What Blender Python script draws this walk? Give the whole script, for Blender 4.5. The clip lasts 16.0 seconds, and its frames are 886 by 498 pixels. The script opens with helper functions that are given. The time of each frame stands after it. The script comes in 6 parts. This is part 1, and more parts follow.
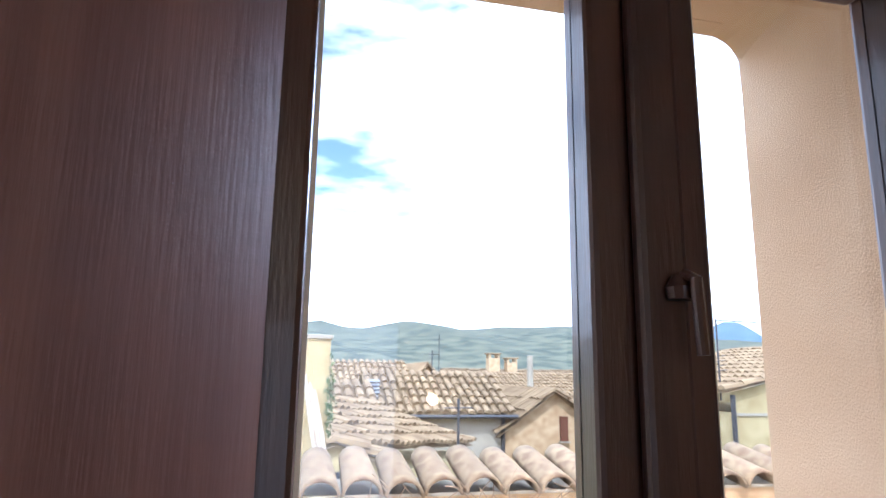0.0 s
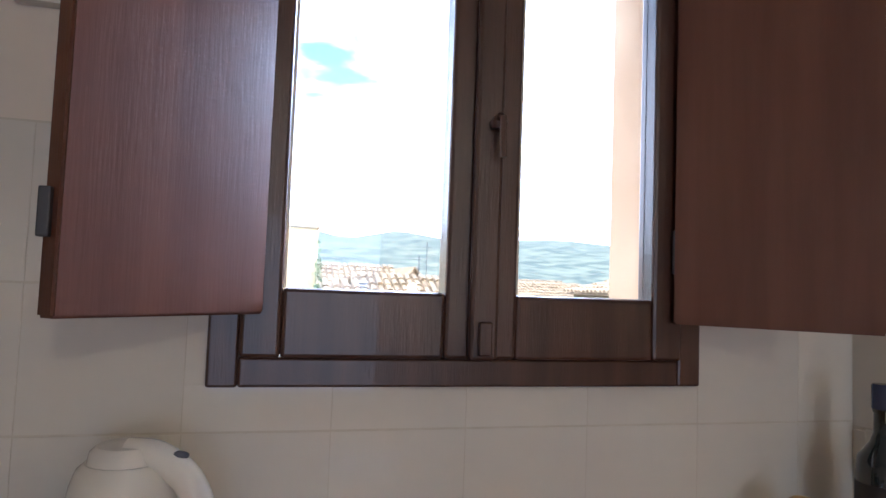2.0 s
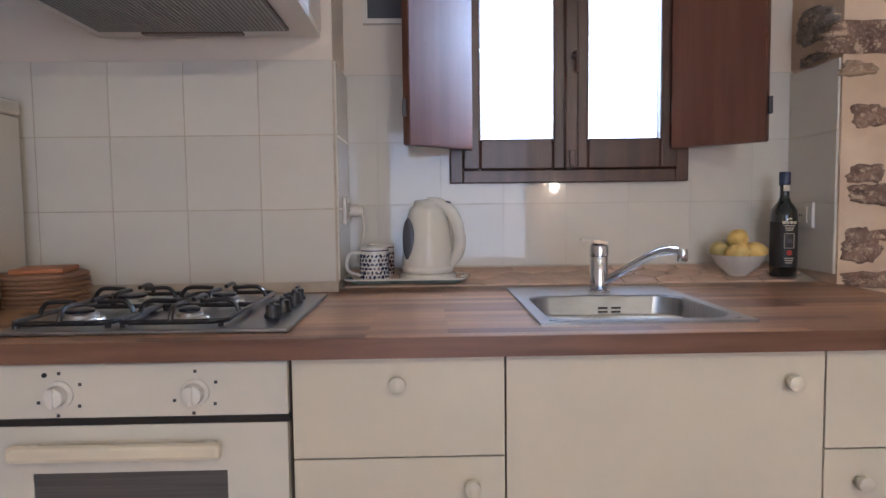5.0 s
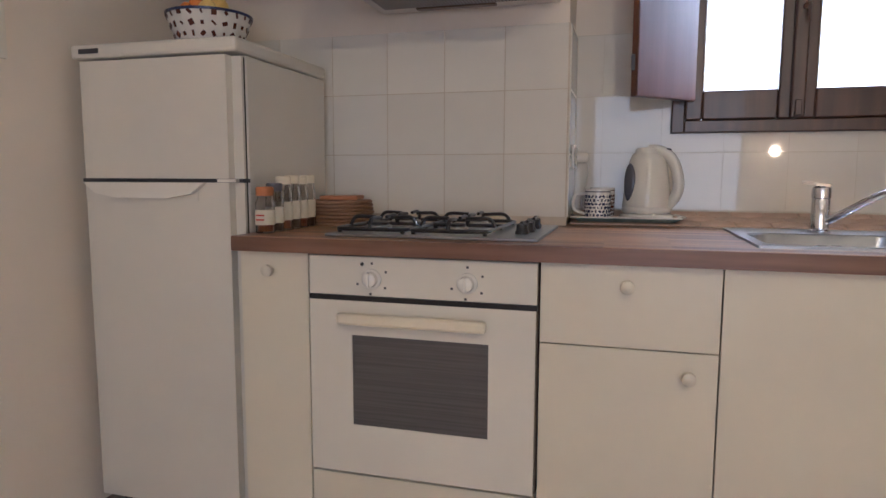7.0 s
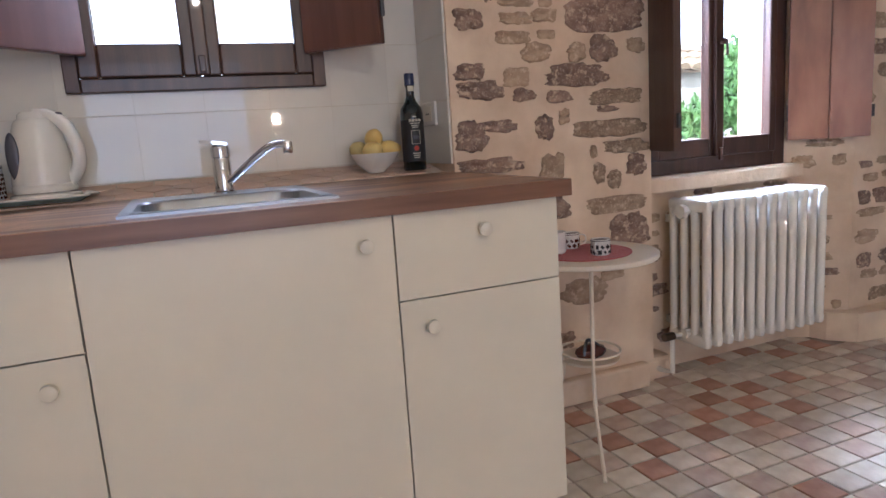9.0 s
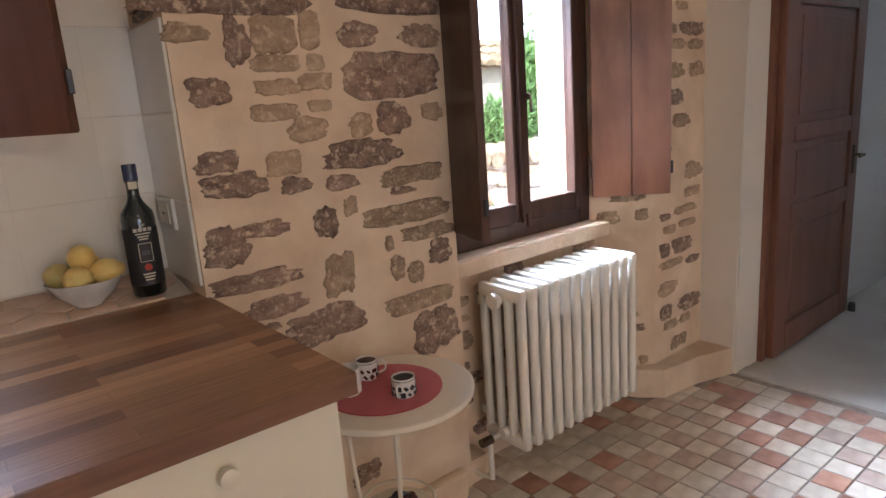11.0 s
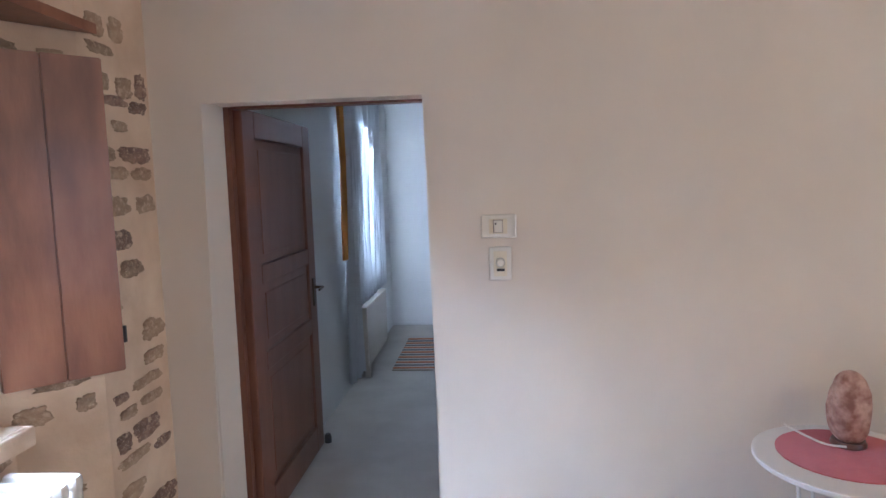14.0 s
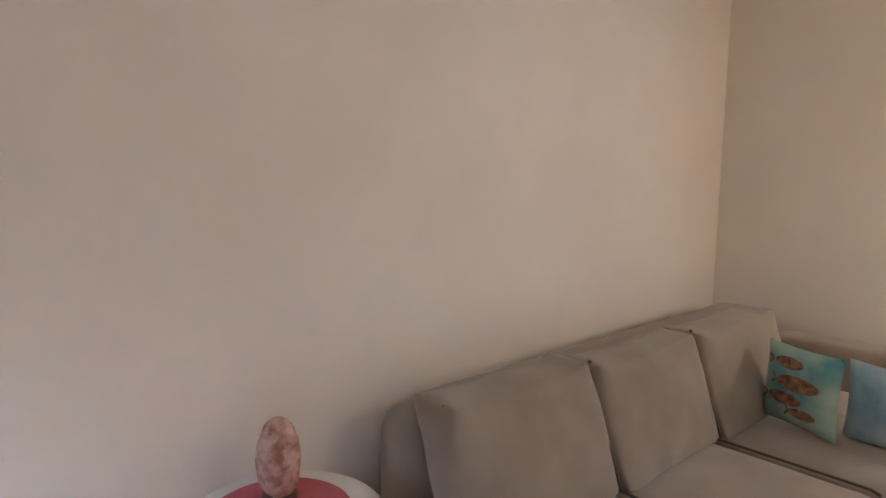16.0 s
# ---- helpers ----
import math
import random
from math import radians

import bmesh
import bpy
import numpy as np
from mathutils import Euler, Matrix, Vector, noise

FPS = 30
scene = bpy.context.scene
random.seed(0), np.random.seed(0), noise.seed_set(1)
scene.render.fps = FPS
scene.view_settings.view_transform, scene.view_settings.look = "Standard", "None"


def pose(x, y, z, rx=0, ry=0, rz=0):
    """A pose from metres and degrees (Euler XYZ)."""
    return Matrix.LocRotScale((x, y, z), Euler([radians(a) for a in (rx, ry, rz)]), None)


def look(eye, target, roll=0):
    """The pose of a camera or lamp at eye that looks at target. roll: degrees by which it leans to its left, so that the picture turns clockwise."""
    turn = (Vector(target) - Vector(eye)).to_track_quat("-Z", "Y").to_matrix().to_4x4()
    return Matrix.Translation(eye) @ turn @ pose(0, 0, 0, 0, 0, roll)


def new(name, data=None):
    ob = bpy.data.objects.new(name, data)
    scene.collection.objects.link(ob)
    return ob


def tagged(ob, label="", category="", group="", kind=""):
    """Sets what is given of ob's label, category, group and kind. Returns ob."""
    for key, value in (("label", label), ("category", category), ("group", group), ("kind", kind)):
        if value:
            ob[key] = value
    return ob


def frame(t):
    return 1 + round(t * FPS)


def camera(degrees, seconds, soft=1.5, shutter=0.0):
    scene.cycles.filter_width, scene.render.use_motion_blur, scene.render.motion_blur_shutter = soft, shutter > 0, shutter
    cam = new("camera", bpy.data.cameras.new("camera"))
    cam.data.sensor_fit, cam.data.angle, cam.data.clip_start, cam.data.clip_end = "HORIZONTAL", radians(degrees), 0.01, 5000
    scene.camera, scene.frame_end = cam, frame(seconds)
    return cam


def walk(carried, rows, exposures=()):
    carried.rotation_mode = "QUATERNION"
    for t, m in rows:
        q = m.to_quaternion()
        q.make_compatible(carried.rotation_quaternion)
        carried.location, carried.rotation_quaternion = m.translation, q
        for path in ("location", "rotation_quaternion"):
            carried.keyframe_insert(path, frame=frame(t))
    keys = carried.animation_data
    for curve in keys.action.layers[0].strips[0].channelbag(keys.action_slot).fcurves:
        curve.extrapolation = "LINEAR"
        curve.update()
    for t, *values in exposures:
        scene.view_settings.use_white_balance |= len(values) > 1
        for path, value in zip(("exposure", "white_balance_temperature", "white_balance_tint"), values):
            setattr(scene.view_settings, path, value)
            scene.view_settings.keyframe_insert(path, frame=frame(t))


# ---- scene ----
cam = camera(69.0, 16.0)
PATH = [
    (0, (0.424, 0.375, 1.535), (0.876, 2.284, 1.927), 0.8),
    (0.5, (0.434, 0.313, 1.530), (0.884, 2.196, 1.884), 0.8),
    (1, (0.43, 0.161, 1.462), (0.893, 2.087, 1.74), 1.8),
    (1.5, (0.432, 0.027, 1.407), (0.907, 1.96, 1.605), 2.1),
    (2, (0.425, -0.063, 1.361), (0.919, 1.871, 1.482), 2.1),
    (2.5, (0.372, -0.166, 1.286), (0.911, 1.757, 1.376), 0.1),
    (3, (0.319, -0.353, 1.239), (0.838, 1.578, 1.28), -1.2),
    (3.2, (0.336, -0.454, 1.232), (0.804, 1.49, 1.251), -1.3),
    (5.3, (0.249, -1.309, 1.136), (0.196, 0.684, 0.988), -0.8),
    (5.5, (0.239, -1.372, 1.141), (0.109, 0.617, 0.983), -0.9),
    (6, (0.21, -1.468, 1.143), (-0.134, 0.493, 0.963), -0.8),
    (6.5, (0.191, -1.515, 1.1), (-0.331, 0.405, 0.902), -0.3),
    (7, (0.191, -1.532, 1.057), (-0.348, 0.382, 0.837), 0.2),
    (7.5, (0.236, -1.517, 1.031), (-0.227, 0.414, 0.795), -0.5),
    (8, (0.316, -1.502, 0.993), (0.21, 0.477, 0.73), -1.9),
    (8.5, (0.448, -1.436, 0.99), (0.825, 0.506, 0.694), -3.6),
    (9, (0.606, -1.331, 1.013), (1.34, 0.499, 0.676), -3.9),
    (9.2, (0.679, -1.309, 1.03), (1.482, 0.49, 0.685), -4.1),
    (11.5, (1.044, -0.821, 1.396), (2.327, 0.652, 0.969), -3.2),
    (12, (1.173, -0.765, 1.429), (2.488, 0.708, 1.107), -1.7),
    (12.5, (1.303, -0.674, 1.437), (2.752, 0.68, 1.178), -0.6),
    (13, (1.386, -0.588, 1.441), (3.097, 0.425, 1.225), -0.3),
    (13.5, (1.437, -0.579, 1.431), (3.345, -0.017, 1.229), -1.1),
    (14, (1.496, -0.589, 1.423), (3.48, -0.435, 1.224), -1.8),
    (14.5, (1.558, -0.629, 1.401), (3.533, -0.874, 1.204), -1.9),
    (15, (1.626, -0.82, 1.485), (3.543, -1.318, 1.207), -1.5),
    (15.5, (1.767, -0.876, 1.477), (3.55, -1.752, 1.243), -0.9),
    (16, (1.934, -0.884, 1.513), (3.418, -2.197, 1.244), 0.3),
]
LIGHTNESS = [(0, 1.2, 5200, 12), (1.0, 1.5, 5100, 12), (2.0, 1.85, 5100, 12), (3.0, 2.5, 5000, 12), (5.5, 2.2, 5050, 12), (7.0, 2.1, 5250, 13), (9.0, 2.2, 5050, 13),
             (11.5, 2.0, 5700, 13), (12, 2.1, 5700, 13), (12.5, 2.45, 5500, 13), (13, 2.35, 5200, 12), (14.5, 2.1, 5000, 12), (15, 2.2, 5000, 12), (16, 1.95, 5150, 12)]
walk(cam, [(t, look(eye, target, roll)) for t, eye, target, roll in PATH], LIGHTNESS)

# ---- sky, sun, lamps ----
world = bpy.data.worlds.new("sky")
scene.world = world
world.use_nodes = True
wn, wl = world.node_tree.nodes, world.node_tree.links
wn.clear()
w_out = wn.new("ShaderNodeOutputWorld")
w_bg = wn.new("ShaderNodeBackground")
w_bg.inputs["Strength"].default_value = 0.12
w_sky = wn.new("ShaderNodeTexSky")
w_sky.sky_type, w_sky.sun_disc = "NISHITA", False
w_sky.sun_elevation, w_sky.sun_rotation = radians(48), radians(200)
w_co = wn.new("ShaderNodeTexCoord")
w_map = wn.new("ShaderNodeMapping")
w_map.inputs["Scale"].default_value = (1.3, 1.3, 4.0)
w_noise = wn.new("ShaderNodeTexNoise")
w_noise.inputs["Scale"].default_value, w_noise.inputs["Detail"].default_value = 2.2, 6
w_ramp = wn.new("ShaderNodeValToRGB")
w_ramp.color_ramp.elements[0].position, w_ramp.color_ramp.elements[1].position = 0.32, 0.46
w_mix = wn.new("ShaderNodeMix")
w_mix.data_type = "RGBA"
w_mix.inputs["B"].default_value = (12.4, 12.9, 13.8, 1)
wl.new(w_co.outputs["Generated"], w_map.inputs["Vector"])
wl.new(w_map.outputs["Vector"], w_noise.inputs["Vector"])
wl.new(w_noise.outputs["Fac"], w_ramp.inputs["Fac"])
wl.new(w_ramp.outputs["Color"], w_mix.inputs["Factor"])
wl.new(w_sky.outputs["Color"], w_mix.inputs["A"])
wl.new(w_mix.outputs["Result"], w_bg.inputs["Color"])
wl.new(w_bg.outputs["Background"], w_out.inputs["Surface"])

sun_data = bpy.data.lights.new("sun", "SUN")
sun_data.energy, sun_data.angle, sun_data.color = 1.4, radians(0.5), (1.0, 0.95, 0.87)
sun = new("sun", sun_data)
sun.matrix_world = look((-8, -22, 26), (0, 0, 0))


def area_lamp(name, eye, target, sx, sy, power, color):
    d = bpy.data.lights.new(name, "AREA")
    d.shape, d.size, d.size_y, d.energy, d.color = "RECTANGLE", sx, sy, power, color
    ob = new(name, d)
    ob.matrix_world = look(eye, target)
    return ob


def point_lamp(name, place, radius, power, color):
    d = bpy.data.lights.new(name, "POINT")
    d.shadow_soft_size, d.energy, d.color = radius, power, color
    ob = new(name, d)
    ob.location = place
    return ob


DAY = (0.76, 0.86, 1.0)
WARM = (1.0, 0.80, 0.50)
area_lamp("skylight_stone_window", (2.15, 1.85, 2.5), (3.55, -1.1, 0.7), 1.3, 0.7, 180, DAY)
area_lamp("skylight_kitchen_window", (1.22, 1.95, 3.1), (0.70, 0.1, 0.95), 1.0, 0.8, 40, DAY)
area_lamp("daylight_bedroom_window", (6.3, 0.72, 1.4), (5.3, -1.2, 0.1), 0.9, 1.2, 42, (0.86, 0.92, 1.0))
# fill lamp in an assumed, unseen south opening, added for daylight from behind
area_lamp("daylight_south_window", (0.62, -4.64, 1.15), (0.6, 0.0, 0.9), 1.6, 1.7, 6.0, DAY)
# warm fill for the whole room, at an assumed ceiling lamp out of view
point_lamp("ceiling_bulb_light", (0.9, -2.3, 2.13), 0.012, 7.0, WARM)
# point light with no fitting, added out of view to warm the corner wall
point_lamp("corner_bulb_light", (1.7, -4.3, 1.35), 0.05, 6.0, (1.0, 0.70, 0.42))

# ---- materials ----


def mat(name, color, rough=0.6, metal=0.0, color2=None, scale=8.0, detail=4.0, bump=0.0, bump_scale=60.0, stretch=(1, 1, 1), vary=0.0, spec=0.5,
        transmission=0.0, emit=0.0, lo=0.35, hi=0.65, rough2=None, coat=0.0, sheen=0.0):
    m = bpy.data.materials.new(name)
    m.use_nodes = True
    nt = m.node_tree
    b = nt.nodes["Principled BSDF"]
    b.inputs["Roughness"].default_value, b.inputs["Metallic"].default_value = rough, metal
    b.inputs["Specular IOR Level"].default_value = spec
    b.inputs["Transmission Weight"].default_value = transmission
    b.inputs["Coat Weight"].default_value = coat
    b.inputs["Sheen Weight"].default_value = sheen
    if emit:
        b.inputs["Emission Color"].default_value, b.inputs["Emission Strength"].default_value = (*color, 1), emit
    co = nt.nodes.new("ShaderNodeTexCoord")
    mp = nt.nodes.new("ShaderNodeMapping")
    mp.inputs["Scale"].default_value = stretch
    nt.links.new(co.outputs["Object"], mp.inputs["Vector"])
    tail = None
    if color2:
        n = nt.nodes.new("ShaderNodeTexNoise")
        n.inputs["Scale"].default_value, n.inputs["Detail"].default_value = scale, detail
        nt.links.new(mp.outputs["Vector"], n.inputs["Vector"])
        r = nt.nodes.new("ShaderNodeValToRGB")
        e = r.color_ramp.elements
        e[0].position, e[1].position, e[0].color, e[1].color = lo, hi, (*color, 1), (*color2, 1)
        nt.links.new(n.outputs["Fac"], r.inputs["Fac"])
        tail = r.outputs["Color"]
        if rough2 is not None:
            rr = nt.nodes.new("ShaderNodeMapRange")
            rr.inputs["To Min"].default_value, rr.inputs["To Max"].default_value = rough, rough2
            nt.links.new(n.outputs["Fac"], rr.inputs["Value"])
            nt.links.new(rr.outputs["Result"], b.inputs["Roughness"])
    if vary:
        oi = nt.nodes.new("ShaderNodeObjectInfo")
        hs = nt.nodes.new("ShaderNodeHueSaturation")
        mr = nt.nodes.new("ShaderNodeMapRange")
        mr.inputs["To Min"].default_value, mr.inputs["To Max"].default_value = 1 - vary, 1 + vary
        nt.links.new(oi.outputs["Random"], mr.inputs["Value"])
        nt.links.new(mr.outputs["Result"], hs.inputs["Value"])
        if tail:
            nt.links.new(tail, hs.inputs["Color"])
        else:
            hs.inputs["Color"].default_value = (*color, 1)
        tail = hs.outputs["Color"]
    if tail:
        nt.links.new(tail, b.inputs["Base Color"])
    else:
        b.inputs["Base Color"].default_value = (*color, 1)
    if bump:
        n2 = nt.nodes.new("ShaderNodeTexNoise")
        n2.inputs["Scale"].default_value, n2.inputs["Detail"].default_value = bump_scale, 5
        nt.links.new(mp.outputs["Vector"], n2.inputs["Vector"])
        bp = nt.nodes.new("ShaderNodeBump")
        bp.inputs["Strength"].default_value, bp.inputs["Distance"].default_value = min(1.0, bump), 0.01
        nt.links.new(n2.outputs["Fac"], bp.inputs["Height"])
        nt.links.new(bp.outputs["Normal"], b.inputs["Normal"])
    return m


def staves(name, along=0.42, wide=0.042):
    """Butcher block: staves along x of differing browns with fine grain."""
    m = mat(name, (0.3, 0.14, 0.07), rough=0.32, bump=0.05, bump_scale=90, stretch=(1, 12, 1))
    nt = m.node_tree
    b = nt.nodes["Principled BSDF"]
    co = nt.nodes.new("ShaderNodeTexCoord")
    br = nt.nodes.new("ShaderNodeTexBrick")
    br.inputs["Scale"].default_value = 1.0
    br.inputs["Brick Width"].default_value, br.inputs["Row Height"].default_value = along, wide
    br.inputs["Mortar Size"].default_value, br.offset = 0.0004, 0.37
    br.inputs["Color1"].default_value, br.inputs["Color2"].default_value = (0.17, 0.068, 0.032, 1), (0.50, 0.27, 0.135, 1)
    br.inputs["Mortar"].default_value = (0.12, 0.05, 0.03, 1)
    mp = nt.nodes.new("ShaderNodeMapping")
    mp.inputs["Scale"].default_value = (3, 60, 3)
    no = nt.nodes.new("ShaderNodeTexNoise")
    no.inputs["Scale"].default_value, no.inputs["Detail"].default_value = 3, 6
    mx = nt.nodes.new("ShaderNodeMix")
    mx.data_type, mx.blend_type = "RGBA", "MULTIPLY"
    mx.inputs["Factor"].default_value = 0.6
    rp = nt.nodes.new("ShaderNodeValToRGB")
    rp.color_ramp.elements[0].position, rp.color_ramp.elements[1].position = 0.3, 0.65
    rp.color_ramp.elements[0].color, rp.color_ramp.elements[1].color = (0.5, 0.45, 0.42, 1), (1, 1, 1, 1)
    nt.links.new(co.outputs["Object"], br.inputs["Vector"])
    nt.links.new(co.outputs["Object"], mp.inputs["Vector"])
    nt.links.new(mp.outputs["Vector"], no.inputs["Vector"])
    nt.links.new(no.outputs["Fac"], rp.inputs["Fac"])
    nt.links.new(br.outputs["Color"], mx.inputs["A"])
    nt.links.new(rp.outputs["Color"], mx.inputs["B"])
    nt.links.new(mx.outputs["Result"], b.inputs["Base Color"])
    return m


def glass_mat(name, tint=(1, 1, 1), rough=0.0):
    m = bpy.data.materials.new(name)
    m.use_nodes = True
    nt = m.node_tree
    b = nt.nodes["Principled BSDF"]
    b.inputs["Base Color"].default_value, b.inputs["Roughness"].default_value = (*tint, 1), rough
    b.inputs["Transmission Weight"].default_value, b.inputs["IOR"].default_value = 1.0, 1.45
    return m


M_PLASTER = mat("warm_white_plaster", (0.74, 0.66, 0.56), 0.9, color2=(0.79, 0.71, 0.61), scale=1.6, bump=0.12, bump_scale=14)
M_PLASTER_COOL = mat("white_plaster", (0.72, 0.72, 0.70), 0.9, color2=(0.78, 0.77, 0.74), scale=1.4, bump=0.10, bump_scale=12)
M_MORTAR = mat("beige_lime_mortar", (0.62, 0.455, 0.31), 0.95, color2=(0.77, 0.61, 0.44), scale=5, bump=0.5, bump_scale=22)
M_STUCCO = mat("peach_render", (0.43, 0.275, 0.155), 0.95, color2=(0.51, 0.35, 0.215), scale=4, bump=0.22, bump_scale=280)
M_CEIL = mat("ceiling_white", (0.72, 0.69, 0.64), 0.9, color2=(0.76, 0.73, 0.68), scale=2, bump=0.05)


def rubble(name, dark, mid, light, fleck):
    """Broken quarry stone: cloudy body colour, paler worn crystals, crumbs of mortar left in the pits, a rough split face."""
    m = mat(name, dark, 0.92, color2=mid, scale=17, detail=9, stretch=(1, 1, 1.5), lo=0.36, hi=0.64, vary=0.22)
    nt = m.node_tree
    b = nt.nodes["Principled BSDF"]
    body = b.inputs["Base Color"].links[0].from_socket
    co = nt.nodes.new("ShaderNodeTexCoord")
    oi = nt.nodes.new("ShaderNodeObjectInfo")
    shift = nt.nodes.new("ShaderNodeVectorMath")
    shift.operation = "SCALE"
    shift.inputs[0].default_value = (7.0, 3.0, 5.0)
    add = nt.nodes.new("ShaderNodeVectorMath")
    nt.links.new(oi.outputs["Random"], shift.inputs["Scale"])
    nt.links.new(co.outputs["Object"], add.inputs[0])
    nt.links.new(shift.outputs["Vector"], add.inputs[1])
    tail = body
    for scale, lo, hi, color, amount in ((95, 0.52, 0.66, light, 0.75), (38, 0.545, 0.62, fleck, 0.85)):
        n = nt.nodes.new("ShaderNodeTexNoise")
        n.inputs["Scale"].default_value, n.inputs["Detail"].default_value, n.inputs["Roughness"].default_value = scale, 6, 0.65
        r = nt.nodes.new("ShaderNodeMapRange")
        r.inputs["From Min"].default_value, r.inputs["From Max"].default_value, r.inputs["To Max"].default_value = lo, hi, amount
        x = nt.nodes.new("ShaderNodeMix")
        x.data_type = "RGBA"
        x.inputs["B"].default_value = (*color, 1)
        nt.links.new(add.outputs["Vector"], n.inputs["Vector"])
        nt.links.new(n.outputs["Fac"], r.inputs["Value"])
        nt.links.new(r.outputs["Result"], x.inputs["Factor"])
        nt.links.new(tail, x.inputs["A"])
        tail = x.outputs["Result"]
    nt.links.new(tail, b.inputs["Base Color"])
    v = nt.nodes.new("ShaderNodeTexNoise")
    v.noise_type = "RIDGED_MULTIFRACTAL"
    v.inputs["Scale"].default_value, v.inputs["Detail"].default_value = 30, 5
    bp = nt.nodes.new("ShaderNodeBump")
    bp.inputs["Strength"].default_value, bp.inputs["Distance"].default_value = 0.9, 0.008
    nt.links.new(add.outputs["Vector"], v.inputs["Vector"])
    nt.links.new(v.outputs["Fac"], bp.inputs["Height"])
    nt.links.new(bp.outputs["Normal"], b.inputs["Normal"])
    return m


CRUMB = (0.60, 0.45, 0.31)
M_STONE = rubble("purple_brown_rubble_stone", (0.165, 0.100, 0.074), (0.33, 0.220, 0.155), (0.46, 0.36, 0.28), CRUMB)
M_STONE_PALE = rubble("pale_tan_stone", (0.30, 0.20, 0.125), (0.43, 0.31, 0.20), (0.54, 0.42, 0.29), CRUMB)
M_STONE_GREY = rubble("grey_rough_stone", (0.17, 0.14, 0.12), (0.34, 0.29, 0.25), (0.52, 0.46, 0.40), CRUMB)
M_TILE = mat("glossy_cream_tile", (0.71, 0.67, 0.60), 0.035, color2=(0.75, 0.71, 0.63), scale=3, vary=0.03)
M_GROUT = mat("beige_grout", (0.52, 0.44, 0.34), 0.9, color2=(0.60, 0.52, 0.42), scale=20)
M_GROUT_PALE = mat("pale_grout", (0.60, 0.55, 0.46), 0.85, color2=(0.66, 0.61, 0.52), scale=20)
M_LEDGE = mat("terracotta_hexagon", (0.56, 0.38, 0.27), 0.45, color2=(0.66, 0.48, 0.36), scale=12, bump=0.1, vary=0.1)
M_FLOOR_W = mat("cream_floor_tile", (0.55, 0.46, 0.36), 0.42, color2=(0.70, 0.62, 0.51), scale=14, bump=0.15, bump_scale=40, vary=0.16)
M_FLOOR_R = mat("terracotta_floor_tile", (0.34, 0.165, 0.105), 0.42, color2=(0.46, 0.25, 0.165), scale=14, bump=0.15, bump_scale=40, vary=0.22)
M_FLOOR_P = mat("pinkish_floor_tile", (0.42, 0.29, 0.22), 0.42, color2=(0.56, 0.43, 0.34), scale=14, bump=0.15, bump_scale=40, vary=0.14)
M_JOINT = mat("grey_floor_joint", (0.30, 0.24, 0.20), 0.9, color2=(0.42, 0.35, 0.29), scale=18)
M_CONCRETE = mat("grey_polished_screed", (0.46, 0.42, 0.36), 0.45, color2=(0.56, 0.52, 0.45), scale=3, bump=0.05)
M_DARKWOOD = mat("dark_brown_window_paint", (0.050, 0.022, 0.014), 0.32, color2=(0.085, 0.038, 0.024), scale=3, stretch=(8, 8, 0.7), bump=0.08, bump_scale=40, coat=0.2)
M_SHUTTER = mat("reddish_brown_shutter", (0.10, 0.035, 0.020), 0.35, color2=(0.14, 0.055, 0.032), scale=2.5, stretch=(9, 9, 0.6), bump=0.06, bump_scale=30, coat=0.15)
# brighter copy of the shutter wood, with light put into its colour
M_SHUTTER_LIT = mat("lit_shutter_wood", (0.15, 0.055, 0.028), 0.42, color2=(0.32, 0.135, 0.065), scale=2.4, detail=7, stretch=(3, 3, 0.9), bump=0.08, bump_scale=30, coat=0.1)
M_DOOR = mat("brown_panelled_door_wood", (0.165, 0.066, 0.037), 0.42, color2=(0.215, 0.090, 0.052), scale=2.2, stretch=(4, 4, 0.7), bump=0.08, bump_scale=30)
M_WORKTOP = staves("acacia_stave_worktop")
M_EDGE = mat("brown_worktop_edge", (0.135, 0.066, 0.040), 0.34, color2=(0.215, 0.112, 0.068), scale=2.5, stretch=(1, 8, 14), bump=0.05)
M_CABINET = mat("cream_cabinet_laminate", (0.69, 0.63, 0.50), 0.34, color2=(0.72, 0.66, 0.53), scale=2, bump=0.02, bump_scale=5)
M_CARCASS = mat("dark_cabinet_gap", (0.10, 0.07, 0.05), 0.8)
M_OVEN = mat("cream_white_enamel", (0.70, 0.66, 0.57), 0.25, color2=(0.73, 0.69, 0.60), scale=2)
M_FRIDGE = mat("cream_white_fridge_enamel", (0.66, 0.62, 0.54), 0.24, color2=(0.69, 0.65, 0.57), scale=2, bump=0.04, bump_scale=160)
M_OVENGLASS = mat("dark_oven_glass", (0.085, 0.080, 0.078), 0.30, color2=(0.12, 0.112, 0.108), scale=3, stretch=(1, 1, 60), coat=0.1)
M_BLACK = mat("black_enamel", (0.012, 0.011, 0.012), 0.28, coat=0.3)
M_RUBBER = mat("dark_rubber", (0.03, 0.025, 0.022), 0.7)
M_STEEL = mat("brushed_stainless_steel", (0.30, 0.305, 0.32), 0.24, 1.0, color2=(0.38, 0.385, 0.40), scale=4, stretch=(2, 40, 2), rough2=0.36)
M_CHROME = mat("chrome", (0.70, 0.70, 0.72), 0.10, 1.0)
M_ALU = mat("aluminium_burner", (0.62, 0.58, 0.52), 0.4, 1.0)
M_HOOD = mat("white_hood_enamel", (0.72, 0.69, 0.64), 0.3, color2=(0.75, 0.72, 0.67), scale=2)
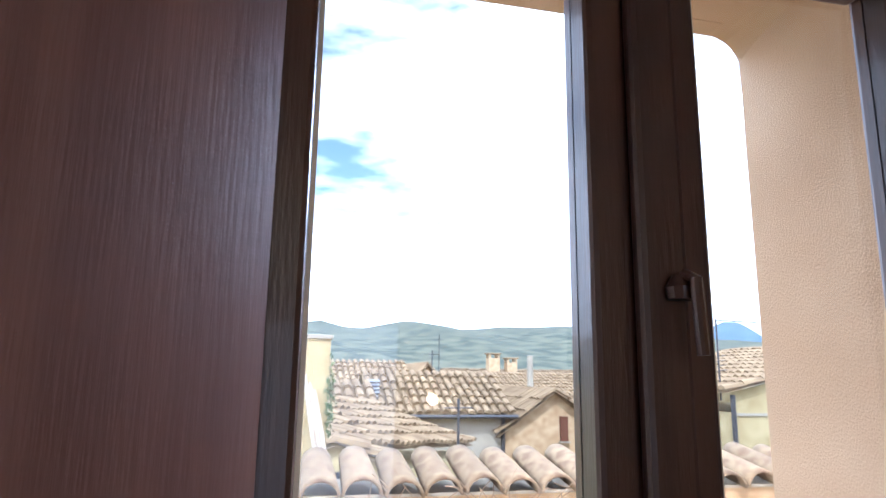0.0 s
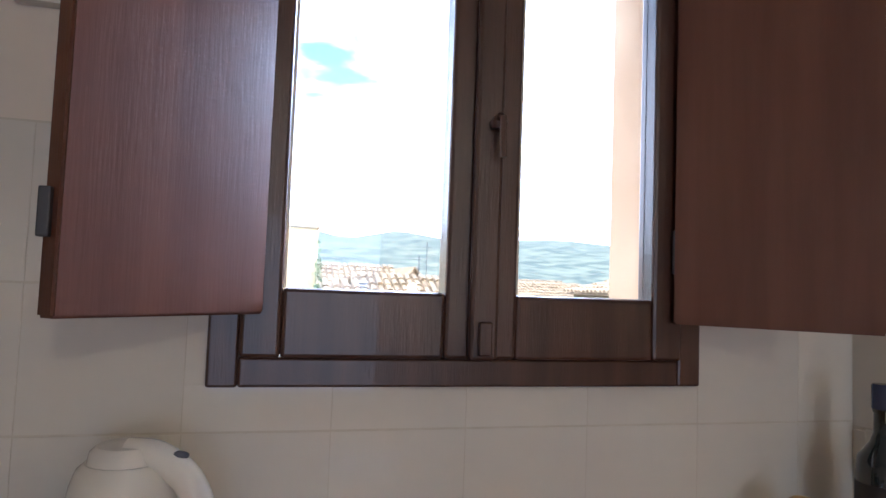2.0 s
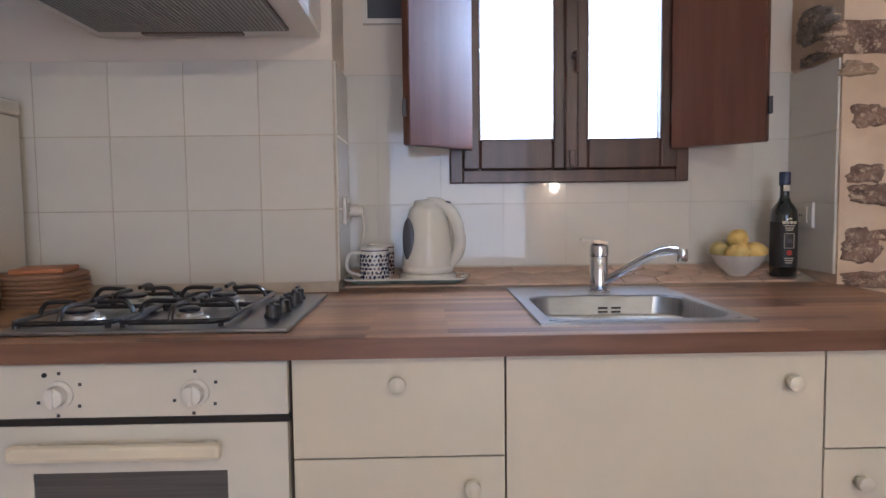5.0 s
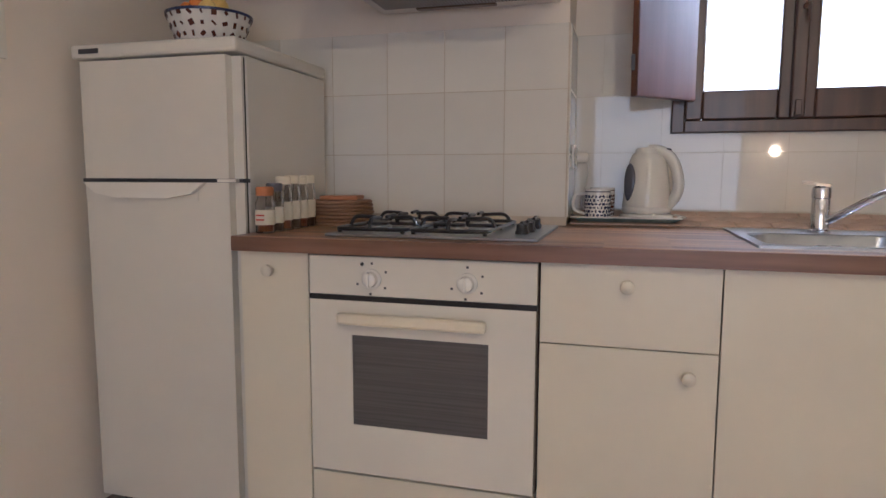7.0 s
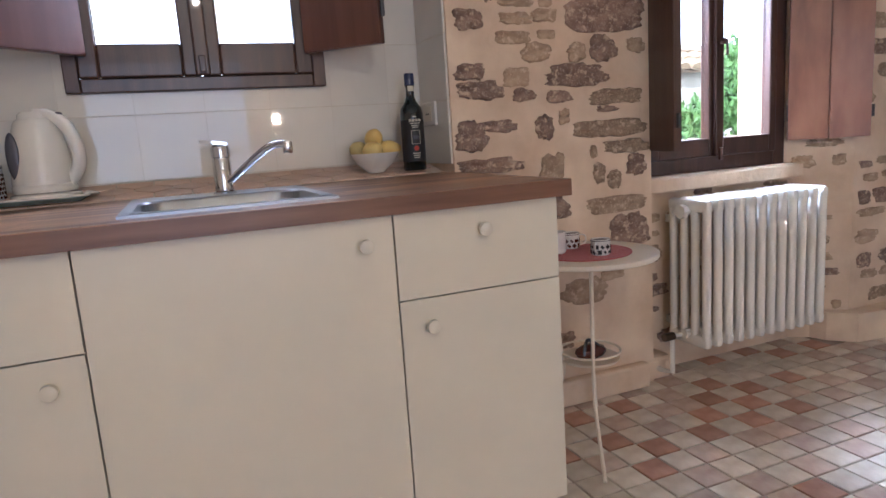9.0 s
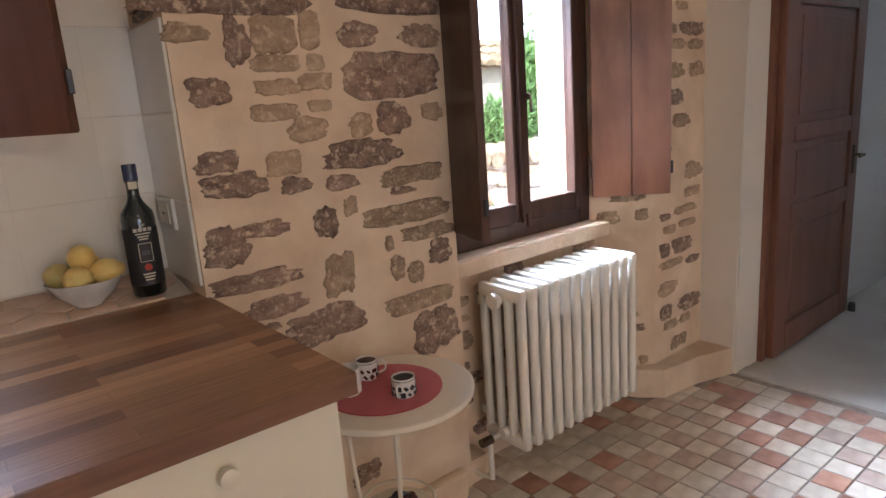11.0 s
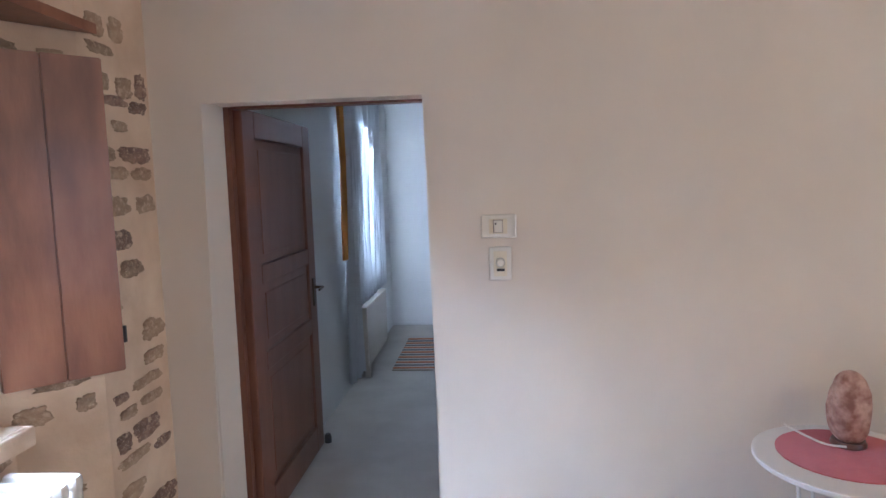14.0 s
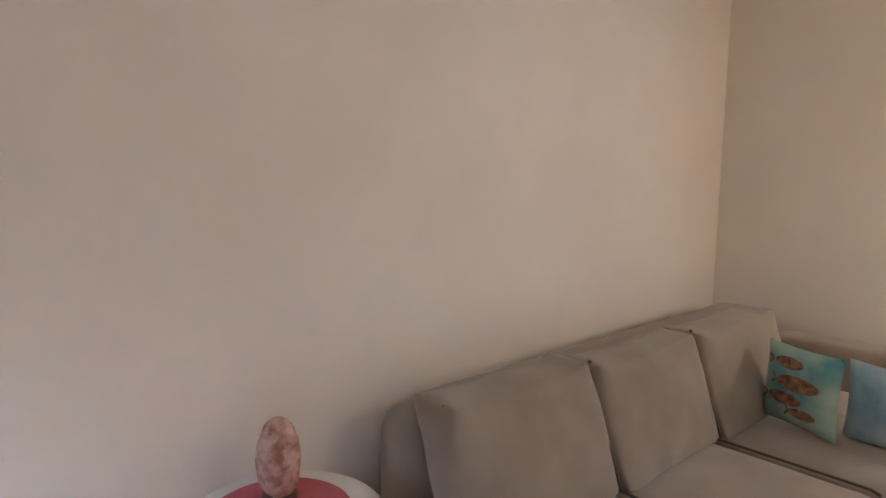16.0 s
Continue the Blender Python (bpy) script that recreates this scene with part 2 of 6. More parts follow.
M_IVORY = mat("ivory_plastic_grip", (0.74, 0.66, 0.50), 0.3, color2=(0.77, 0.69, 0.53), scale=4)
M_WPLASTIC = mat("white_plastic", (0.76, 0.72, 0.62), 0.14, color2=(0.79, 0.75, 0.68), scale=4)
M_GPLASTIC = mat("translucent_grey_gauge", (0.10, 0.10, 0.12), 0.15, coat=0.5)
M_CERAMIC = mat("white_ceramic", (0.76, 0.72, 0.66), 0.15, color2=(0.79, 0.75, 0.7), scale=5)
M_NAVY = mat("navy_glaze", (0.035, 0.045, 0.10), 0.2)
M_BROWN_GLAZE = mat("dark_red_brown_glaze", (0.10, 0.03, 0.02), 0.2)
M_LEMON = mat("lemon_peel", (0.80, 0.54, 0.15), 0.45, color2=(0.76, 0.60, 0.22), scale=14, bump=0.35, bump_scale=260, vary=0.06)
M_LIME = mat("green_yellow_peel", (0.45, 0.36, 0.13), 0.45, color2=(0.62, 0.48, 0.18), scale=14, bump=0.3, bump_scale=220)
M_ORANGE = mat("orange_peel", (0.75, 0.22, 0.03), 0.45, color2=(0.80, 0.28, 0.05), scale=14, bump=0.35, bump_scale=260)
M_BOTTLE = mat("dark_green_bottle_glass", (0.006, 0.012, 0.012), 0.06, coat=0.8)
M_LABEL = mat("black_label", (0.02, 0.02, 0.022), 0.5)
M_CREAMINK = mat("cream_print", (0.62, 0.57, 0.45), 0.6)
M_REDINK = mat("red_print", (0.45, 0.05, 0.03), 0.6)
M_TRAY = mat("teal_glazed_tray", (0.10, 0.22, 0.23), 0.2, color2=(0.30, 0.42, 0.42), scale=10)
M_WOODM = mat("brown_trivet_wood", (0.24, 0.125, 0.065), 0.6, color2=(0.32, 0.18, 0.10), scale=6, stretch=(1, 1, 12), bump=0.1, vary=0.12)
M_CORK = mat("orange_brown_lid", (0.45, 0.17, 0.06), 0.5)
M_JAR = glass_mat("clear_jar_glass", (0.95, 0.93, 0.9), 0.02)
M_SPICE_A = mat("red_brown_spice", (0.24, 0.07, 0.03), 0.9, color2=(0.34, 0.13, 0.05), scale=60)
M_SPICE_B = mat("dark_peppercorns", (0.05, 0.035, 0.025), 0.9, color2=(0.16, 0.1, 0.06), scale=90)
M_PANE = glass_mat("window_glass")
M_RADIATOR = mat("white_radiator_enamel", (0.78, 0.72, 0.62), 0.25, color2=(0.80, 0.75, 0.66), scale=4, bump=0.04, bump_scale=30)
M_METALW = mat("cream_painted_iron", (0.74, 0.64, 0.50), 0.35, color2=(0.78, 0.69, 0.56), scale=5)
M_TABLE2 = mat("white_painted_steel", (0.66, 0.62, 0.56), 0.35, color2=(0.70, 0.66, 0.60), scale=5)
M_REDMAT = mat("red_felt_mat", (0.40, 0.035, 0.04), 0.9, color2=(0.46, 0.05, 0.055), scale=30, bump=0.3, bump_scale=300, sheen=0.3)
M_BRASS = mat("dark_aged_bronze", (0.12, 0.085, 0.055), 0.4, 0.9)
M_SALT = mat("pink_salt_rock", (0.28, 0.115, 0.08), 0.5, color2=(0.60, 0.38, 0.29), scale=30, detail=8, bump=1.0, bump_scale=50)
M_SOFA = mat("taupe_woven_upholstery", (0.225, 0.172, 0.118), 0.92, color2=(0.285, 0.222, 0.158), scale=5, bump=0.35, bump_scale=420, sheen=0.35)
M_SEAM = mat("dark_taupe_piping", (0.07, 0.05, 0.035), 0.9)
M_TEAL = mat("teal_watercolour_cloth", (0.10, 0.30, 0.30), 0.9, color2=(0.42, 0.50, 0.38), scale=6, bump=0.2, bump_scale=300)
M_BLUEC = mat("blue_watercolour_cloth", (0.20, 0.32, 0.40), 0.9, color2=(0.46, 0.55, 0.56), scale=6, bump=0.2, bump_scale=300)
M_FISH = mat("brown_ink_print", (0.10, 0.05, 0.03), 0.9, color2=(0.34, 0.18, 0.08), scale=40)
M_CURTAIN = mat("sheer_white_curtain", (0.80, 0.82, 0.84), 0.9, transmission=0.20, bump=0.1, bump_scale=200)
M_CURTAIN_O = mat("orange_curtain_cloth", (0.80, 0.36, 0.08), 0.9, transmission=0.2)
M_RUG = mat("cream_rug", (0.55, 0.47, 0.38), 0.95, color2=(0.62, 0.54, 0.44), scale=30, bump=0.4, bump_scale=200)
M_RUGO = mat("orange_rug_stripe", (0.50, 0.20, 0.10), 0.95, bump=0.3, bump_scale=200)
M_RUGG = mat("grey_rug_stripe", (0.20, 0.20, 0.20), 0.95, bump=0.3, bump_scale=200)
M_BULB = mat("lit_bulb", (1.0, 0.82, 0.6), 0.4, emit=18.0)
M_ROOFT = mat("weathered_roof_tile", (0.17, 0.112, 0.058), 0.9, color2=(0.31, 0.225, 0.125), scale=3.5, detail=6, bump=0.5, bump_scale=20, vary=0.15)
M_ROOFN = mat("lichened_barrel_tile", (0.18, 0.115, 0.070), 0.95, color2=(0.34, 0.26, 0.155), scale=18, detail=8, bump=0.8, bump_scale=60, vary=0.18)
M_FACADE = mat("grey_render_facade", (0.30, 0.27, 0.21), 0.95, color2=(0.40, 0.36, 0.28), scale=0.8, bump=0.3)
M_FACADE_Y = mat("pale_yellow_facade", (0.36, 0.285, 0.14), 0.95, color2=(0.48, 0.40, 0.22), scale=3, detail=7, bump=0.4)
M_FACADE_S = mat("ochre_stone_facade", (0.38, 0.25, 0.13), 0.95, color2=(0.54, 0.40, 0.24), scale=5, detail=6, bump=0.6, bump_scale=20)
M_LEAF = mat("green_leaves", (0.06, 0.12, 0.03), 0.7, color2=(0.14, 0.20, 0.06), scale=4, vary=0.2)
M_FERN = mat("bright_fern_leaves", (0.08, 0.17, 0.035), 0.6, color2=(0.15, 0.26, 0.07), scale=4, vary=0.1)
M_DRY = mat("dry_twigs", (0.26, 0.18, 0.11), 0.9)
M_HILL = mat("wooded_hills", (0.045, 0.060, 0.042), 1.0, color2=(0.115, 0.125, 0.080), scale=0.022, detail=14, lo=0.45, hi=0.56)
# the far mountain's distance haze is put into its blue base colour
M_HILL_HAZE = mat("haze_blue_hill", (0.09, 0.14, 0.20), 1.0, color2=(0.11, 0.17, 0.22), scale=0.01)
M_GROUND = mat("dry_grass_ground", (0.12, 0.13, 0.06), 1.0, color2=(0.26, 0.24, 0.13), scale=0.05, detail=8)
M_PLANK = mat("bleached_planks", (0.42, 0.36, 0.28), 0.9, color2=(0.55, 0.48, 0.40), scale=5)
M_DARKM = mat("dark_grey_metal", (0.08, 0.08, 0.085), 0.5, 0.6)
M_BARK = mat("tree_bark", (0.10, 0.07, 0.05), 0.95, color2=(0.18, 0.13, 0.09), scale=20, bump=0.8)

# ---- mesh helpers ----


def base_of(ob):
    v = Vector((0, 0, 0))
    while ob:
        v += ob.location
        ob = ob.parent
    return v


def thing(name, place, label="", category="", group="", kind=""):
    ob = new(name)
    ob.location = place
    ob.empty_display_size = 0.1
    return tagged(ob, label, category, group, kind)


def part(name, bm, material, parent=None, label="", smooth=False, kind=""):
    """Links a bmesh that is in world coordinates as one mesh object under parent."""
    me = bpy.data.meshes.new(name)
    bmesh.ops.recalc_face_normals(bm, faces=bm.faces)
    if smooth:
        for f in bm.faces:
            f.smooth = True
    if parent:
        bmesh.ops.translate(bm, verts=bm.verts, vec=-base_of(parent))
    bm.to_mesh(me)
    bm.free()
    me.materials.append(material)
    if smooth:
        me.set_sharp_from_angle(angle=radians(38))
    ob = new(name, me)
    if parent:
        ob.parent = parent
    return tagged(ob, label, kind=kind)


def box(bm, x0, x1, y0, y1, z0, z1, bevel=0.0, seg=2):
    r = bmesh.ops.create_cube(bm, size=1.0, matrix=Matrix.LocRotScale(((x0 + x1) / 2, (y0 + y1) / 2, (z0 + z1) / 2), None, (x1 - x0, y1 - y0, z1 - z0)))
    if bevel:
        edges = {e for v in r["verts"] for e in v.link_edges}
        bmesh.ops.bevel(bm, geom=list(edges), offset=bevel, segments=seg, affect="EDGES", profile=0.5)
    return bm


def boxes(*dims, bevel=0.0):
    bm = bmesh.new()
    for d in dims:
        box(bm, *d, bevel=bevel)
    return bm


def ring_plate(outer, inner, c0, c1, upright=True):
    """A plate with a rectangular opening, in one piece; outer and inner are (x0, x1, v0, v1)."""
    bm = bmesh.new()

    def quad(q, c):
        pts = ((q[0], q[2]), (q[1], q[2]), (q[1], q[3]), (q[0], q[3]))
        return [bm.verts.new((x, c, v) if upright else (x, v, c)) for x, v in pts]
    o0, i0, o1, i1 = quad(outer, c0), quad(inner, c0), quad(outer, c1), quad(inner, c1)
    for k in range(4):
        m = (k + 1) % 4
        for a, b in ((o0, i0), (o1, i1), (o0, o1), (i0, i1)):
            bm.faces.new((a[k], a[m], b[m], b[k]))
    return bm


def lathe(profile, center, seg=28, bm=None, rot=None):
    """Turns (radius, height) points round the upright axis at center."""
    bm = bm or bmesh.new()
    rings = []
    for r, h in profile:
        ring = []
        for i in range(seg):
            a = 2 * math.pi * i / seg
            p = Vector((max(r, 0.0004) * math.cos(a), max(r, 0.0004) * math.sin(a), h))
            if rot:
                p = rot @ p
            ring.append(bm.verts.new(Vector(center) + p))
        rings.append(ring)
    for a, b in zip(rings, rings[1:]):
        for i in range(seg):
            bm.faces.new((a[i], a[(i + 1) % seg], b[(i + 1) % seg], b[i]))
    bm.faces.new(rings[0])
    bm.faces.new(rings[-1])
    return bm


def tube(points, r, seg=10, bm=None, flat=1.0):
    """A round bar along the points; r may be a list, one radius a point."""
    bm = bm or bmesh.new()
    pts = [Vector(p) for p in points]
    rs = r if isinstance(r, (list, tuple)) else [r] * len(pts)
    rings = []
    up = None
    for i, p in enumerate(pts):
        d = (pts[min(i + 1, len(pts) - 1)] - pts[max(i - 1, 0)]).normalized()
        if up is None:
            up = Vector((0, 0, 1)) if abs(d.z) < 0.9 else Vector((1, 0, 0))
        side = d.cross(up).normalized()
        up = side.cross(d).normalized()
        rings.append([bm.verts.new(p + (side * math.cos(a) + up * math.sin(a) * flat) * rs[i]) for a in (2 * math.pi * k / seg for k in range(seg))])
    for a, b in zip(rings, rings[1:]):
        for i in range(seg):
            bm.faces.new((a[i], a[(i + 1) % seg], b[(i + 1) % seg], b[i]))
    bm.faces.new(rings[0])
    bm.faces.new(rings[-1])
    return bm


def curve_points(ctrl, n=24):
    """A smooth line (Catmull-Rom) through the control points."""
    c = [Vector(p) for p in ctrl]
    c = [c[0] * 2 - c[1]] + c + [c[-1] * 2 - c[-2]]
    out = []
    for i in range(1, len(c) - 2):
        m = max(2, n // (len(c) - 3))
        for k in range(m):
            t = k / m
            a, b, d, e = c[i - 1], c[i], c[i + 1], c[i + 2]
            out.append(0.5 * ((2 * b) + (d - a) * t + (2 * a - 5 * b + 4 * d - e) * t * t + (3 * b - a - 3 * d + e) * t ** 3))
    out.append(c[-2])
    return out


def prism(poly, z0, z1, bm=None):
    """An upright prism over a plan outline."""
    bm = bm or bmesh.new()
    lo = [bm.verts.new((x, y, z0)) for x, y in poly]
    hi = [bm.verts.new((x, y, z1)) for x, y in poly]
    bm.faces.new(lo)
    bm.faces.new(hi)
    for i in range(len(poly)):
        j = (i + 1) % len(poly)
        bm.faces.new((lo[i], lo[j], hi[j], hi[i]))
    return bm


def turned(bm, center, rz=0.0, rx=0.0, ry=0.0):
    c = Vector(center)
    bmesh.ops.transform(bm, matrix=Matrix.Translation(c) @ Euler((radians(rx), radians(ry), radians(rz))).to_matrix().to_4x4() @ Matrix.Translation(-c), verts=bm.verts)
    return bm


def blob(center, size, rough=0.0, sub=3, freq=3.0, power=1.0, bm=None):
    """A rounded lump, ball to cushion (power under 1), with noise."""
    bm = bm or bmesh.new()
    r = bmesh.ops.create_icosphere(bm, subdivisions=sub, radius=1.0)
    for v in r["verts"]:
        p = v.co.copy()
        p = Vector([math.copysign(abs(a) ** power, a) for a in p])
        p *= 1 + rough * noise.noise(v.co * freq + Vector(center))
        v.co = Vector(center) + Vector((p.x * size[0], p.y * size[1], p.z * size[2]))
    return bm


def cushion(x0, x1, y0, y1, z0, z1, soft=0.05, n=10, puff=0.025, seed=0):
    """A stuffed box: rounded edges, faces that bulge, slight creases."""
    bm = bmesh.new()
    r = bmesh.ops.create_cube(bm, size=2.0)
    bmesh.ops.subdivide_edges(bm, edges=bm.edges[:], cuts=n, use_grid_fill=True)
    c = Vector(((x0 + x1) / 2, (y0 + y1) / 2, (z0 + z1) / 2))
    h = Vector(((x1 - x0) / 2, (y1 - y0) / 2, (z1 - z0) / 2))
    for v in bm.verts:
        p = v.co.copy()
        q = Vector((p.x * h.x, p.y * h.y, p.z * h.z))
        inner = Vector([max(-(h[i] - soft), min(h[i] - soft, q[i])) for i in range(3)])
        d = q - inner
        if d.length > 1e-6:
            q = inner + d.normalized() * soft
        bulge = [puff * (1 - p[(i + 1) % 3] ** 2) * (1 - p[(i + 2) % 3] ** 2) * p[i] for i in range(3)]
        q += Vector(bulge)
        q += Vector((1, 1, 1)) * 0.006 * noise.noise(q * 9 + Vector((seed, 0, 0)))
        v.co = c + q
    return bm

# ---- the room's shell ----
H = 2.5
wall_n = thing("wall_north", (1.2, 1.0, 0), kind="structure")
part("plaster", boxes((-1.43, 0.0, 0.652, 1.22, 0, H), (0.0, 1.46, 0.912, 1.22, 0, 1.214), (0.0, 0.337, 0.912, 1.22, 1.214, 2.045),
                      (1.11, 1.46, 0.912, 0.930, 1.214, 2.045), (1.20, 1.46, 0.930, 1.22, 1.16, 2.14), (0.0, 1.46, 0.912, 0.930, 2.045, H),
                      (0.0, 0.337, 0.930, 1.22, 2.045, H), (0.337, 1.46, 0.930, 1.22, 2.14, H)), M_PLASTER, wall_n)
part("masonry", boxes((1.46, 2.27, 0.645, 1.22, 0, H), (2.27, 3.12, 0.74, 1.22, 0, 0.80), (3.12, 3.36, 0.83, 1.22, 0, 0.80), (2.27, 2.30, 0.76, 1.22, 0.80, 1.90),
                      (2.27, 3.32, 0.64, 1.22, 1.93, H)), M_MORTAR, wall_n)
part("pier", prism([(3.10, 0.76), (3.33, 0.60), (3.71, 0.60), (3.71, 1.22), (3.36, 1.22), (3.11, 0.82)], 0.0, H), M_MORTAR, wall_n)
part("pier_plinth", prism([(3.22, 0.62), (3.30, 0.53), (3.52, 0.50), (3.71, 0.44), (3.71, 0.60), (3.33, 0.60), (3.20, 0.69)], 0.0, 0.13), M_MORTAR, wall_n)
part("wall_plinth", boxes((1.46, 2.22, 0.60, 0.645, 0, 0.10), bevel=0.012), M_MORTAR, wall_n)
part("corner_plinth", boxes((2.22, 2.36, 0.64, 0.74, 0, 0.10), bevel=0.02), M_MORTAR, wall_n)
part("outer_skin", boxes((-1.43, 0.337, 1.22, 1.26, -3, 3.2), (1.154, 2.38, 1.22, 1.26, -3, 3.2), (3.355, 4.6, 1.22, 1.26, -3, 3.2),
                         (0.337, 1.154, 1.22, 1.26, -3, 1.16), (0.337, 1.154, 1.22, 1.26, 2.118, 3.2), (2.38, 3.355, 1.22, 1.26, -3, 0.78), (2.38, 3.355, 1.22, 1.26, 1.9, 3.2)), M_STUCCO, wall_n)
part("reveal", boxes((0.337, 0.352, 0.932, 1.22, 1.16, 2.116), (0.337, 1.20, 0.932, 1.22, 2.116, 2.14),
                     (0.352, 1.118, 0.932, 1.22, 1.16, 1.20), bevel=0.006), M_STUCCO, wall_n)
part("splayed_reveal", prism([(1.116, 0.932), (1.20, 0.932), (1.20, 1.257), (1.152, 1.257)], 1.16, 2.116), M_STUCCO, wall_n)
part("splayed_reveal", prism([(3.09, 0.825), (3.335, 1.21), (3.40, 1.21), (3.15, 0.83)], 0.80, 1.93), M_STUCCO, wall_n)
bm = bmesh.new()
arc = [(1.155, 2.118), (1.155, 2.057)] + [(1.095 + 0.06 * math.cos(radians(15 * k)), 2.057 + 0.06 * math.sin(radians(15 * k))) for k in range(1, 6)] + [(1.095, 2.118)]
f0 = [bm.verts.new((x, 0.95, z)) for x, z in arc]
f1 = [bm.verts.new((x, 1.258, z)) for x, z in arc]
bm.faces.new(f0), bm.faces.new(f1)
for k in range(len(arc)):
    q = (k + 1) % len(arc)
    bm.faces.new((f0[k], f0[q], f1[q], f1[k]))
part("rounded_corner", bm, M_STUCCO, wall_n)
part("reveal_left", boxes((2.30, 2.34, 0.80, 1.22, 0.80, 1.93)), M_STUCCO, wall_n)
bm = bmesh.new()
outline = [(-4.63, 0), (-0.376, 0), (-0.376, 1.742), (0.425, 1.742), (0.425, 0), (0.9, 0), (0.9, H), (-4.63, H)]
f0 = [bm.verts.new((3.71, y, z)) for y, z in outline]
f1 = [bm.verts.new((3.96, y, z)) for y, z in outline]
bm.faces.new(f0), bm.faces.new(f1)
for k in range(8):
    bm.faces.new((f0[k], f0[(k + 1) % 8], f1[(k + 1) % 8], f1[k]))
soft = [e for e in bm.edges if all(v.co.x < 3.8 and -0.4 < v.co.y < 0.5 for v in e.verts)]
bmesh.ops.bevel(bm, geom=soft, offset=0.014, segments=4, affect="EDGES")
part("wall_east", bm, M_PLASTER, None, kind="structure")
# the opening in this wall is assumed, made to hold the south fill lamp
part("wall_south", boxes((-1.6, -0.2, -4.83, -4.63, 0, H), (1.45, 3.96, -4.83, -4.63, 0, H), (-0.2, 1.45, -4.83, -4.63, 0, 0.25), (-0.2, 1.45, -4.83, -4.63, 2.05, H), (-0.2, 1.45, -4.83, -4.80, 0.25, 2.05)), M_PLASTER, None, kind="structure")
part("wall_west", boxes((-1.63, -1.43, -4.63, 1.22, 0, H)), M_PLASTER, None, kind="structure")
part("ceiling", boxes((-1.63, 8.3, -4.83, 1.26, H, H + 0.15)), M_CEIL, None, kind="structure")
floor = part("floor", boxes((-1.63, 3.83, -4.83, 0.9, -0.15, -0.006)), M_JOINT, None, kind="structure")
part("bedroom_floor", boxes((3.83, 8.3, -2.5, 0.9, -0.15, -0.002)), M_CONCRETE, None, kind="structure")
part("threshold", boxes((3.74, 3.83, -0.376, 0.425, -0.006, 0.006)), M_CONCRETE, None, kind="structure")
part("bedroom_wall_north", boxes((3.96, 6.20, 0.45, 1.22, 0, H), (7.2, 8.3, 0.45, 1.22, 0, H), (6.20, 7.2, 0.45, 1.22, 0, 0.65), (6.20, 7.2, 0.45, 1.22, 2.2, H)), M_PLASTER_COOL, None, kind="structure")
part("bedroom_wall_east", boxes((7.95, 8.15, -2.5, 0.45, 0, H)), M_PLASTER_COOL, None, kind="structure")
part("bedroom_wall_south", boxes((3.96, 8.3, -2.65, -2.5, 0, H)), M_PLASTER_COOL, None, kind="structure")

# window in the kitchen recess


def window(name, x0, x1, z0, z1, y, rail, label, f=0.042, s=0.055):
    """Two casements in a frame, the inner face at y."""
    w = thing(name, ((x0 + x1) / 2, y, z0), label, "window", kind="structure")
    part("window_frame", boxes((x0, x0 + f, y, y + 0.06, z0, z1), (x1 - f, x1, y, y + 0.06, z0, z1), (x0 + f, x1 - f, y, y + 0.06, z1 - f, z1), (x0 + f, x1 - f, y, y + 0.06, z0, z0 + f), bevel=0.004), M_DARKWOOD, w)
    mid = (x0 + x1) / 2
    for a, b in ((x0 + f, mid - 0.001), (mid + 0.001, x1 - f)):
        c = part("casement", boxes((a, a + s, y - 0.012, y + 0.04, z0 + f, z1 - f), (b - s, b, y - 0.012, y + 0.04, z0 + f, z1 - f),
                                   (a + s, b - s, y - 0.012, y + 0.04, z0 + f, z0 + rail), (a + s, b - s, y - 0.012, y + 0.04, z1 - f - s, z1 - f), bevel=0.006), M_DARKWOOD, w)
        part("glazing_bead", boxes((a + s, a + s + 0.004, y - 0.004, y + 0.010, z0 + rail, z1 - f - s)), M_METALW, c)
        g = part("pane", boxes((a + s, b - s, y + 0.018, y + 0.022, z0 + rail, z1 - f - s)), M_PANE, c)
        g.visible_shadow = False
    part("meeting_strip", boxes((mid - 0.022, mid + 0.022, y - 0.03, y - 0.012, z0 + f, z1 - f), bevel=0.006), M_DARKWOOD, w)
    h = part("window_handle", lathe([(0.012, 0), (0.014, 0.01), (0.008, 0.02)], (mid + 0.01, y - 0.036, (z0 + z1) / 2 - 0.03), 12), M_DARKWOOD, w)
    part("lever", tube([(mid + 0.01, y - 0.04, (z0 + z1) / 2 - 0.01), (mid + 0.01, y - 0.055, (z0 + z1) / 2 - 0.015), (mid + 0.012, y - 0.056, (z0 + z1) / 2 - 0.075)], 0.005), M_DARKWOOD, h)
    part("espagnolette", boxes((mid - 0.010, mid + 0.010, y - 0.040, y - 0.03, z0 + 0.05, z0 + 0.10), bevel=0.003), M_DARKWOOD, w)
    return w


W1 = window("window_1", 0.337, 1.11, 1.214, 2.045, 0.872, 0.140, "dark brown double casement window above the sink recess")
W2 = window("window_2", 2.295, 3.10, 0.80, 1.885, 0.76, 0.140, "dark brown double casement window above the radiator", 0.065, 0.038)


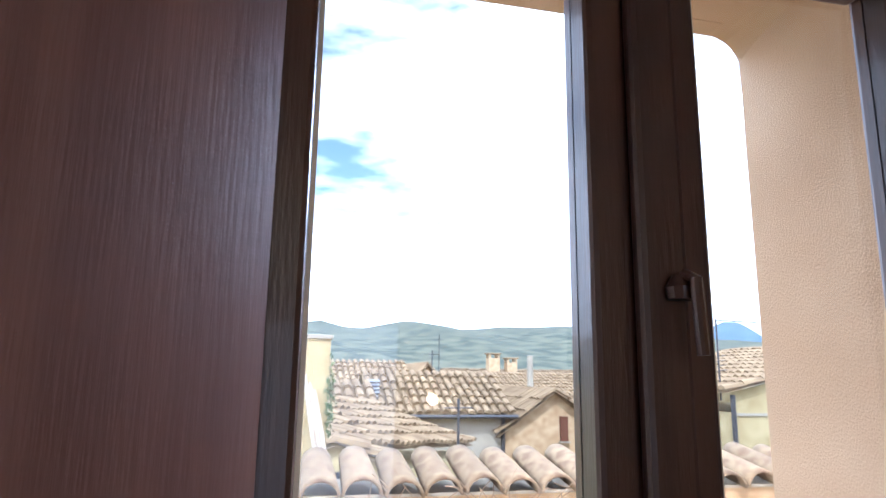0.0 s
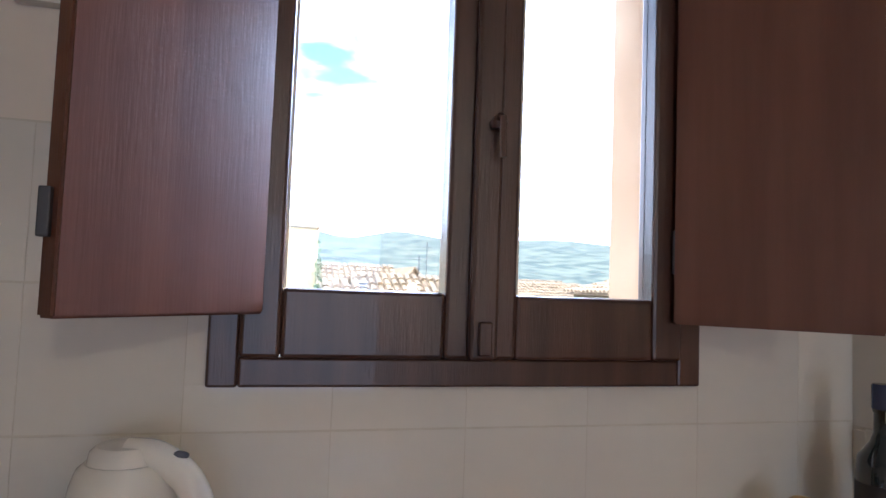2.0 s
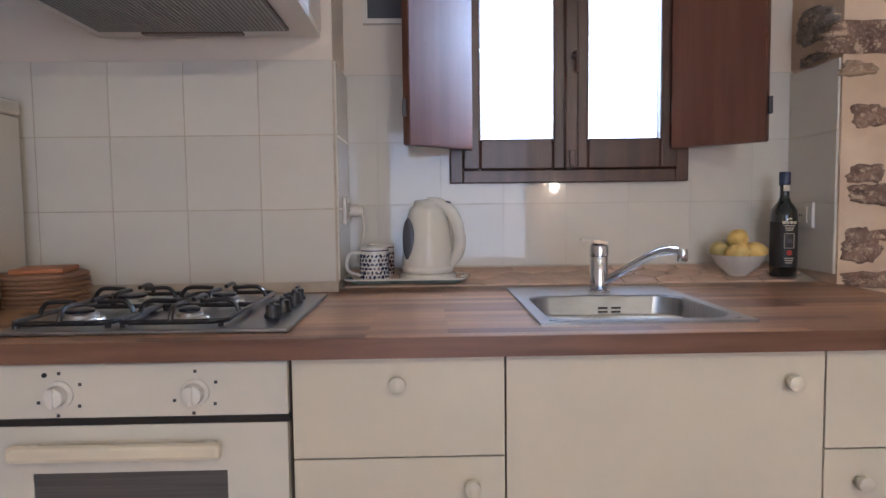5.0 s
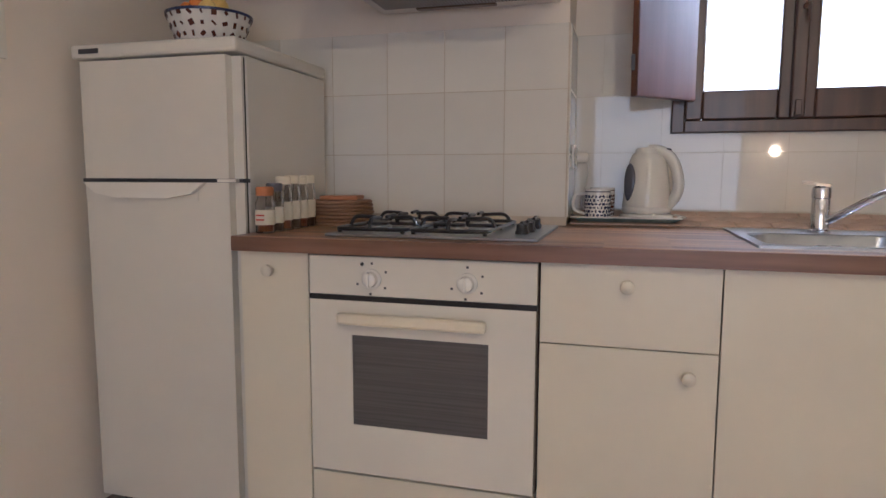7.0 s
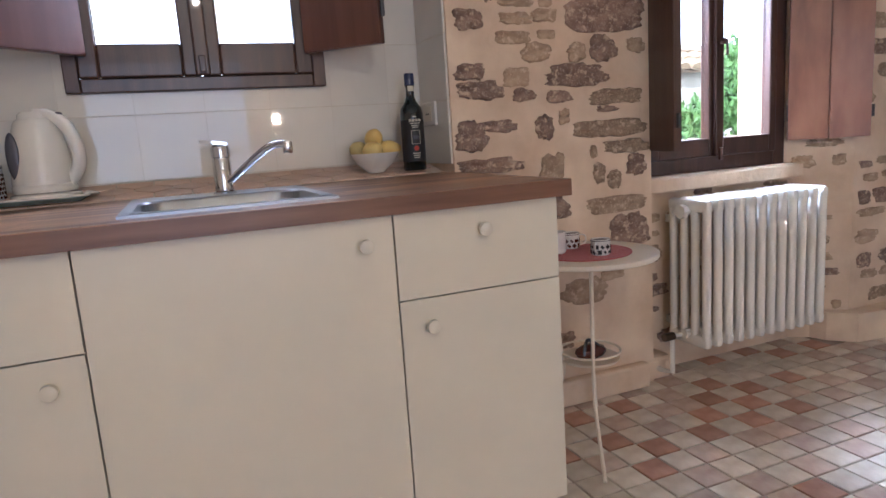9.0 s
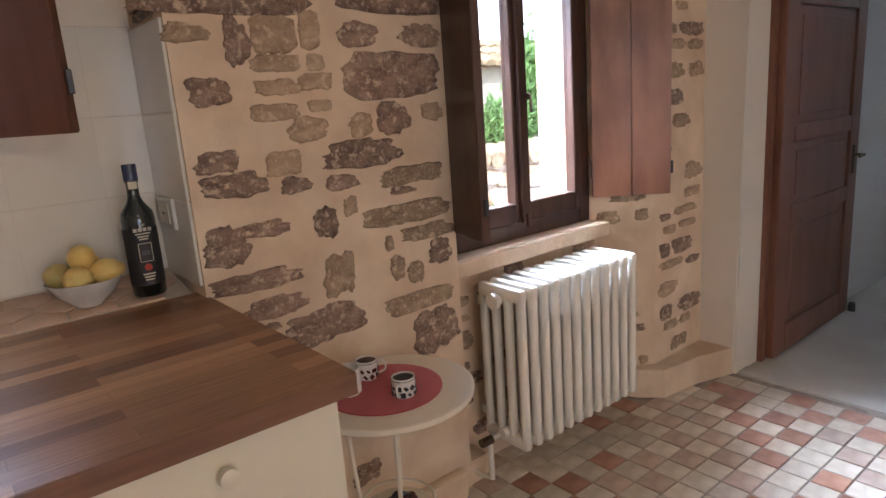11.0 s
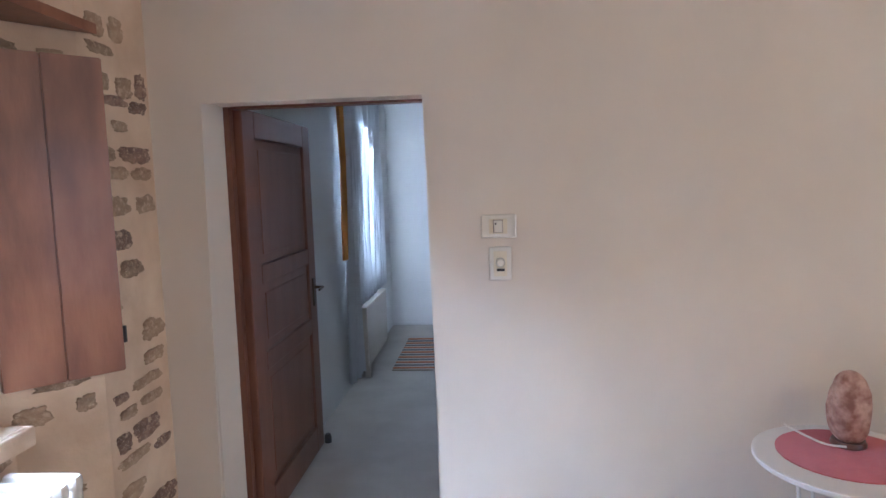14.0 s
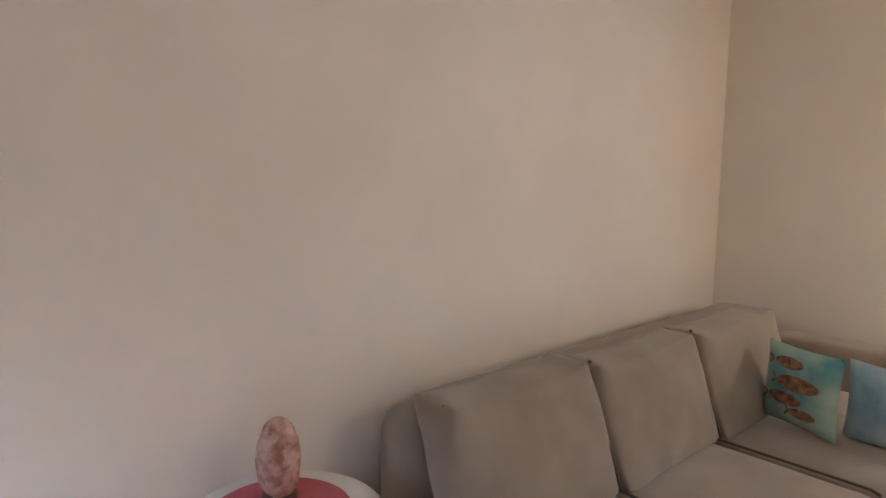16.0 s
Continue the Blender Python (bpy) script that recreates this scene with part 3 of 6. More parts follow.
def shutter(name, hinge, free, z0, z1, material, label, thick=0.028, boards=1):
    a, b = Vector((*hinge, 0)), Vector((*free, 0))
    d = (b - a)
    n = Vector((-d.y, d.x, 0)).normalized() * thick / 2
    sh = thing(name, (a.x, a.y, z0), label, "shutter")
    half = a.lerp(b, 0.5)
    for i, (p, q) in enumerate(((a, half - d * 0.002), (half + d * 0.002, b)) if boards == 2 else ((a, b),)):
        bm = prism([(p + n).to_tuple()[:2], (q + n).to_tuple()[:2], (q - n).to_tuple()[:2], (p - n).to_tuple()[:2]], z0, z1)
        bmesh.ops.bevel(bm, geom=bm.edges[:], offset=0.003, segments=2, affect="EDGES")
        part("board", bm, material, sh)
    for z in (z0 + 0.08, z1 - 0.12):
        part("hinge", lathe([(0.008, 0), (0.008, 0.07)], (a.x, a.y - 0.004, z), 10), M_DARKM, sh)
    e = b + d.normalized() * 0.006
    part("catch", boxes((e.x - 0.006, e.x + 0.006, e.y - 0.006, e.y + 0.006, z0 + 0.08, z0 + 0.13), bevel=0.002), M_DARKM, sh)
    return sh


shutter("window_shutter", (0.40, 0.855), (0.205, 0.650), 1.317, 2.03, M_SHUTTER, "open reddish-brown painted wooden shutter beside the kettle recess")
shutter("window_shutter", (1.05, 0.855), (1.250, 0.655), 1.317, 2.03, M_SHUTTER, "open reddish-brown painted wooden shutter above the olive-oil bottle")
# one pair: shaded leaf coloured near-black, lit leaf in the brighter copy
shutter("window_shutter", (2.305, 0.73), (2.216, 0.442), 0.915, 1.90, M_DARKWOOD, "open wooden shutter beside the rubble stone wall, in a shaded near-black tone")
shutter("window_shutter", (3.075, 0.725), (3.300, 0.515), 0.905, 1.81, M_SHUTTER_LIT, "open wooden shutter against the stone pier, in a lit chestnut tone", boards=2)
part("window_sill", boxes((2.272, 3.098, 0.685, 0.835, 0.785, 0.806), (2.27, 3.12, 0.675, 0.738, 0.745, 0.802), bevel=0.006), M_MORTAR, W2)
lintel = prism([(2.28, 0.76), (3.10, 0.76), (3.37, 0.56), (2.24, 0.56)], 1.895, 1.925)
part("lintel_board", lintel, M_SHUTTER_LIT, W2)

# ---- doorway ----
door = thing("door_1", (3.95, 0.41, 0), "open brown panelled wooden door beside the plaster wall", "door", kind="structure")
part("door_frame", boxes((3.925, 3.965, 0.402, 0.427, 0, 1.742), (3.915, 3.965, -0.376, 0.395, 1.732, 1.742), bevel=0.003), M_DOOR, door)
DZ = 1.745
leaf = part("door_leaf", boxes((3.97, 4.10, 0.372, 0.408, 0.01, DZ), (4.78, 4.90, 0.372, 0.408, 0.01, DZ), (4.10, 4.78, 0.372, 0.408, DZ - 0.11, DZ),
                               (4.10, 4.78, 0.372, 0.408, 1.03, 1.11), (4.10, 4.78, 0.372, 0.408, 0.66, 0.74), (4.10, 4.78, 0.372, 0.408, 0.01, 0.15), bevel=0.005), M_DOOR, door)
for za, zb in ((0.15, 0.66), (0.74, 1.03), (1.11, DZ - 0.11)):
    part("door_panel", boxes((4.10, 4.78, 0.384, 0.396, za, zb), (4.15, 4.73, 0.380, 0.400, za + 0.04, zb - 0.04), bevel=0.006), M_DOOR, leaf)
hd = part("door_handle", boxes((4.82, 4.855, 0.364, 0.372, 0.80, 0.95), bevel=0.003), M_BRASS, leaf)
part("lever", tube([(4.837, 0.366, 0.90), (4.837, 0.325, 0.90), (4.825, 0.318, 0.902), (4.75, 0.315, 0.898)], [0.008, 0.008, 0.008, 0.006]), M_BRASS, hd)
part("door_stop", lathe([(0.02, 0), (0.02, 0.03), (0.014, 0.05)], (4.94, 0.36, 0), 12), M_DARKM, door)


def wall_plate(name, x, y0, y1, z0, z1, label):
    s = thing(name, (x, (y0 + y1) / 2, (z0 + z1) / 2), label, "light switch" if "switch" in name else "wall dimmer")
    part("plate", boxes((x - 0.011, x, y0, y1, z0, z1), bevel=0.005), M_WPLASTIC, s)
    return s


s1 = wall_plate("light_switch", 3.71, -0.672, -0.551, 1.235, 1.316, "white rectangular light switch on the plaster beside the doorway")
part("recess", boxes((3.6975, 3.700, -0.640, -0.578, 1.250, 1.301), bevel=0.001), M_IVORY, s1)
part("rocker_gap", boxes((3.6965, 3.698, -0.625, -0.592, 1.253, 1.298)), M_JOINT, s1)
part("rocker", boxes((3.688, 3.6965, -0.623, -0.594, 1.255, 1.296), bevel=0.002), M_WPLASTIC, s1)
part("pilot_mark", boxes((3.6875, 3.6885, -0.603, -0.598, 1.282, 1.288)), M_LABEL, s1)
s2 = wall_plate("rotary_dimmer", 3.71, -0.652, -0.575, 1.088, 1.205, "white wall plate with a round knob beneath the light switch")
part("insert", boxes((3.6965, 3.700, -0.636, -0.591, 1.103, 1.190), bevel=0.001), M_IVORY, s2)
part("knob", turned(lathe([(0.016, 0), (0.016, 0.014), (0.011, 0.022)], (3.6975, -0.614, 1.152), 18), (3.6975, -0.614, 1.152), ry=-90), M_WPLASTIC, s2, smooth=True)
part("badge", boxes((3.6945, 3.697, -0.628, -0.601, 1.121, 1.130)), M_LABEL, s2)

# bedroom beyond the door


def curtain(name, x0, x1, y, z0, z1, waves, depth, material, label):
    bm = bmesh.new()
    n = waves * 10
    rows = []
    for k in range(7):
        z = z0 + (z1 - z0) * k / 6
        rows.append([bm.verts.new((x0 + (x1 - x0) * i / n, y + depth * math.sin(i / n * waves * 2 * math.pi) + 0.01 * math.sin(k + i), z)) for i in range(n + 1)])
    for a, b in zip(rows, rows[1:]):
        for i in range(n):
            bm.faces.new((a[i], a[i + 1], b[i + 1], b[i]))
    c = part(name, bm, material, None, label, smooth=True)
    tagged(c, category="curtain")
    mod = c.modifiers.new("cloth", "SOLIDIFY")
    mod.thickness = 0.002
    return c


curtain("curtain", 5.675, 6.02, 0.37, 0.10, 2.32, 4, 0.020, M_CURTAIN, "sheer white curtain hanging to the bedroom floor")
curtain("curtain", 6.03, 7.05, 0.37, 0.58, 2.32, 10, 0.022, M_CURTAIN, "sheer white curtain at the bedroom window above the radiator")
curtain("curtain_border", 5.60, 5.67, 0.37, 0.95, 2.32, 1, 0.012, M_CURTAIN_O, "orange edge strip of the bedroom curtain")
part("curtain_rod", tube([(5.6, 0.37, 2.34), (7.7, 0.37, 2.34)], 0.012), M_DARKM, None, "thin dark curtain rod above the bedroom window")
part("bedroom_sill", boxes((6.20, 7.2, 0.40, 0.6, 0.65, 0.68), bevel=0.004), M_PLASTER_COOL, None, kind="structure")
rad2 = thing("panel_radiator", (6.5, 0.40, 0.08), "white panel radiator beneath the bedroom window", "radiator")
part("panel", boxes((6.07, 6.93, 0.335, 0.395, 0.10, 0.55), bevel=0.01), M_RADIATOR, rad2)
part("bracket", boxes((6.15, 6.19, 0.395, 0.45, 0.15, 0.50)), M_RADIATOR, rad2)
part("foot", boxes((6.15, 6.19, 0.345, 0.385, 0.0, 0.10)), M_RADIATOR, rad2)
rug = thing("striped_rug", (6.75, -0.3, 0), "cream woven rug with orange and grey stripes on the screed floor", "rug")
part("rug_field", boxes((6.32, 7.36, -0.9, 0.21, 0.0, 0.010), bevel=0.003), M_RUG, rug)
for k in range(13):
    part("stripe", boxes((6.35 + k * 0.078, 6.385 + k * 0.078, -0.899, 0.209, 0.010, 0.013)), (M_RUGO, M_RUGG)[k % 2], rug)

# ---- kitchen units ----


def knob(x, y, z, parent, r=0.016):
    k = lathe([(0.007, 0), (0.007, 0.012), (r, 0.018), (r * 0.95, 0.028), (r * 0.4, 0.032)], (x, y, z), 16)
    return part("knob", turned(k, (x, y, z), rx=90), M_CABINET, parent, smooth=True)


def unit(name, x0, x1, fronts, label, knobs):
    u = thing(name, ((x0 + x1) / 2, 0.3, 0), label, "kitchen cabinet")
    part("carcass", boxes((x0 + 0.001, x1 - 0.001, 0.020, 0.60, 0.075, 0.858)), M_CABINET, u)
    for (z0, z1), kn in zip(fronts, knobs):
        f = part("drawer_front" if z1 - z0 < 0.3 else "cabinet_door", boxes((x0 + 0.0008, x1 - 0.0008, 0.0, 0.0185, z0, z1), bevel=0.0012), M_CABINET, u)
        if kn:
            knob(kn[0], 0.0, kn[1], f)
    part("plinth", boxes((x0 + 0.001, x1 - 0.001, 0.05, 0.066, 0.0, 0.074)), M_CABINET, u)
    return u


unit("narrow_cabinet", -0.815, -0.611, [(0.078, 0.857)], "narrow cream cabinet between fridge and oven", [(-0.722, 0.809)])
unit("drawer_cabinet", 0.002, 0.407, [(0.663, 0.857), (0.078, 0.660)], "cream base cabinet with one drawer beside the oven", [(0.203, 0.809), (0.343, 0.606)])
unit("sink_cabinet", 0.409, 1.026, [(0.078, 0.857)], "wide cream cabinet door beneath the sink", [(0.957, 0.798)])
unit("end_cabinet", 1.028, 1.443, [(0.663, 0.857), (0.078, 0.660)], "cream base cabinet with one drawer at the worktop's end", [(1.239, 0.805), (1.097, 0.599)])

oven = thing("built_in_oven", (-0.305, 0.3, 0.27), "white enamelled built-in oven with dark glass beneath the hob", "oven")
part("oven_body", boxes((-0.607, -0.003, 0.012, 0.58, 0.268, 0.856)), M_CARCASS, oven)
cp = part("control_panel", boxes((-0.606, -0.004, -0.006, 0.012, 0.752, 0.855), bevel=0.003), M_OVEN, oven)
for kx in (-0.428, -0.176):
    k = lathe([(0.026, 0), (0.026, 0.006), (0.020, 0.010), (0.018, 0.026), (0.010, 0.030)], (kx, -0.006, 0.798), 24)
    kk = part("oven_knob", turned(k, (kx, -0.006, 0.798), rx=90), M_WPLASTIC, cp, smooth=True)
    part("grip", boxes((kx - 0.004, kx + 0.004, -0.040, -0.012, 0.780, 0.816), bevel=0.002), M_WPLASTIC, kk)
    for i in range(5):
        a = radians(90 - i * 62)
        part("mark", boxes((kx + 0.043 * math.cos(a) - 0.003, kx + 0.043 * math.cos(a) + 0.003, -0.0068, -0.0055, 0.798 + 0.040 * math.sin(a) - 0.003, 0.798 + 0.040 * math.sin(a) + 0.003)), M_DARKM, cp)
part("pilot_light", turned(lathe([(0.005, 0), (0.004, 0.003)], (-0.455, -0.006, 0.835), 12), (-0.455, -0.006, 0.835), rx=90), M_BLACK, cp)
od = part("oven_door", ring_plate((-0.604, -0.006, 0.272, 0.738), (-0.484, -0.121, 0.405, 0.648), -0.008, 0.012), M_OVEN, oven)
part("oven_window", boxes((-0.484, -0.121, -0.005, 0.010, 0.405, 0.648)), M_OVENGLASS, od)
part("door_seam", boxes((-0.607, -0.003, -0.004, 0.014, 0.738, 0.751)), M_BLACK, oven)
part("oven_handle", boxes((-0.512, -0.122, -0.050, -0.028, 0.682, 0.712), bevel=0.008), M_IVORY, od)
for hx in (-0.49, -0.16):
    part("handle_post", boxes((hx, hx + 0.02, -0.030, -0.008, 0.688, 0.706)), M_WPLASTIC, od)
dr = thing("plinth_drawer", (-0.305, 0.3, 0.08), "cream drawer front beneath the oven", "kitchen drawer")
part("drawer_front", boxes((-0.608, -0.002, 0.0, 0.018, 0.078, 0.262), bevel=0.0015), M_CABINET, dr)
part("drawer_box", boxes((-0.60, -0.01, 0.018, 0.56, 0.078, 0.25)), M_CABINET, dr)
part("plinth", boxes((-0.608, -0.002, 0.05, 0.066, 0.0, 0.074)), M_CABINET, dr)

# worktop with the openings of hob and sink
SX0, SX1, SY0, SY1 = 0.500, 0.915, 0.078, 0.452
top = thing("worktop", (0.3, 0.3, 0.86), "brown stave-wood worktop with an oiled finish", "worktop")
part("worktop_slab", ring_plate((-0.825, 1.468, -0.025, 0.642), (SX0, SX1, SY0, SY1), 0.860, 0.900, False), M_WORKTOP, top)
part("worktop_back", boxes((0.0, 1.46, 0.642, 0.715, 0.860, 0.900)), M_WORKTOP, top)
part("edge_strip", boxes((-0.825, 1.468, -0.028, -0.025, 0.861, 0.899)), M_EDGE, top)

sink = thing("inset_sink", (0.75, 0.3, 0.90), "stainless steel inset sink in the wooden worktop", "sink")
X0, X1, Y0, Y1 = 0.487, 0.930, 0.066, 0.628
part("sink_rim", ring_plate((X0, X1, Y0, Y1), (SX0 + 0.010, SX1 - 0.010, SY0 + 0.010, SY1 - 0.010), 0.900, 0.906, False), M_STEEL, sink)


def rounded(x0, x1, y0, y1, r, n=6):
    out = []
    for cx, cy, a0 in ((x1 - r, y1 - r, 0), (x0 + r, y1 - r, 90), (x0 + r, y0 + r, 180), (x1 - r, y0 + r, 270)):
        for i in range(n + 1):
            a = radians(a0 + 90 * i / n)
            out.append((cx + r * math.cos(a), cy + r * math.sin(a)))
    return out


def dish(levels, bm=None, close=True):
    """Rings of rounded outlines joined into a shell: (outline, z) from the lip down."""
    bm = bm or bmesh.new()
    rings = [[bm.verts.new((x, y, z)) for x, y in o] for o, z in levels]
    for a, b in zip(rings, rings[1:]):
        n = len(a)
        for i in range(n):
            bm.faces.new((a[i], a[(i + 1) % n], b[(i + 1) % n], b[i]))
    if close:
        bm.faces.new(rings[-1])
    return bm


def rr(g, z, r=0.06):
    return (rounded(SX0 + g, SX1 - g, SY0 + g, SY1 - g, r), z)


part("sink_bowl", dish([rr(-0.004, 0.907), rr(0.012, 0.907), rr(0.016, 0.902), rr(0.022, 0.80), rr(0.05, 0.768), rr(0.12, 0.764, 0.03)]), M_STEEL, sink, smooth=True)
for k in range(2):
    for j in range(2):
        part("overflow_slot", boxes((0.700 + 0.034 * k, 0.724 + 0.034 * k, SY1 - 0.021, SY1 - 0.0185, 0.862 + 0.010 * j, 0.867 + 0.010 * j)), M_BLACK, sink)
part("drain", lathe([(0.035, 0), (0.035, 0.003), (0.012, 0.004)], (0.707, 0.26, 0.765), 20), M_CHROME, sink)

TX, TY = 0.722, 0.508
tap = thing("mixer_tap", (TX, TY, 0.906), "chrome single-lever mixer tap on the sink rim", "tap")
part("tap_body", lathe([(0.029, 0), (0.029, 0.006), (0.0245, 0.010), (0.0235, 0.092), (0.0225, 0.094), (0.0225, 0.096), (0.0250, 0.098), (0.0250, 0.118), (0.0235, 0.126), (0.016, 0.131)], (TX, TY, 0.906), 28), M_CHROME, tap, smooth=True)
part("spout", tube(curve_points([(TX + 0.012, TY - 0.012, 0.936), (TX + 0.050, TY - 0.064, 0.972), (TX + 0.095, TY - 0.125, 1.012), (TX + 0.120, TY - 0.160, 1.026), (TX + 0.142, TY - 0.190, 1.027)], 24), 0.0098, 14), M_CHROME, tap, smooth=True)
part("aerator", lathe([(0.011, 0), (0.0125, 0.003), (0.0125, 0.024), (0.011, 0.030)], (TX + 0.147, TY - 0.197, 1.003), 18), M_CHROME, tap, smooth=True)
bm = prism([(TX - 0.052, TY + 0.008), (TX - 0.052, TY - 0.008), (TX - 0.020, TY - 0.019), (TX + 0.020, TY - 0.019), (TX + 0.024, TY), (TX + 0.020, TY + 0.019), (TX - 0.020, TY + 0.019)], 1.036, 1.045)
bmesh.ops.bevel(bm, geom=bm.edges[:], offset=0.003, segments=2, affect="EDGES")
part("lever", turned(bm, (TX, TY, 1.040), ry=9), M_CHROME, tap)

hob = thing("gas_hob", (-0.295, 0.3, 0.90), "stainless steel gas hob with black pan supports", "hob")
part("hob_plate", boxes((-0.580, -0.010, 0.035, 0.535, 0.900, 0.909), bevel=0.003), M_STEEL, hob)
for bx_, by_, br_ in ((-0.475, 0.165, 0.036), (-0.475, 0.40, 0.046), (-0.245, 0.165, 0.028), (-0.245, 0.40, 0.036)):
    b = part("burner", lathe([(br_ + 0.012, 0), (br_ + 0.010, 0.005), (br_, 0.007), (br_, 0.014), (br_ * 0.85, 0.017)], (bx_, by_, 0.909), 28), M_ALU, hob, smooth=True)
    part("burner_cap", lathe([(br_ * 0.8, 0), (br_ * 0.8, 0.006), (br_ * 0.6, 0.009)], (bx_, by_, 0.926), 24), M_BLACK, b, smooth=True)
for gx0, gx1 in ((-0.562, -0.362), (-0.352, -0.140)):
    bm = bmesh.new()
    y0_, y1_, zr, zt = 0.062, 0.500, 0.920, 0.946
    xm, rc = (gx0 + gx1) / 2, 0.030
    ring = []
    for cx_, cy_, a0 in ((gx1 - rc, y1_ - rc, 0), (gx0 + rc, y1_ - rc, 90), (gx0 + rc, y0_ + rc, 180), (gx1 - rc, y0_ + rc, 270)):
        ring += [(cx_ + rc * math.cos(radians(a0 + 18 * i)), cy_ + rc * math.sin(radians(a0 + 18 * i)), zr) for i in range(6)]
    tube(ring + [ring[0], ring[1]], 0.0055, 8, bm)
    tube([(gx0, 0.282, zr), (gx1, 0.282, zr)], 0.0055, 8, bm)
    for xx in (gx0 + 0.01, gx1 - 0.01):
        for yy in (y0_ + 0.01, 0.282, y1_ - 0.01):
            tube([(xx, yy, zr), (xx, yy, 0.909)], 0.006, 6, bm)
    for cy in (0.168, 0.396):
        for dx, dy in ((1, 0), (-1, 0), (0, 1), (0, -1)):
            ex, ey = (gx1 if dx > 0 else gx0, cy) if dx else (xm, cy + dy * (0.106 if (cy > 0.3) == (dy > 0) else 0.114))
            far_ = Vector((ex, ey, zr))
            near_ = Vector((xm + dx * 0.024, cy + dy * 0.024, zt))
            tube(curve_points([far_, far_ + Vector((-dx * 0.010, -dy * 0.010, 0.020)), far_.lerp(near_, 0.35) + Vector((0, 0, 0.019)), near_], 12), 0.0052, 8, bm)
    part("pan_support", bm, M_BLACK, hob, smooth=True)
for k in range(5):
    c = (-0.070 + 0.006 * (k % 2), 0.17 + 0.066 * k, 0.909)
    kb = part("hob_knob", lathe([(0.019, 0), (0.019, 0.006), (0.016, 0.010), (0.015, 0.026), (0.010, 0.028)], c, 20), M_BLACK, hob, smooth=True)
    part("grip", boxes((c[0] - 0.004, c[0] + 0.004, c[1] - 0.016, c[1] + 0.016, c[2] + 0.026, c[2] + 0.034), bevel=0.002), M_BLACK, kb)

# extractor hood and the cupboards beside it
hood = thing("extractor_hood", (-0.33, 0.4, 1.62), "white extractor hood with a grey perforated filter above the hob", "extractor hood")
part("hood_body", boxes((-0.640, -0.028, 0.130, 0.642, 1.632, 1.76), (-0.64, -0.028, 0.30, 0.642, 1.76, 2.2), bevel=0.004), M_HOOD, hood)
part("hood_underside", boxes((-0.638, -0.030, 0.132, 0.640, 1.620, 1.632)), M_HOOD, hood)
hf = part("grease_filter", boxes((-0.600, -0.100, 0.185, 0.555, 1.612, 1.620)), mat("grey_filter_metal", (0.20, 0.18, 0.17), 0.45, 0.6), hood)
for k in range(46):
    part("filter_slot", boxes((-0.598 + k * 0.0108, -0.5935 + k * 0.0108, 0.19, 0.55, 1.610, 1.612)), M_STEEL, hf)
part("hood_lamp", boxes((-0.50, -0.23, 0.575, 0.605, 1.612, 1.620), bevel=0.003), mat("brown_lamp_lens", (0.16, 0.12, 0.09), 0.3), hood)
cab = thing("wall_cabinet", (-1.03, 0.35, 1.735), "cream wall cabinet above the fridge", "kitchen cabinet")
part("cabinet_body", boxes((-1.428, -0.645, 0.33, 0.648, 1.74, 2.3)), mat("brown_cabinet_underside", (0.34, 0.26, 0.18), 0.6, color2=(0.40, 0.31, 0.22), scale=3), cab)
part("cabinet_door", boxes((-1.428, -1.038, 0.308, 0.328, 1.735, 2.3), bevel=0.002), M_CABINET, cab)
part("cabinet_door", boxes((-1.034, -0.645, 0.308, 0.328, 1.735, 2.3), bevel=0.002), M_CABINET, cab)

# fridge-freezer
fr = thing("fridge_freezer", (-1.12, 0.33, 0), "white fridge-freezer with a top freezer beside the cabinets", "refrigerator")
FX0, FX1 = -1.400, -0.848
part("fridge_body", boxes((FX0, FX1, 0.105, 0.600, 0.03, 1.398), bevel=0.006), M_FRIDGE, fr)
part("top_cap", boxes((FX0 - 0.003, FX1 + 0.003, 0.052, 0.605, 1.400, 1.442), bevel=0.010), M_FRIDGE, fr)
part("badge", boxes((FX0 + 0.03, FX0 + 0.10, 0.0495, 0.0515, 1.414, 1.428)), M_DARKM, fr)
part("gasket", boxes((FX0 + 0.01, FX1 - 0.004, 0.092, 0.106, 0.06, 1.39)), M_RUBBER, fr)


def fridge_door(name, z0, z1):
    bm = boxes((FX0, FX1, 0.052, 0.092, z0, z1))
    ed = [e for e in bm.edges if abs(e.verts[0].co.z - e.verts[1].co.z) > 0.1 and e.verts[0].co.y < 0.06]
    bmesh.ops.bevel(bm, geom=ed, offset=0.030, segments=6, affect="EDGES")
    return part(name, bm, M_FRIDGE, fr, smooth=True)


fridge_door("freezer_door", 1.052, 1.392)
lower = fridge_door("fridge_door", 0.06, 1.041)
part("divider", boxes((FX0, FX1 + 0.001, 0.072, 0.11, 1.041, 1.052)), M_DARKM, fr)
part("hinge", boxes((FX1 - 0.07, FX1 - 0.01, 0.054, 0.09, 1.042, 1.051)), M_WPLASTIC, fr)
part("grip_strip", prism([(FX0 + 0.03, 0.050), (FX1 - 0.13, 0.050), (FX1 - 0.13, 0.052), (FX0 + 0.03, 0.052)], 0.985, 1.040), M_FRIDGE, lower)
bm = bmesh.new()
gv = [(FX0 + 0.035, 1.040), (FX1 - 0.10, 1.040), (FX1 - 0.145, 1.008), (FX1 - 0.22, 0.996), (FX0 + 0.15, 0.996), (FX0 + 0.08, 1.008)]
f1 = [bm.verts.new((x, 0.048, z)) for x, z in gv]
bm.faces.new(f1)
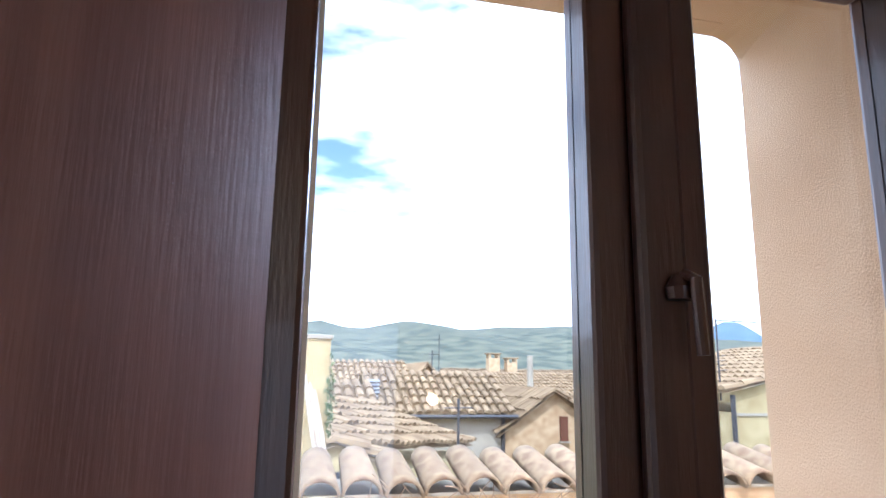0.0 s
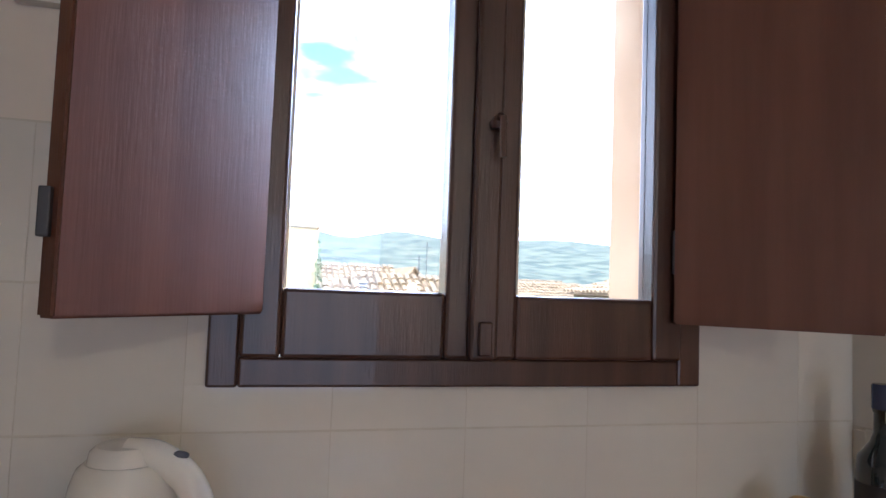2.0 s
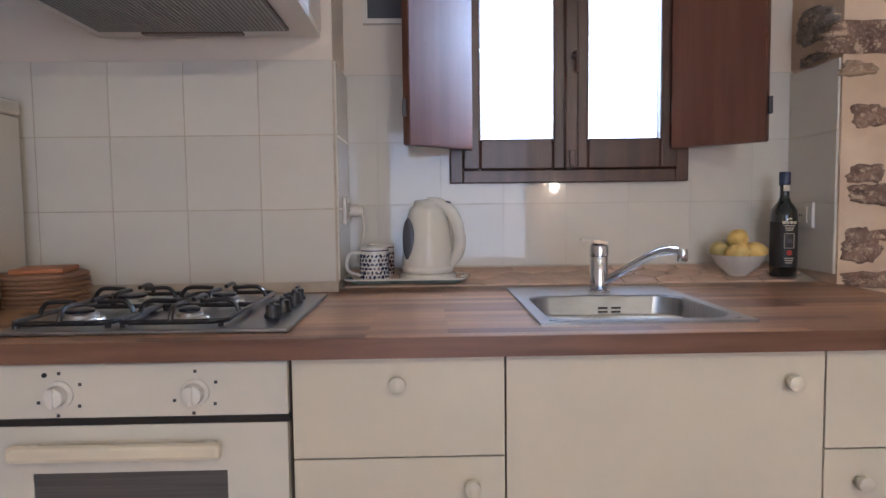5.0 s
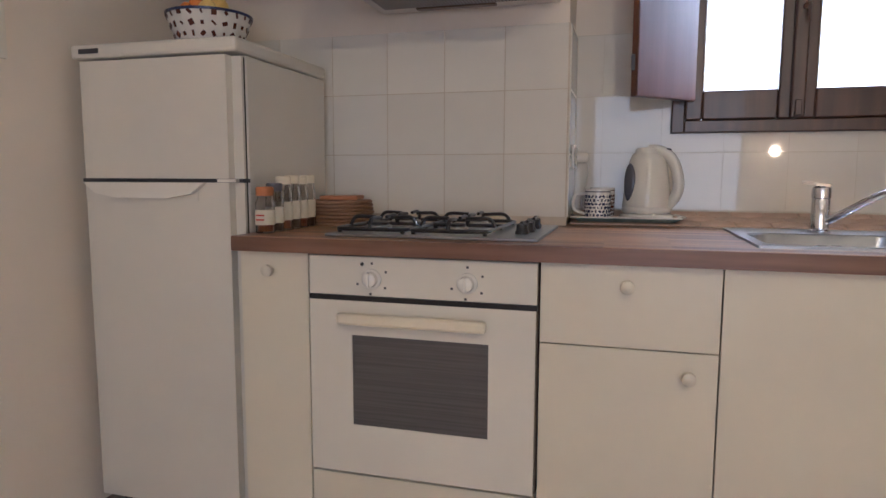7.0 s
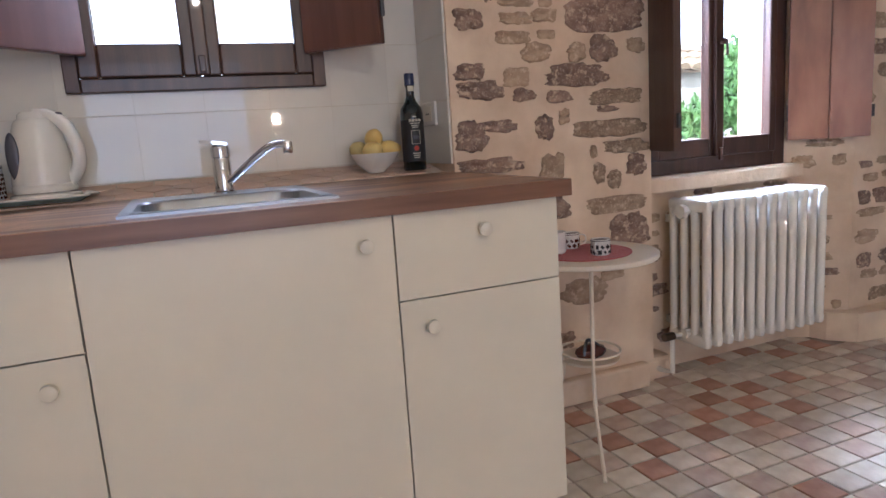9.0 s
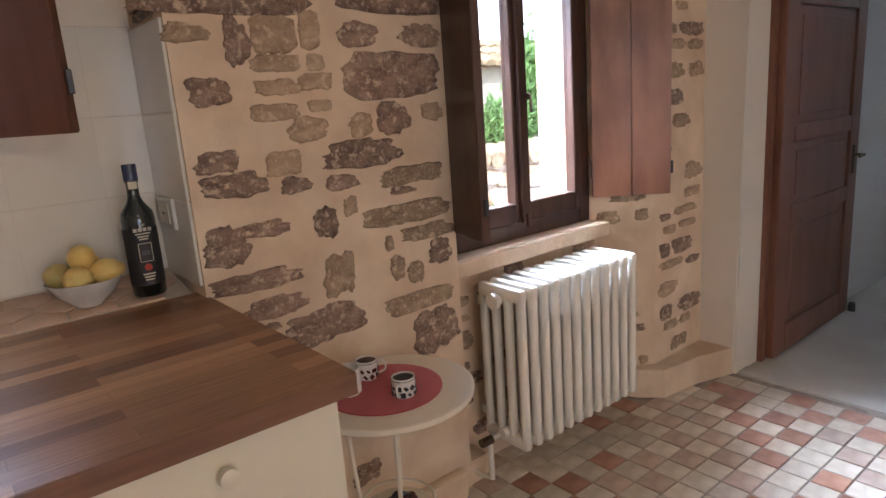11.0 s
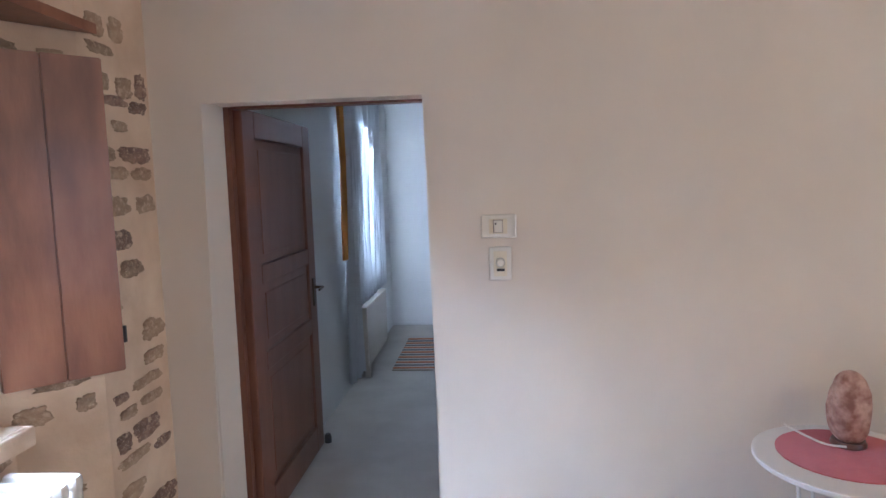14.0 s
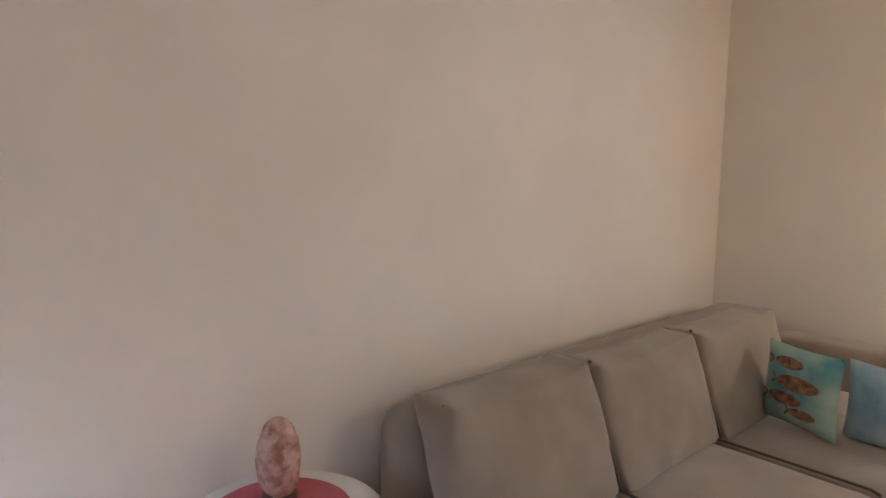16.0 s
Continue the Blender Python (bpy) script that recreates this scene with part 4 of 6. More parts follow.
bmesh.ops.extrude_face_region(bm, geom=bm.faces[:])
for v in bm.verts:
    if v in f1:
        v.co.y -= 0.016
part("handle", bm, M_WPLASTIC, lower)
for fx in (FX0 + 0.04, FX1 - 0.04):
    part("foot", lathe([(0.015, 0), (0.015, 0.03)], (fx, 0.15, 0), 12), M_RUBBER, fr)

# ---- small things on the worktop ----


def fruit(name, c, r, material, label, parent=None, squash=0.9, turn=0):
    bm = blob(c, (r * 1.12, r * squash, r * squash), 0.04, 3)
    for v in bm.verts:
        d = (v.co.x - c[0]) / r
        if abs(d) > 0.85:
            v.co.x += math.copysign((abs(d) - 0.85) * r * 0.5, d)
    turned(bm, c, rz=turn, ry=turn * 0.4)
    o = part(name, bm, material, None, label, smooth=True)
    return tagged(o, category="fruit")


bowl = part("fruit_bowl", lathe([(0.028, 0), (0.030, 0.004), (0.064, 0.033), (0.084, 0.066), (0.081, 0.066), (0.061, 0.036), (0.025, 0.010)], (1.228, 0.775, 0.915), 36), M_CERAMIC, None, "small white ceramic bowl of lemons on the tiled ledge", smooth=True)
tagged(bowl, category="bowl")
LEMONS = ((-0.018, -0.034, 0.072, M_LEMON, "yellow lemon in the white bowl"), (0.048, -0.008, 0.074, M_LEMON, "yellow lemon in the white bowl"), (-0.046, 0.024, 0.076, M_LIME, "greenish lemon in the white bowl"),
          (0.004, 0.012, 0.112, M_LEMON, "yellow lemon on top of the pile"), (0.020, 0.046, 0.072, M_LEMON, "yellow lemon in the white bowl"))
for i, (dx, dy, dz, m_, l_) in enumerate(LEMONS):
    tagged(fruit("lemon", (1.228 + dx, 0.775 + dy, 0.915 + dz), 0.034, m_, l_, turn=i * 50 - 60), group="lemons in the bowl")

BC = (1.364, 0.762, 0.9135)
bot = thing("oil_bottle", BC, "dark glass oil bottle with a black label beside the lemons", "bottle")
part("glass_body", lathe([(0.036, 0), (0.039, 0.004), (0.039, 0.188), (0.036, 0.206), (0.019, 0.230), (0.0140, 0.244), (0.0135, 0.275), (0.0155, 0.278), (0.0155, 0.284)], BC, 32), M_BOTTLE, bot, smooth=True)
part("cap", lathe([(0.0165, 0.282), (0.0165, 0.318), (0.015, 0.321)], BC, 24), M_NAVY, bot, smooth=True)
part("neck_band", boxes((BC[0] - 0.012, BC[0] + 0.008, BC[1] - 0.0165, BC[1] - 0.0130, BC[2] + 0.262, BC[2] + 0.280), bevel=0.001), M_CREAMINK, bot)
lab = part("paper_label", lathe([(0.0393, 0.030), (0.0393, 0.168)], BC, 32), M_LABEL, bot, smooth=True)


def print_bar(w_, z_, h_, material, dx=0.0):
    part("label_line", boxes((BC[0] + dx - w_ / 2 - 0.004, BC[0] + dx + w_ / 2 - 0.004, BC[1] - 0.0404, BC[1] - 0.036, BC[2] + z_, BC[2] + z_ + h_)), material, lab)


print_bar(0.012, 0.176, 0.004, M_CREAMINK)
for k in range(4):
    print_bar(0.008, 0.162, 0.008, M_CREAMINK, (k - 1.5) * 0.011)
for w_, z_ in ((0.034, 0.155), (0.026, 0.148), (0.020, 0.142)):
    print_bar(w_, z_, 0.0028, M_CREAMINK)
for z_ in (0.132, 0.088):
    print_bar(0.030, z_, 0.0012, M_CREAMINK)
for dx in (-0.0145, 0.0145):
    print_bar(0.0012, 0.088, 0.044, M_CREAMINK, dx)
print_bar(0.020, 0.104, 0.012, M_GPLASTIC)
for k in range(3):
    print_bar(0.028 - 0.004 * k, 0.056 - 0.007 * k, 0.0028, M_CREAMINK)
part("seal", turned(lathe([(0.0085, 0), (0.0085, 0.003)], (BC[0] - 0.004, BC[1] - 0.0380, BC[2] + 0.074), 18), (BC[0] - 0.004, BC[1] - 0.0380, BC[2] + 0.074), rx=90), M_REDINK, lab)

tray = thing("serving_tray", (0.19, 0.80, 0.912), "teal glazed serving tray beneath kettle and mugs", "tray")
tl = [(rounded(0.012, 0.375, 0.690, 0.885, 0.03), 0.926), (rounded(0.018, 0.369, 0.696, 0.879, 0.03), 0.924), (rounded(0.035, 0.352, 0.713, 0.862, 0.02), 0.914), (rounded(0.04, 0.347, 0.718, 0.857, 0.02), 0.9135)]
tt = part("tray_dish", dish(tl), M_TRAY, tray, smooth=True)
tm = tt.modifiers.new("thick", "SOLIDIFY")
tm.thickness, tm.offset = 0.004, -1
part("tray_rim", tube([(x, y, 0.926) for x, y in rounded(0.012, 0.375, 0.690, 0.885, 0.03)] + [(0.375, 0.85, 0.926)], 0.003, 8), M_CERAMIC, tray, smooth=True)

KC = (0.262, 0.790, 0.916)
kettle = thing("electric_kettle", KC, "white plastic electric kettle with a grey water gauge on the tray", "kettle")
part("kettle_base", lathe([(0.088, 0), (0.090, 0.004), (0.088, 0.018), (0.080, 0.022)], KC, 40), M_WPLASTIC, kettle, smooth=True)
part("kettle_body", lathe([(0.078, 0.024), (0.081, 0.028), (0.082, 0.040), (0.079, 0.046), (0.080, 0.050), (0.077, 0.09), (0.069, 0.15), (0.060, 0.200), (0.054, 0.218), (0.046, 0.226)], KC, 40), M_WPLASTIC, kettle, smooth=True)
part("lid", lathe([(0.043, 0.225), (0.041, 0.238), (0.034, 0.245), (0.008, 0.247)], KC, 32), M_WPLASTIC, kettle, smooth=True)
part("kettle_handle", tube(curve_points([(KC[0] + 0.002, KC[1] - 0.008, KC[2] + 0.236), (KC[0] + 0.040, KC[1] - 0.018, KC[2] + 0.232), (KC[0] + 0.078, KC[1] - 0.028, KC[2] + 0.200), (KC[0] + 0.098, KC[1] - 0.033, KC[2] + 0.135), (KC[0] + 0.092, KC[1] - 0.030, KC[2] + 0.085), (KC[0] + 0.066, KC[1] - 0.020, KC[2] + 0.050)], 30), 0.0185, 14), M_WPLASTIC, kettle, smooth=True)
part("switch_button", blob((KC[0] + 0.060, KC[1] - 0.026, KC[2] + 0.236), (0.014, 0.008, 0.006), 0, 2), M_GPLASTIC, kettle, smooth=True)
part("water_gauge", turned(blob((KC[0] - 0.058, KC[1] - 0.046, KC[2] + 0.125), (0.022, 0.011, 0.066), 0, 3), (KC[0] - 0.058, KC[1] - 0.046, KC[2] + 0.125), rz=-38), M_GPLASTIC, kettle, smooth=True)
part("power_cord", tube(curve_points([(KC[0] + 0.08, KC[1] + 0.03, 0.92), (0.36, 0.84, 0.93), (0.39, 0.80, 0.925), (0.375, 0.75, 0.93), (0.36, 0.74, 0.928)], 20), 0.0035, 8), M_WPLASTIC, kettle, smooth=True)


def mug(name, c, r, h, body, label, handle_turn, pattern=None, cat="mug"):
    g = thing(name, c, label, cat)
    part("cup", lathe([(r * 0.85, 0), (r, 0.006), (r, h), (r - 0.004, h), (r - 0.005, 0.008)], c, 32), body, g, smooth=True)
    a = radians(handle_turn)
    d = Vector((math.cos(a), math.sin(a), 0))
    cc = Vector(c)
    part("handle", tube(curve_points([cc + d * r * 0.96 + Vector((0, 0, h * 0.85)), cc + d * (r + h * 0.34) + Vector((0, 0, h * 0.78)), cc + d * (r + h * 0.36) + Vector((0, 0, h * 0.35)), cc + d * r * 0.96 + Vector((0, 0, h * 0.18))], 16), h * 0.055, 10), M_CERAMIC, g, smooth=True)
    if pattern:
        rng = random.Random(len(label))
        bm = bmesh.new()
        pitch_ = 0.0125 if r > 0.035 else 0.016
        n = max(10, int(2 * math.pi * r / pitch_))
        for i in range(n):
            for j in range(max(2, int(h * 0.80 / pitch_))):
                th = 2 * math.pi * (i + 0.5 * (j % 2)) / n
                z = c[2] + h * 0.10 + j * pitch_ + 0.006
                if z > c[2] + h * 0.88:
                    continue
                m_ = Matrix.Translation((c[0] + (r + 0.0004) * math.cos(th), c[1] + (r + 0.0004) * math.sin(th), z)) @ Euler((0, 0, th)).to_matrix().to_4x4() @ Euler((radians(rng.choice((0, 45))), 0, 0)).to_matrix().to_4x4() @ Matrix.Diagonal((0.0012, pitch_ * rng.uniform(0.35, 0.9), pitch_ * rng.uniform(0.35, 0.9), 1))
                bmesh.ops.create_cube(bm, size=1.0, matrix=m_)
        part("painted_pattern", bm, pattern, g)
        part("rim_band", lathe([(r + 0.0006, h * 0.90), (r + 0.0006, h * 0.93)], c, 32), pattern, g)
    return g


mug("mug", (0.100, 0.748, 0.916), 0.043, 0.104, M_CERAMIC, "white mug with a dark blue geometric pattern on the tray", 195, M_NAVY)
mug("mug", (0.112, 0.838, 0.916), 0.042, 0.108, M_CERAMIC, "white mug with a dark brown pattern behind the blue mug", 150, M_BROWN_GLAZE)


def outlet(name, x, nx, y0, y1, z0, z1, label):
    o = thing(name, (x, (y0 + y1) / 2, (z0 + z1) / 2), label, "electrical outlet")
    xa, xb = sorted((x, x + nx * 0.010))
    part("plate", boxes((xa, xb, y0, y1, z0, z1), bevel=0.003), M_WPLASTIC, o)
    xa, xb = sorted((x + nx * 0.0102, x + nx * 0.013))
    part("insert", boxes((xa, xb, y0 + 0.025, y1 - 0.025, z0 + 0.015, z1 - 0.015), bevel=0.001), M_CABINET, o)
    for k in (-1, 0, 1):
        xa, xb = sorted((x + nx * 0.013, x + nx * 0.0135))
        part("pin_hole", boxes((xa, xb, (y0 + y1) / 2 - 0.003 + k * 0.011, (y0 + y1) / 2 + 0.003 + k * 0.011, (z0 + z1) / 2 - 0.003, (z0 + z1) / 2 + 0.003)), M_BLACK, o)
    return o


oL = outlet("wall_socket", 0.009, 1, 0.735, 0.860, 1.090, 1.172, "white wall socket with a plug on the tiled return")
outlet("wall_socket", 1.4515, -1, 0.745, 0.868, 1.060, 1.140, "white wall socket on the tiles behind the oil bottle")
plug = thing("kettle_plug", (0.03, 0.82, 1.130), "white plug with its cord in the wall socket", "electrical plug")
part("plug_body", turned(lathe([(0.019, 0), (0.019, 0.028), (0.012, 0.040)], (0.0225, 0.82, 1.130), 18), (0.0225, 0.82, 1.130), ry=90), M_WPLASTIC, plug, smooth=True)
part("cord", tube(curve_points([(0.056, 0.82, 1.125), (0.062, 0.825, 1.07), (0.045, 0.845, 0.99), (0.06, 0.862, 0.945), (0.12, 0.873, 0.935), (0.20, 0.878, 0.932)], 24), 0.0035, 8), M_WPLASTIC, plug, smooth=True)

nb = thing("framed_panel", (0.12, 0.905, 1.80), "small white framed dark panel on the plaster beside the shutter", "wall panel")
part("panel_frame", boxes((0.065, 0.215, 0.890, 0.912, 1.725, 1.74), (0.065, 0.080, 0.890, 0.912, 1.74, 1.90), (0.20, 0.215, 0.890, 0.912, 1.74, 1.90), (0.065, 0.215, 0.890, 0.912, 1.90, 1.915)), M_WPLASTIC, nb)
part("panel_insert", boxes((0.080, 0.20, 0.898, 0.912, 1.74, 1.90)), M_DARKM, nb)
wb = thing("wall_notice", (-1.42, -0.19, 1.45), "white rectangular notice board on the plaster wall", "notice board")
part("board", boxes((-1.428, -1.418, -0.34, -0.138, 1.370, 1.62), bevel=0.002), M_WPLASTIC, wb)

triv = thing("trivet_stack", (-0.735, 0.485, 0.90), "stack of round woven-brown trivets with a square one on top", "trivet stack")
rng = random.Random(4)
for k in range(7):
    part("trivet", lathe([(0.103, 0.0), (0.107, 0.004), (0.107, 0.008), (0.103, 0.011)], (-0.735 + rng.uniform(-0.003, 0.003), 0.485 + rng.uniform(-0.003, 0.003), 0.900 + k * 0.0118), 36), M_WOODM, triv, smooth=True)
part("square_trivet", turned(boxes((-0.795, -0.670, 0.42, 0.55, 0.983, 0.996), bevel=0.003), (-0.735, 0.485, 0.99), rz=12), M_CORK, triv)


def spice_jar(c, h, r, lid_m, fill, label, lid_h=0.022):
    j = thing("spice_jar", c, label, "spice jar", "spice jars by the fridge")
    part("glass", lathe([(r - 0.002, 0), (r, 0.004), (r, h * 0.82), (r * 0.82, h * 0.9), (r * 0.82, h), (r * 0.76, h), (r * 0.74, h * 0.88), (r - 0.003, h * 0.8), (r - 0.003, 0.005)], c, 24), M_JAR, j, smooth=True)
    part("contents", lathe([(r - 0.005, 0.006), (r - 0.005, h * 0.55)], c, 18), fill, j)
    part("lid", lathe([(r * 0.88, h), (r * 0.92, h + 0.003), (r * 0.92, h + lid_h), (r * 0.8, h + lid_h + 0.003)], c, 24), lid_m, j, smooth=True)
    part("paper_label", lathe([(r + 0.0006, h * 0.22), (r + 0.0006, h * 0.62)], c, 24), M_CREAMINK, j, smooth=True)
    for q in range(2):
        part("label_line", boxes((c[0] - 0.012, c[0] + 0.012, c[1] - r - 0.0018, c[1] - r + 0.002, c[2] + h * (0.34 + 0.12 * q), c[2] + h * (0.38 + 0.12 * q))), M_REDINK, j)
    return j


spice_jar((-0.790, 0.090, 0.90), 0.105, 0.027, M_CORK, M_SPICE_A, "glass spice jar with an orange-brown lid beside the fridge")
spice_jar((-0.792, 0.146, 0.90), 0.115, 0.026, M_GPLASTIC, M_SPICE_B, "glass spice jar of peppercorns with a dark lid")
for k in range(4):
    spice_jar((-0.792 - 0.001 * k, 0.200 + 0.052 * k, 0.90), 0.135 + 0.003 * (k % 2), 0.025, M_IVORY, (M_SPICE_A, M_SPICE_B)[k % 2], ("tall glass jar of red spice with a metal lid", "tall glass jar of dark spice with a metal lid")[k % 2])

FB = (-1.118, 0.33, 1.442)
fbowl = thing("patterned_bowl", FB, "white bowl with a brown leaf pattern on top of the fridge", "bowl")
part("bowl_shell", lathe([(0.070, 0), (0.073, 0.010), (0.078, 0.014), (0.104, 0.050), (0.130, 0.120), (0.134, 0.128), (0.129, 0.128), (0.099, 0.052), (0.066, 0.016)], FB, 40), M_CERAMIC, fbowl, smooth=True)
bm = bmesh.new()
for i in range(22):
    th = 2 * math.pi * i / 22
    for j in range(3):
        rr_ = 0.1065 + 0.0225 * (j / 2) + 0.0008
        z = FB[2] + 0.055 + 0.030 * j
        sx = (0.016, 0.010, 0.006)[(i + j) % 3]
        m_ = Matrix.Translation((FB[0] + rr_ * math.cos(th), FB[1] + rr_ * math.sin(th), z)) @ Euler((0, 0, th)).to_matrix().to_4x4() @ Euler((radians((45, 0, 20)[(i * 2 + j) % 3]), radians(19), 0)).to_matrix().to_4x4() @ Matrix.Diagonal((0.002, sx, 0.018 if i % 2 else 0.012, 1))
        bmesh.ops.create_cube(bm, size=1.0, matrix=m_)
part("leaf_pattern", bm, M_BROWN_GLAZE, fbowl)
part("rim_line", lathe([(0.1345, 0.121), (0.1355, 0.129), (0.132, 0.1295)], FB, 40), M_NAVY, fbowl)
PILE = ((20, 0.072, 0.122, M_LEMON, "lemon"), (95, 0.070, 0.118, M_LEMON, "lemon"), (165, 0.074, 0.122, M_LIME, "lime"), (235, 0.070, 0.124, M_ORANGE, "orange"), (300, 0.074, 0.128, M_LEMON, "lemon"),
        (0, 0.0, 0.165, M_SPICE_A, "plum"), (200, 0.034, 0.158, M_ORANGE, "orange"), (60, 0.036, 0.160, M_LEMON, "lemon"), (340, 0.040, 0.156, M_LEMON, "lemon"))
for i, (a, rad, h_, m_, nm) in enumerate(PILE):
    tagged(fruit(nm, (FB[0] + rad * math.cos(radians(a)), FB[1] + rad * math.sin(radians(a)), FB[2] + h_), 0.032, m_, "ripe %s piled in the patterned bowl" % nm, turn=i * 40), group="fruit on the fridge")

# ---- side table with cups by the radiator ----


def round_table(name, c, r, h, label, legs, body, shelf=None, foot=0.92):
    t = thing(name, (c[0], c[1], 0), label, "side table")
    part("tabletop", lathe([(r - 0.004, -0.018), (r, -0.014), (r, -0.002), (r - 0.004, 0.0), (r - 0.010, 0.0)], (c[0], c[1], h), 48), body, t, smooth=True)
    for li, a in enumerate(legs):
        ft = foot if li == 0 else 0.92
        d = Vector((math.cos(radians(a)), math.sin(radians(a)), 0))
        o = Vector((c[0], c[1], 0))
        part("leg", tube(curve_points([o + d * r * 0.55 + Vector((0, 0, h - 0.02)), o + d * r * 0.48 + Vector((0, 0, h * 0.6)), o + d * r * 0.42 + Vector((0, 0, h * 0.36)), o + d * r * 0.66 + Vector((0, 0, h * 0.2)), o + d * r * (ft - 0.14) + Vector((0, 0, 0.03)), o + d * r * ft + Vector((0, 0, 0.006))], 24), 0.006, 8), body, t, smooth=True)
    if shelf:
        part("lower_shelf", lathe([(r * 0.42, 0), (r * 0.43, 0.004), (r * 0.43, 0.008)], (c[0], c[1], shelf), 36), body, t, smooth=True)
        ring = [(c[0] + r * 0.44 * math.cos(2 * math.pi * i / 36), c[1] + r * 0.44 * math.sin(2 * math.pi * i / 36), shelf + 0.03) for i in range(37)]
        part("shelf_rail", tube(ring, 0.004, 8), body, t, smooth=True)
    return t


TC = (1.80, 0.40)
round_table("side_table", TC, 0.225, 0.62, "round cream-painted iron side table beside the stone wall", (-119, 50, 170), M_METALW, shelf=0.26, foot=1.5)
part("placemat", lathe([(0.150, 0), (0.150, 0.003)], (TC[0] - 0.01, TC[1], 0.62), 48), M_REDMAT, None, "round red felt placemat on the cream side table")["category"] = "placemat"
mug("espresso_cup", (1.80, 0.325, 0.6235), 0.030, 0.050, M_CERAMIC, "small white coffee cup with a dark pattern", 215, M_LABEL, "cup")
mug("espresso_cup", (1.795, 0.485, 0.6235), 0.030, 0.052, M_CERAMIC, "small white coffee cup with a brown pattern", 330, M_BROWN_GLAZE, "cup")
mug("espresso_cup", (1.710, 0.438, 0.6235), 0.032, 0.070, M_CERAMIC, "tall plain white cup on the red mat", 160, None, "cup")
sh = thing("knick_knack", (TC[0], TC[1], 0.268), "dark red object with black straps on the lower shelf", "ornament")
part("lump", blob((TC[0] - 0.01, TC[1] - 0.02, 0.292), (0.055, 0.035, 0.024), 0.2), M_BROWN_GLAZE, sh, smooth=True)
part("strap", tube(curve_points([(TC[0] - 0.05, TC[1] - 0.04, 0.29), (TC[0] - 0.03, TC[1] - 0.03, 0.335), (TC[0] + 0.01, TC[1] - 0.02, 0.315), (TC[0] + 0.04, TC[1] - 0.03, 0.285)], 12), 0.006, 8), M_BLACK, sh, smooth=True)

# ---- cast radiator ----
RX0, RX1, RY0, RY1, RZ0, RZ1 = 2.350, 3.005, 0.455, 0.665, 0.160, 0.728
rad = thing("cast_iron_radiator", ((RX0 + RX1) / 2, 0.56, 0), "white column radiator beneath the stone-wall window", "radiator")
NS = 12
pitch = (RX1 - RX0) / NS
sec_mesh = None
for k in range(NS):
    xc = RX0 + pitch * (k + 0.5)
    if sec_mesh is None:
        bm = bmesh.new()
        for j in range(4):
            yc = RY0 + 0.020 + j * (RY1 - RY0 - 0.040) / 3
            bm = tube([(xc, yc, RZ0 + 0.03), (xc, yc, RZ1 - 0.03)], [0.017, 0.017], 10, bm)
        box(bm, xc - 0.0175, xc + 0.0175, RY0 + 0.002, RY1 - 0.002, RZ1 - 0.050, RZ1, bevel=0.015)
        box(bm, xc - 0.0175, xc + 0.0175, RY0 + 0.002, RY1 - 0.002, RZ0, RZ0 + 0.050, bevel=0.015)
        s = part("radiator_section", bm, M_RADIATOR, rad, smooth=True)
        sec_mesh, sec_x = s.data, xc
    else:
        s = new("radiator_section", sec_mesh)
        s.parent, s.location = rad, (xc - sec_x, 0, 0)
part("hub", tube([(RX0 - 0.004, 0.56, RZ1 - 0.045), (RX1 + 0.004, 0.56, RZ1 - 0.045)], 0.018, 12), M_RADIATOR, rad)
part("hub", tube([(RX0 - 0.004, 0.56, RZ0 + 0.045), (RX1 + 0.004, 0.56, RZ0 + 0.045)], 0.018, 12), M_RADIATOR, rad)
part("end_cap", tube([(RX0 - 0.022, 0.56, RZ1 - 0.045), (RX0 - 0.002, 0.56, RZ1 - 0.045)], 0.027, 8), M_RADIATOR, rad)
v = part("valve", tube([(RX0 - 0.02, 0.56, RZ0 + 0.045), (RX0 - 0.06, 0.56, RZ0 + 0.045), (RX0 - 0.06, 0.56, 0.06), (RX0 - 0.06, 0.62, 0.05), (RX0 - 0.06, 0.735, 0.05)], 0.010, 10), M_RADIATOR, rad)
part("valve_cap", tube([(RX0 - 0.055, 0.56, RZ0 + 0.045), (RX0 - 0.10, 0.56, RZ0 + 0.045)], 0.016, 10), M_BRASS, v)
for fx in (RX0 + 0.08, RX1 - 0.08):
    part("wall_bracket", boxes((fx - 0.012, fx + 0.012, RY1 - 0.004, 0.739, 0.20, 0.23)), M_RADIATOR, rad)
    part("wall_bracket", boxes((fx - 0.012, fx + 0.012, RY1 - 0.004, 0.739, 0.62, 0.65)), M_RADIATOR, rad)

# ---- lamp table and sofa ----
LC = (3.371, -1.609)
round_table("lamp_table", LC, 0.262, 0.60, "round white-painted metal side table beside the sofa", (20, 80, 140, 200, 260, 320), M_TABLE2)
part("placemat", lathe([(0.190, 0), (0.190, 0.003)], (LC[0] + 0.022, LC[1], 0.600), 48), M_REDMAT, None, "round red felt mat on the white side table")["category"] = "placemat"
SC = (3.462, -1.647, 0.614)
salt = thing("salt_lamp", (3.462, -1.647, 0.603), "pink rock-salt lamp on the red mat", "lamp")
part("lamp_base", lathe([(0.048, 0), (0.050, 0.004), (0.046, 0.016)], (SC[0], SC[1], 0.603), 28), M_SHUTTER, salt, smooth=True)
bm = blob((SC[0], SC[1], SC[2] + 0.105), (0.056, 0.056, 0.112), 0.0, 4, power=0.82)
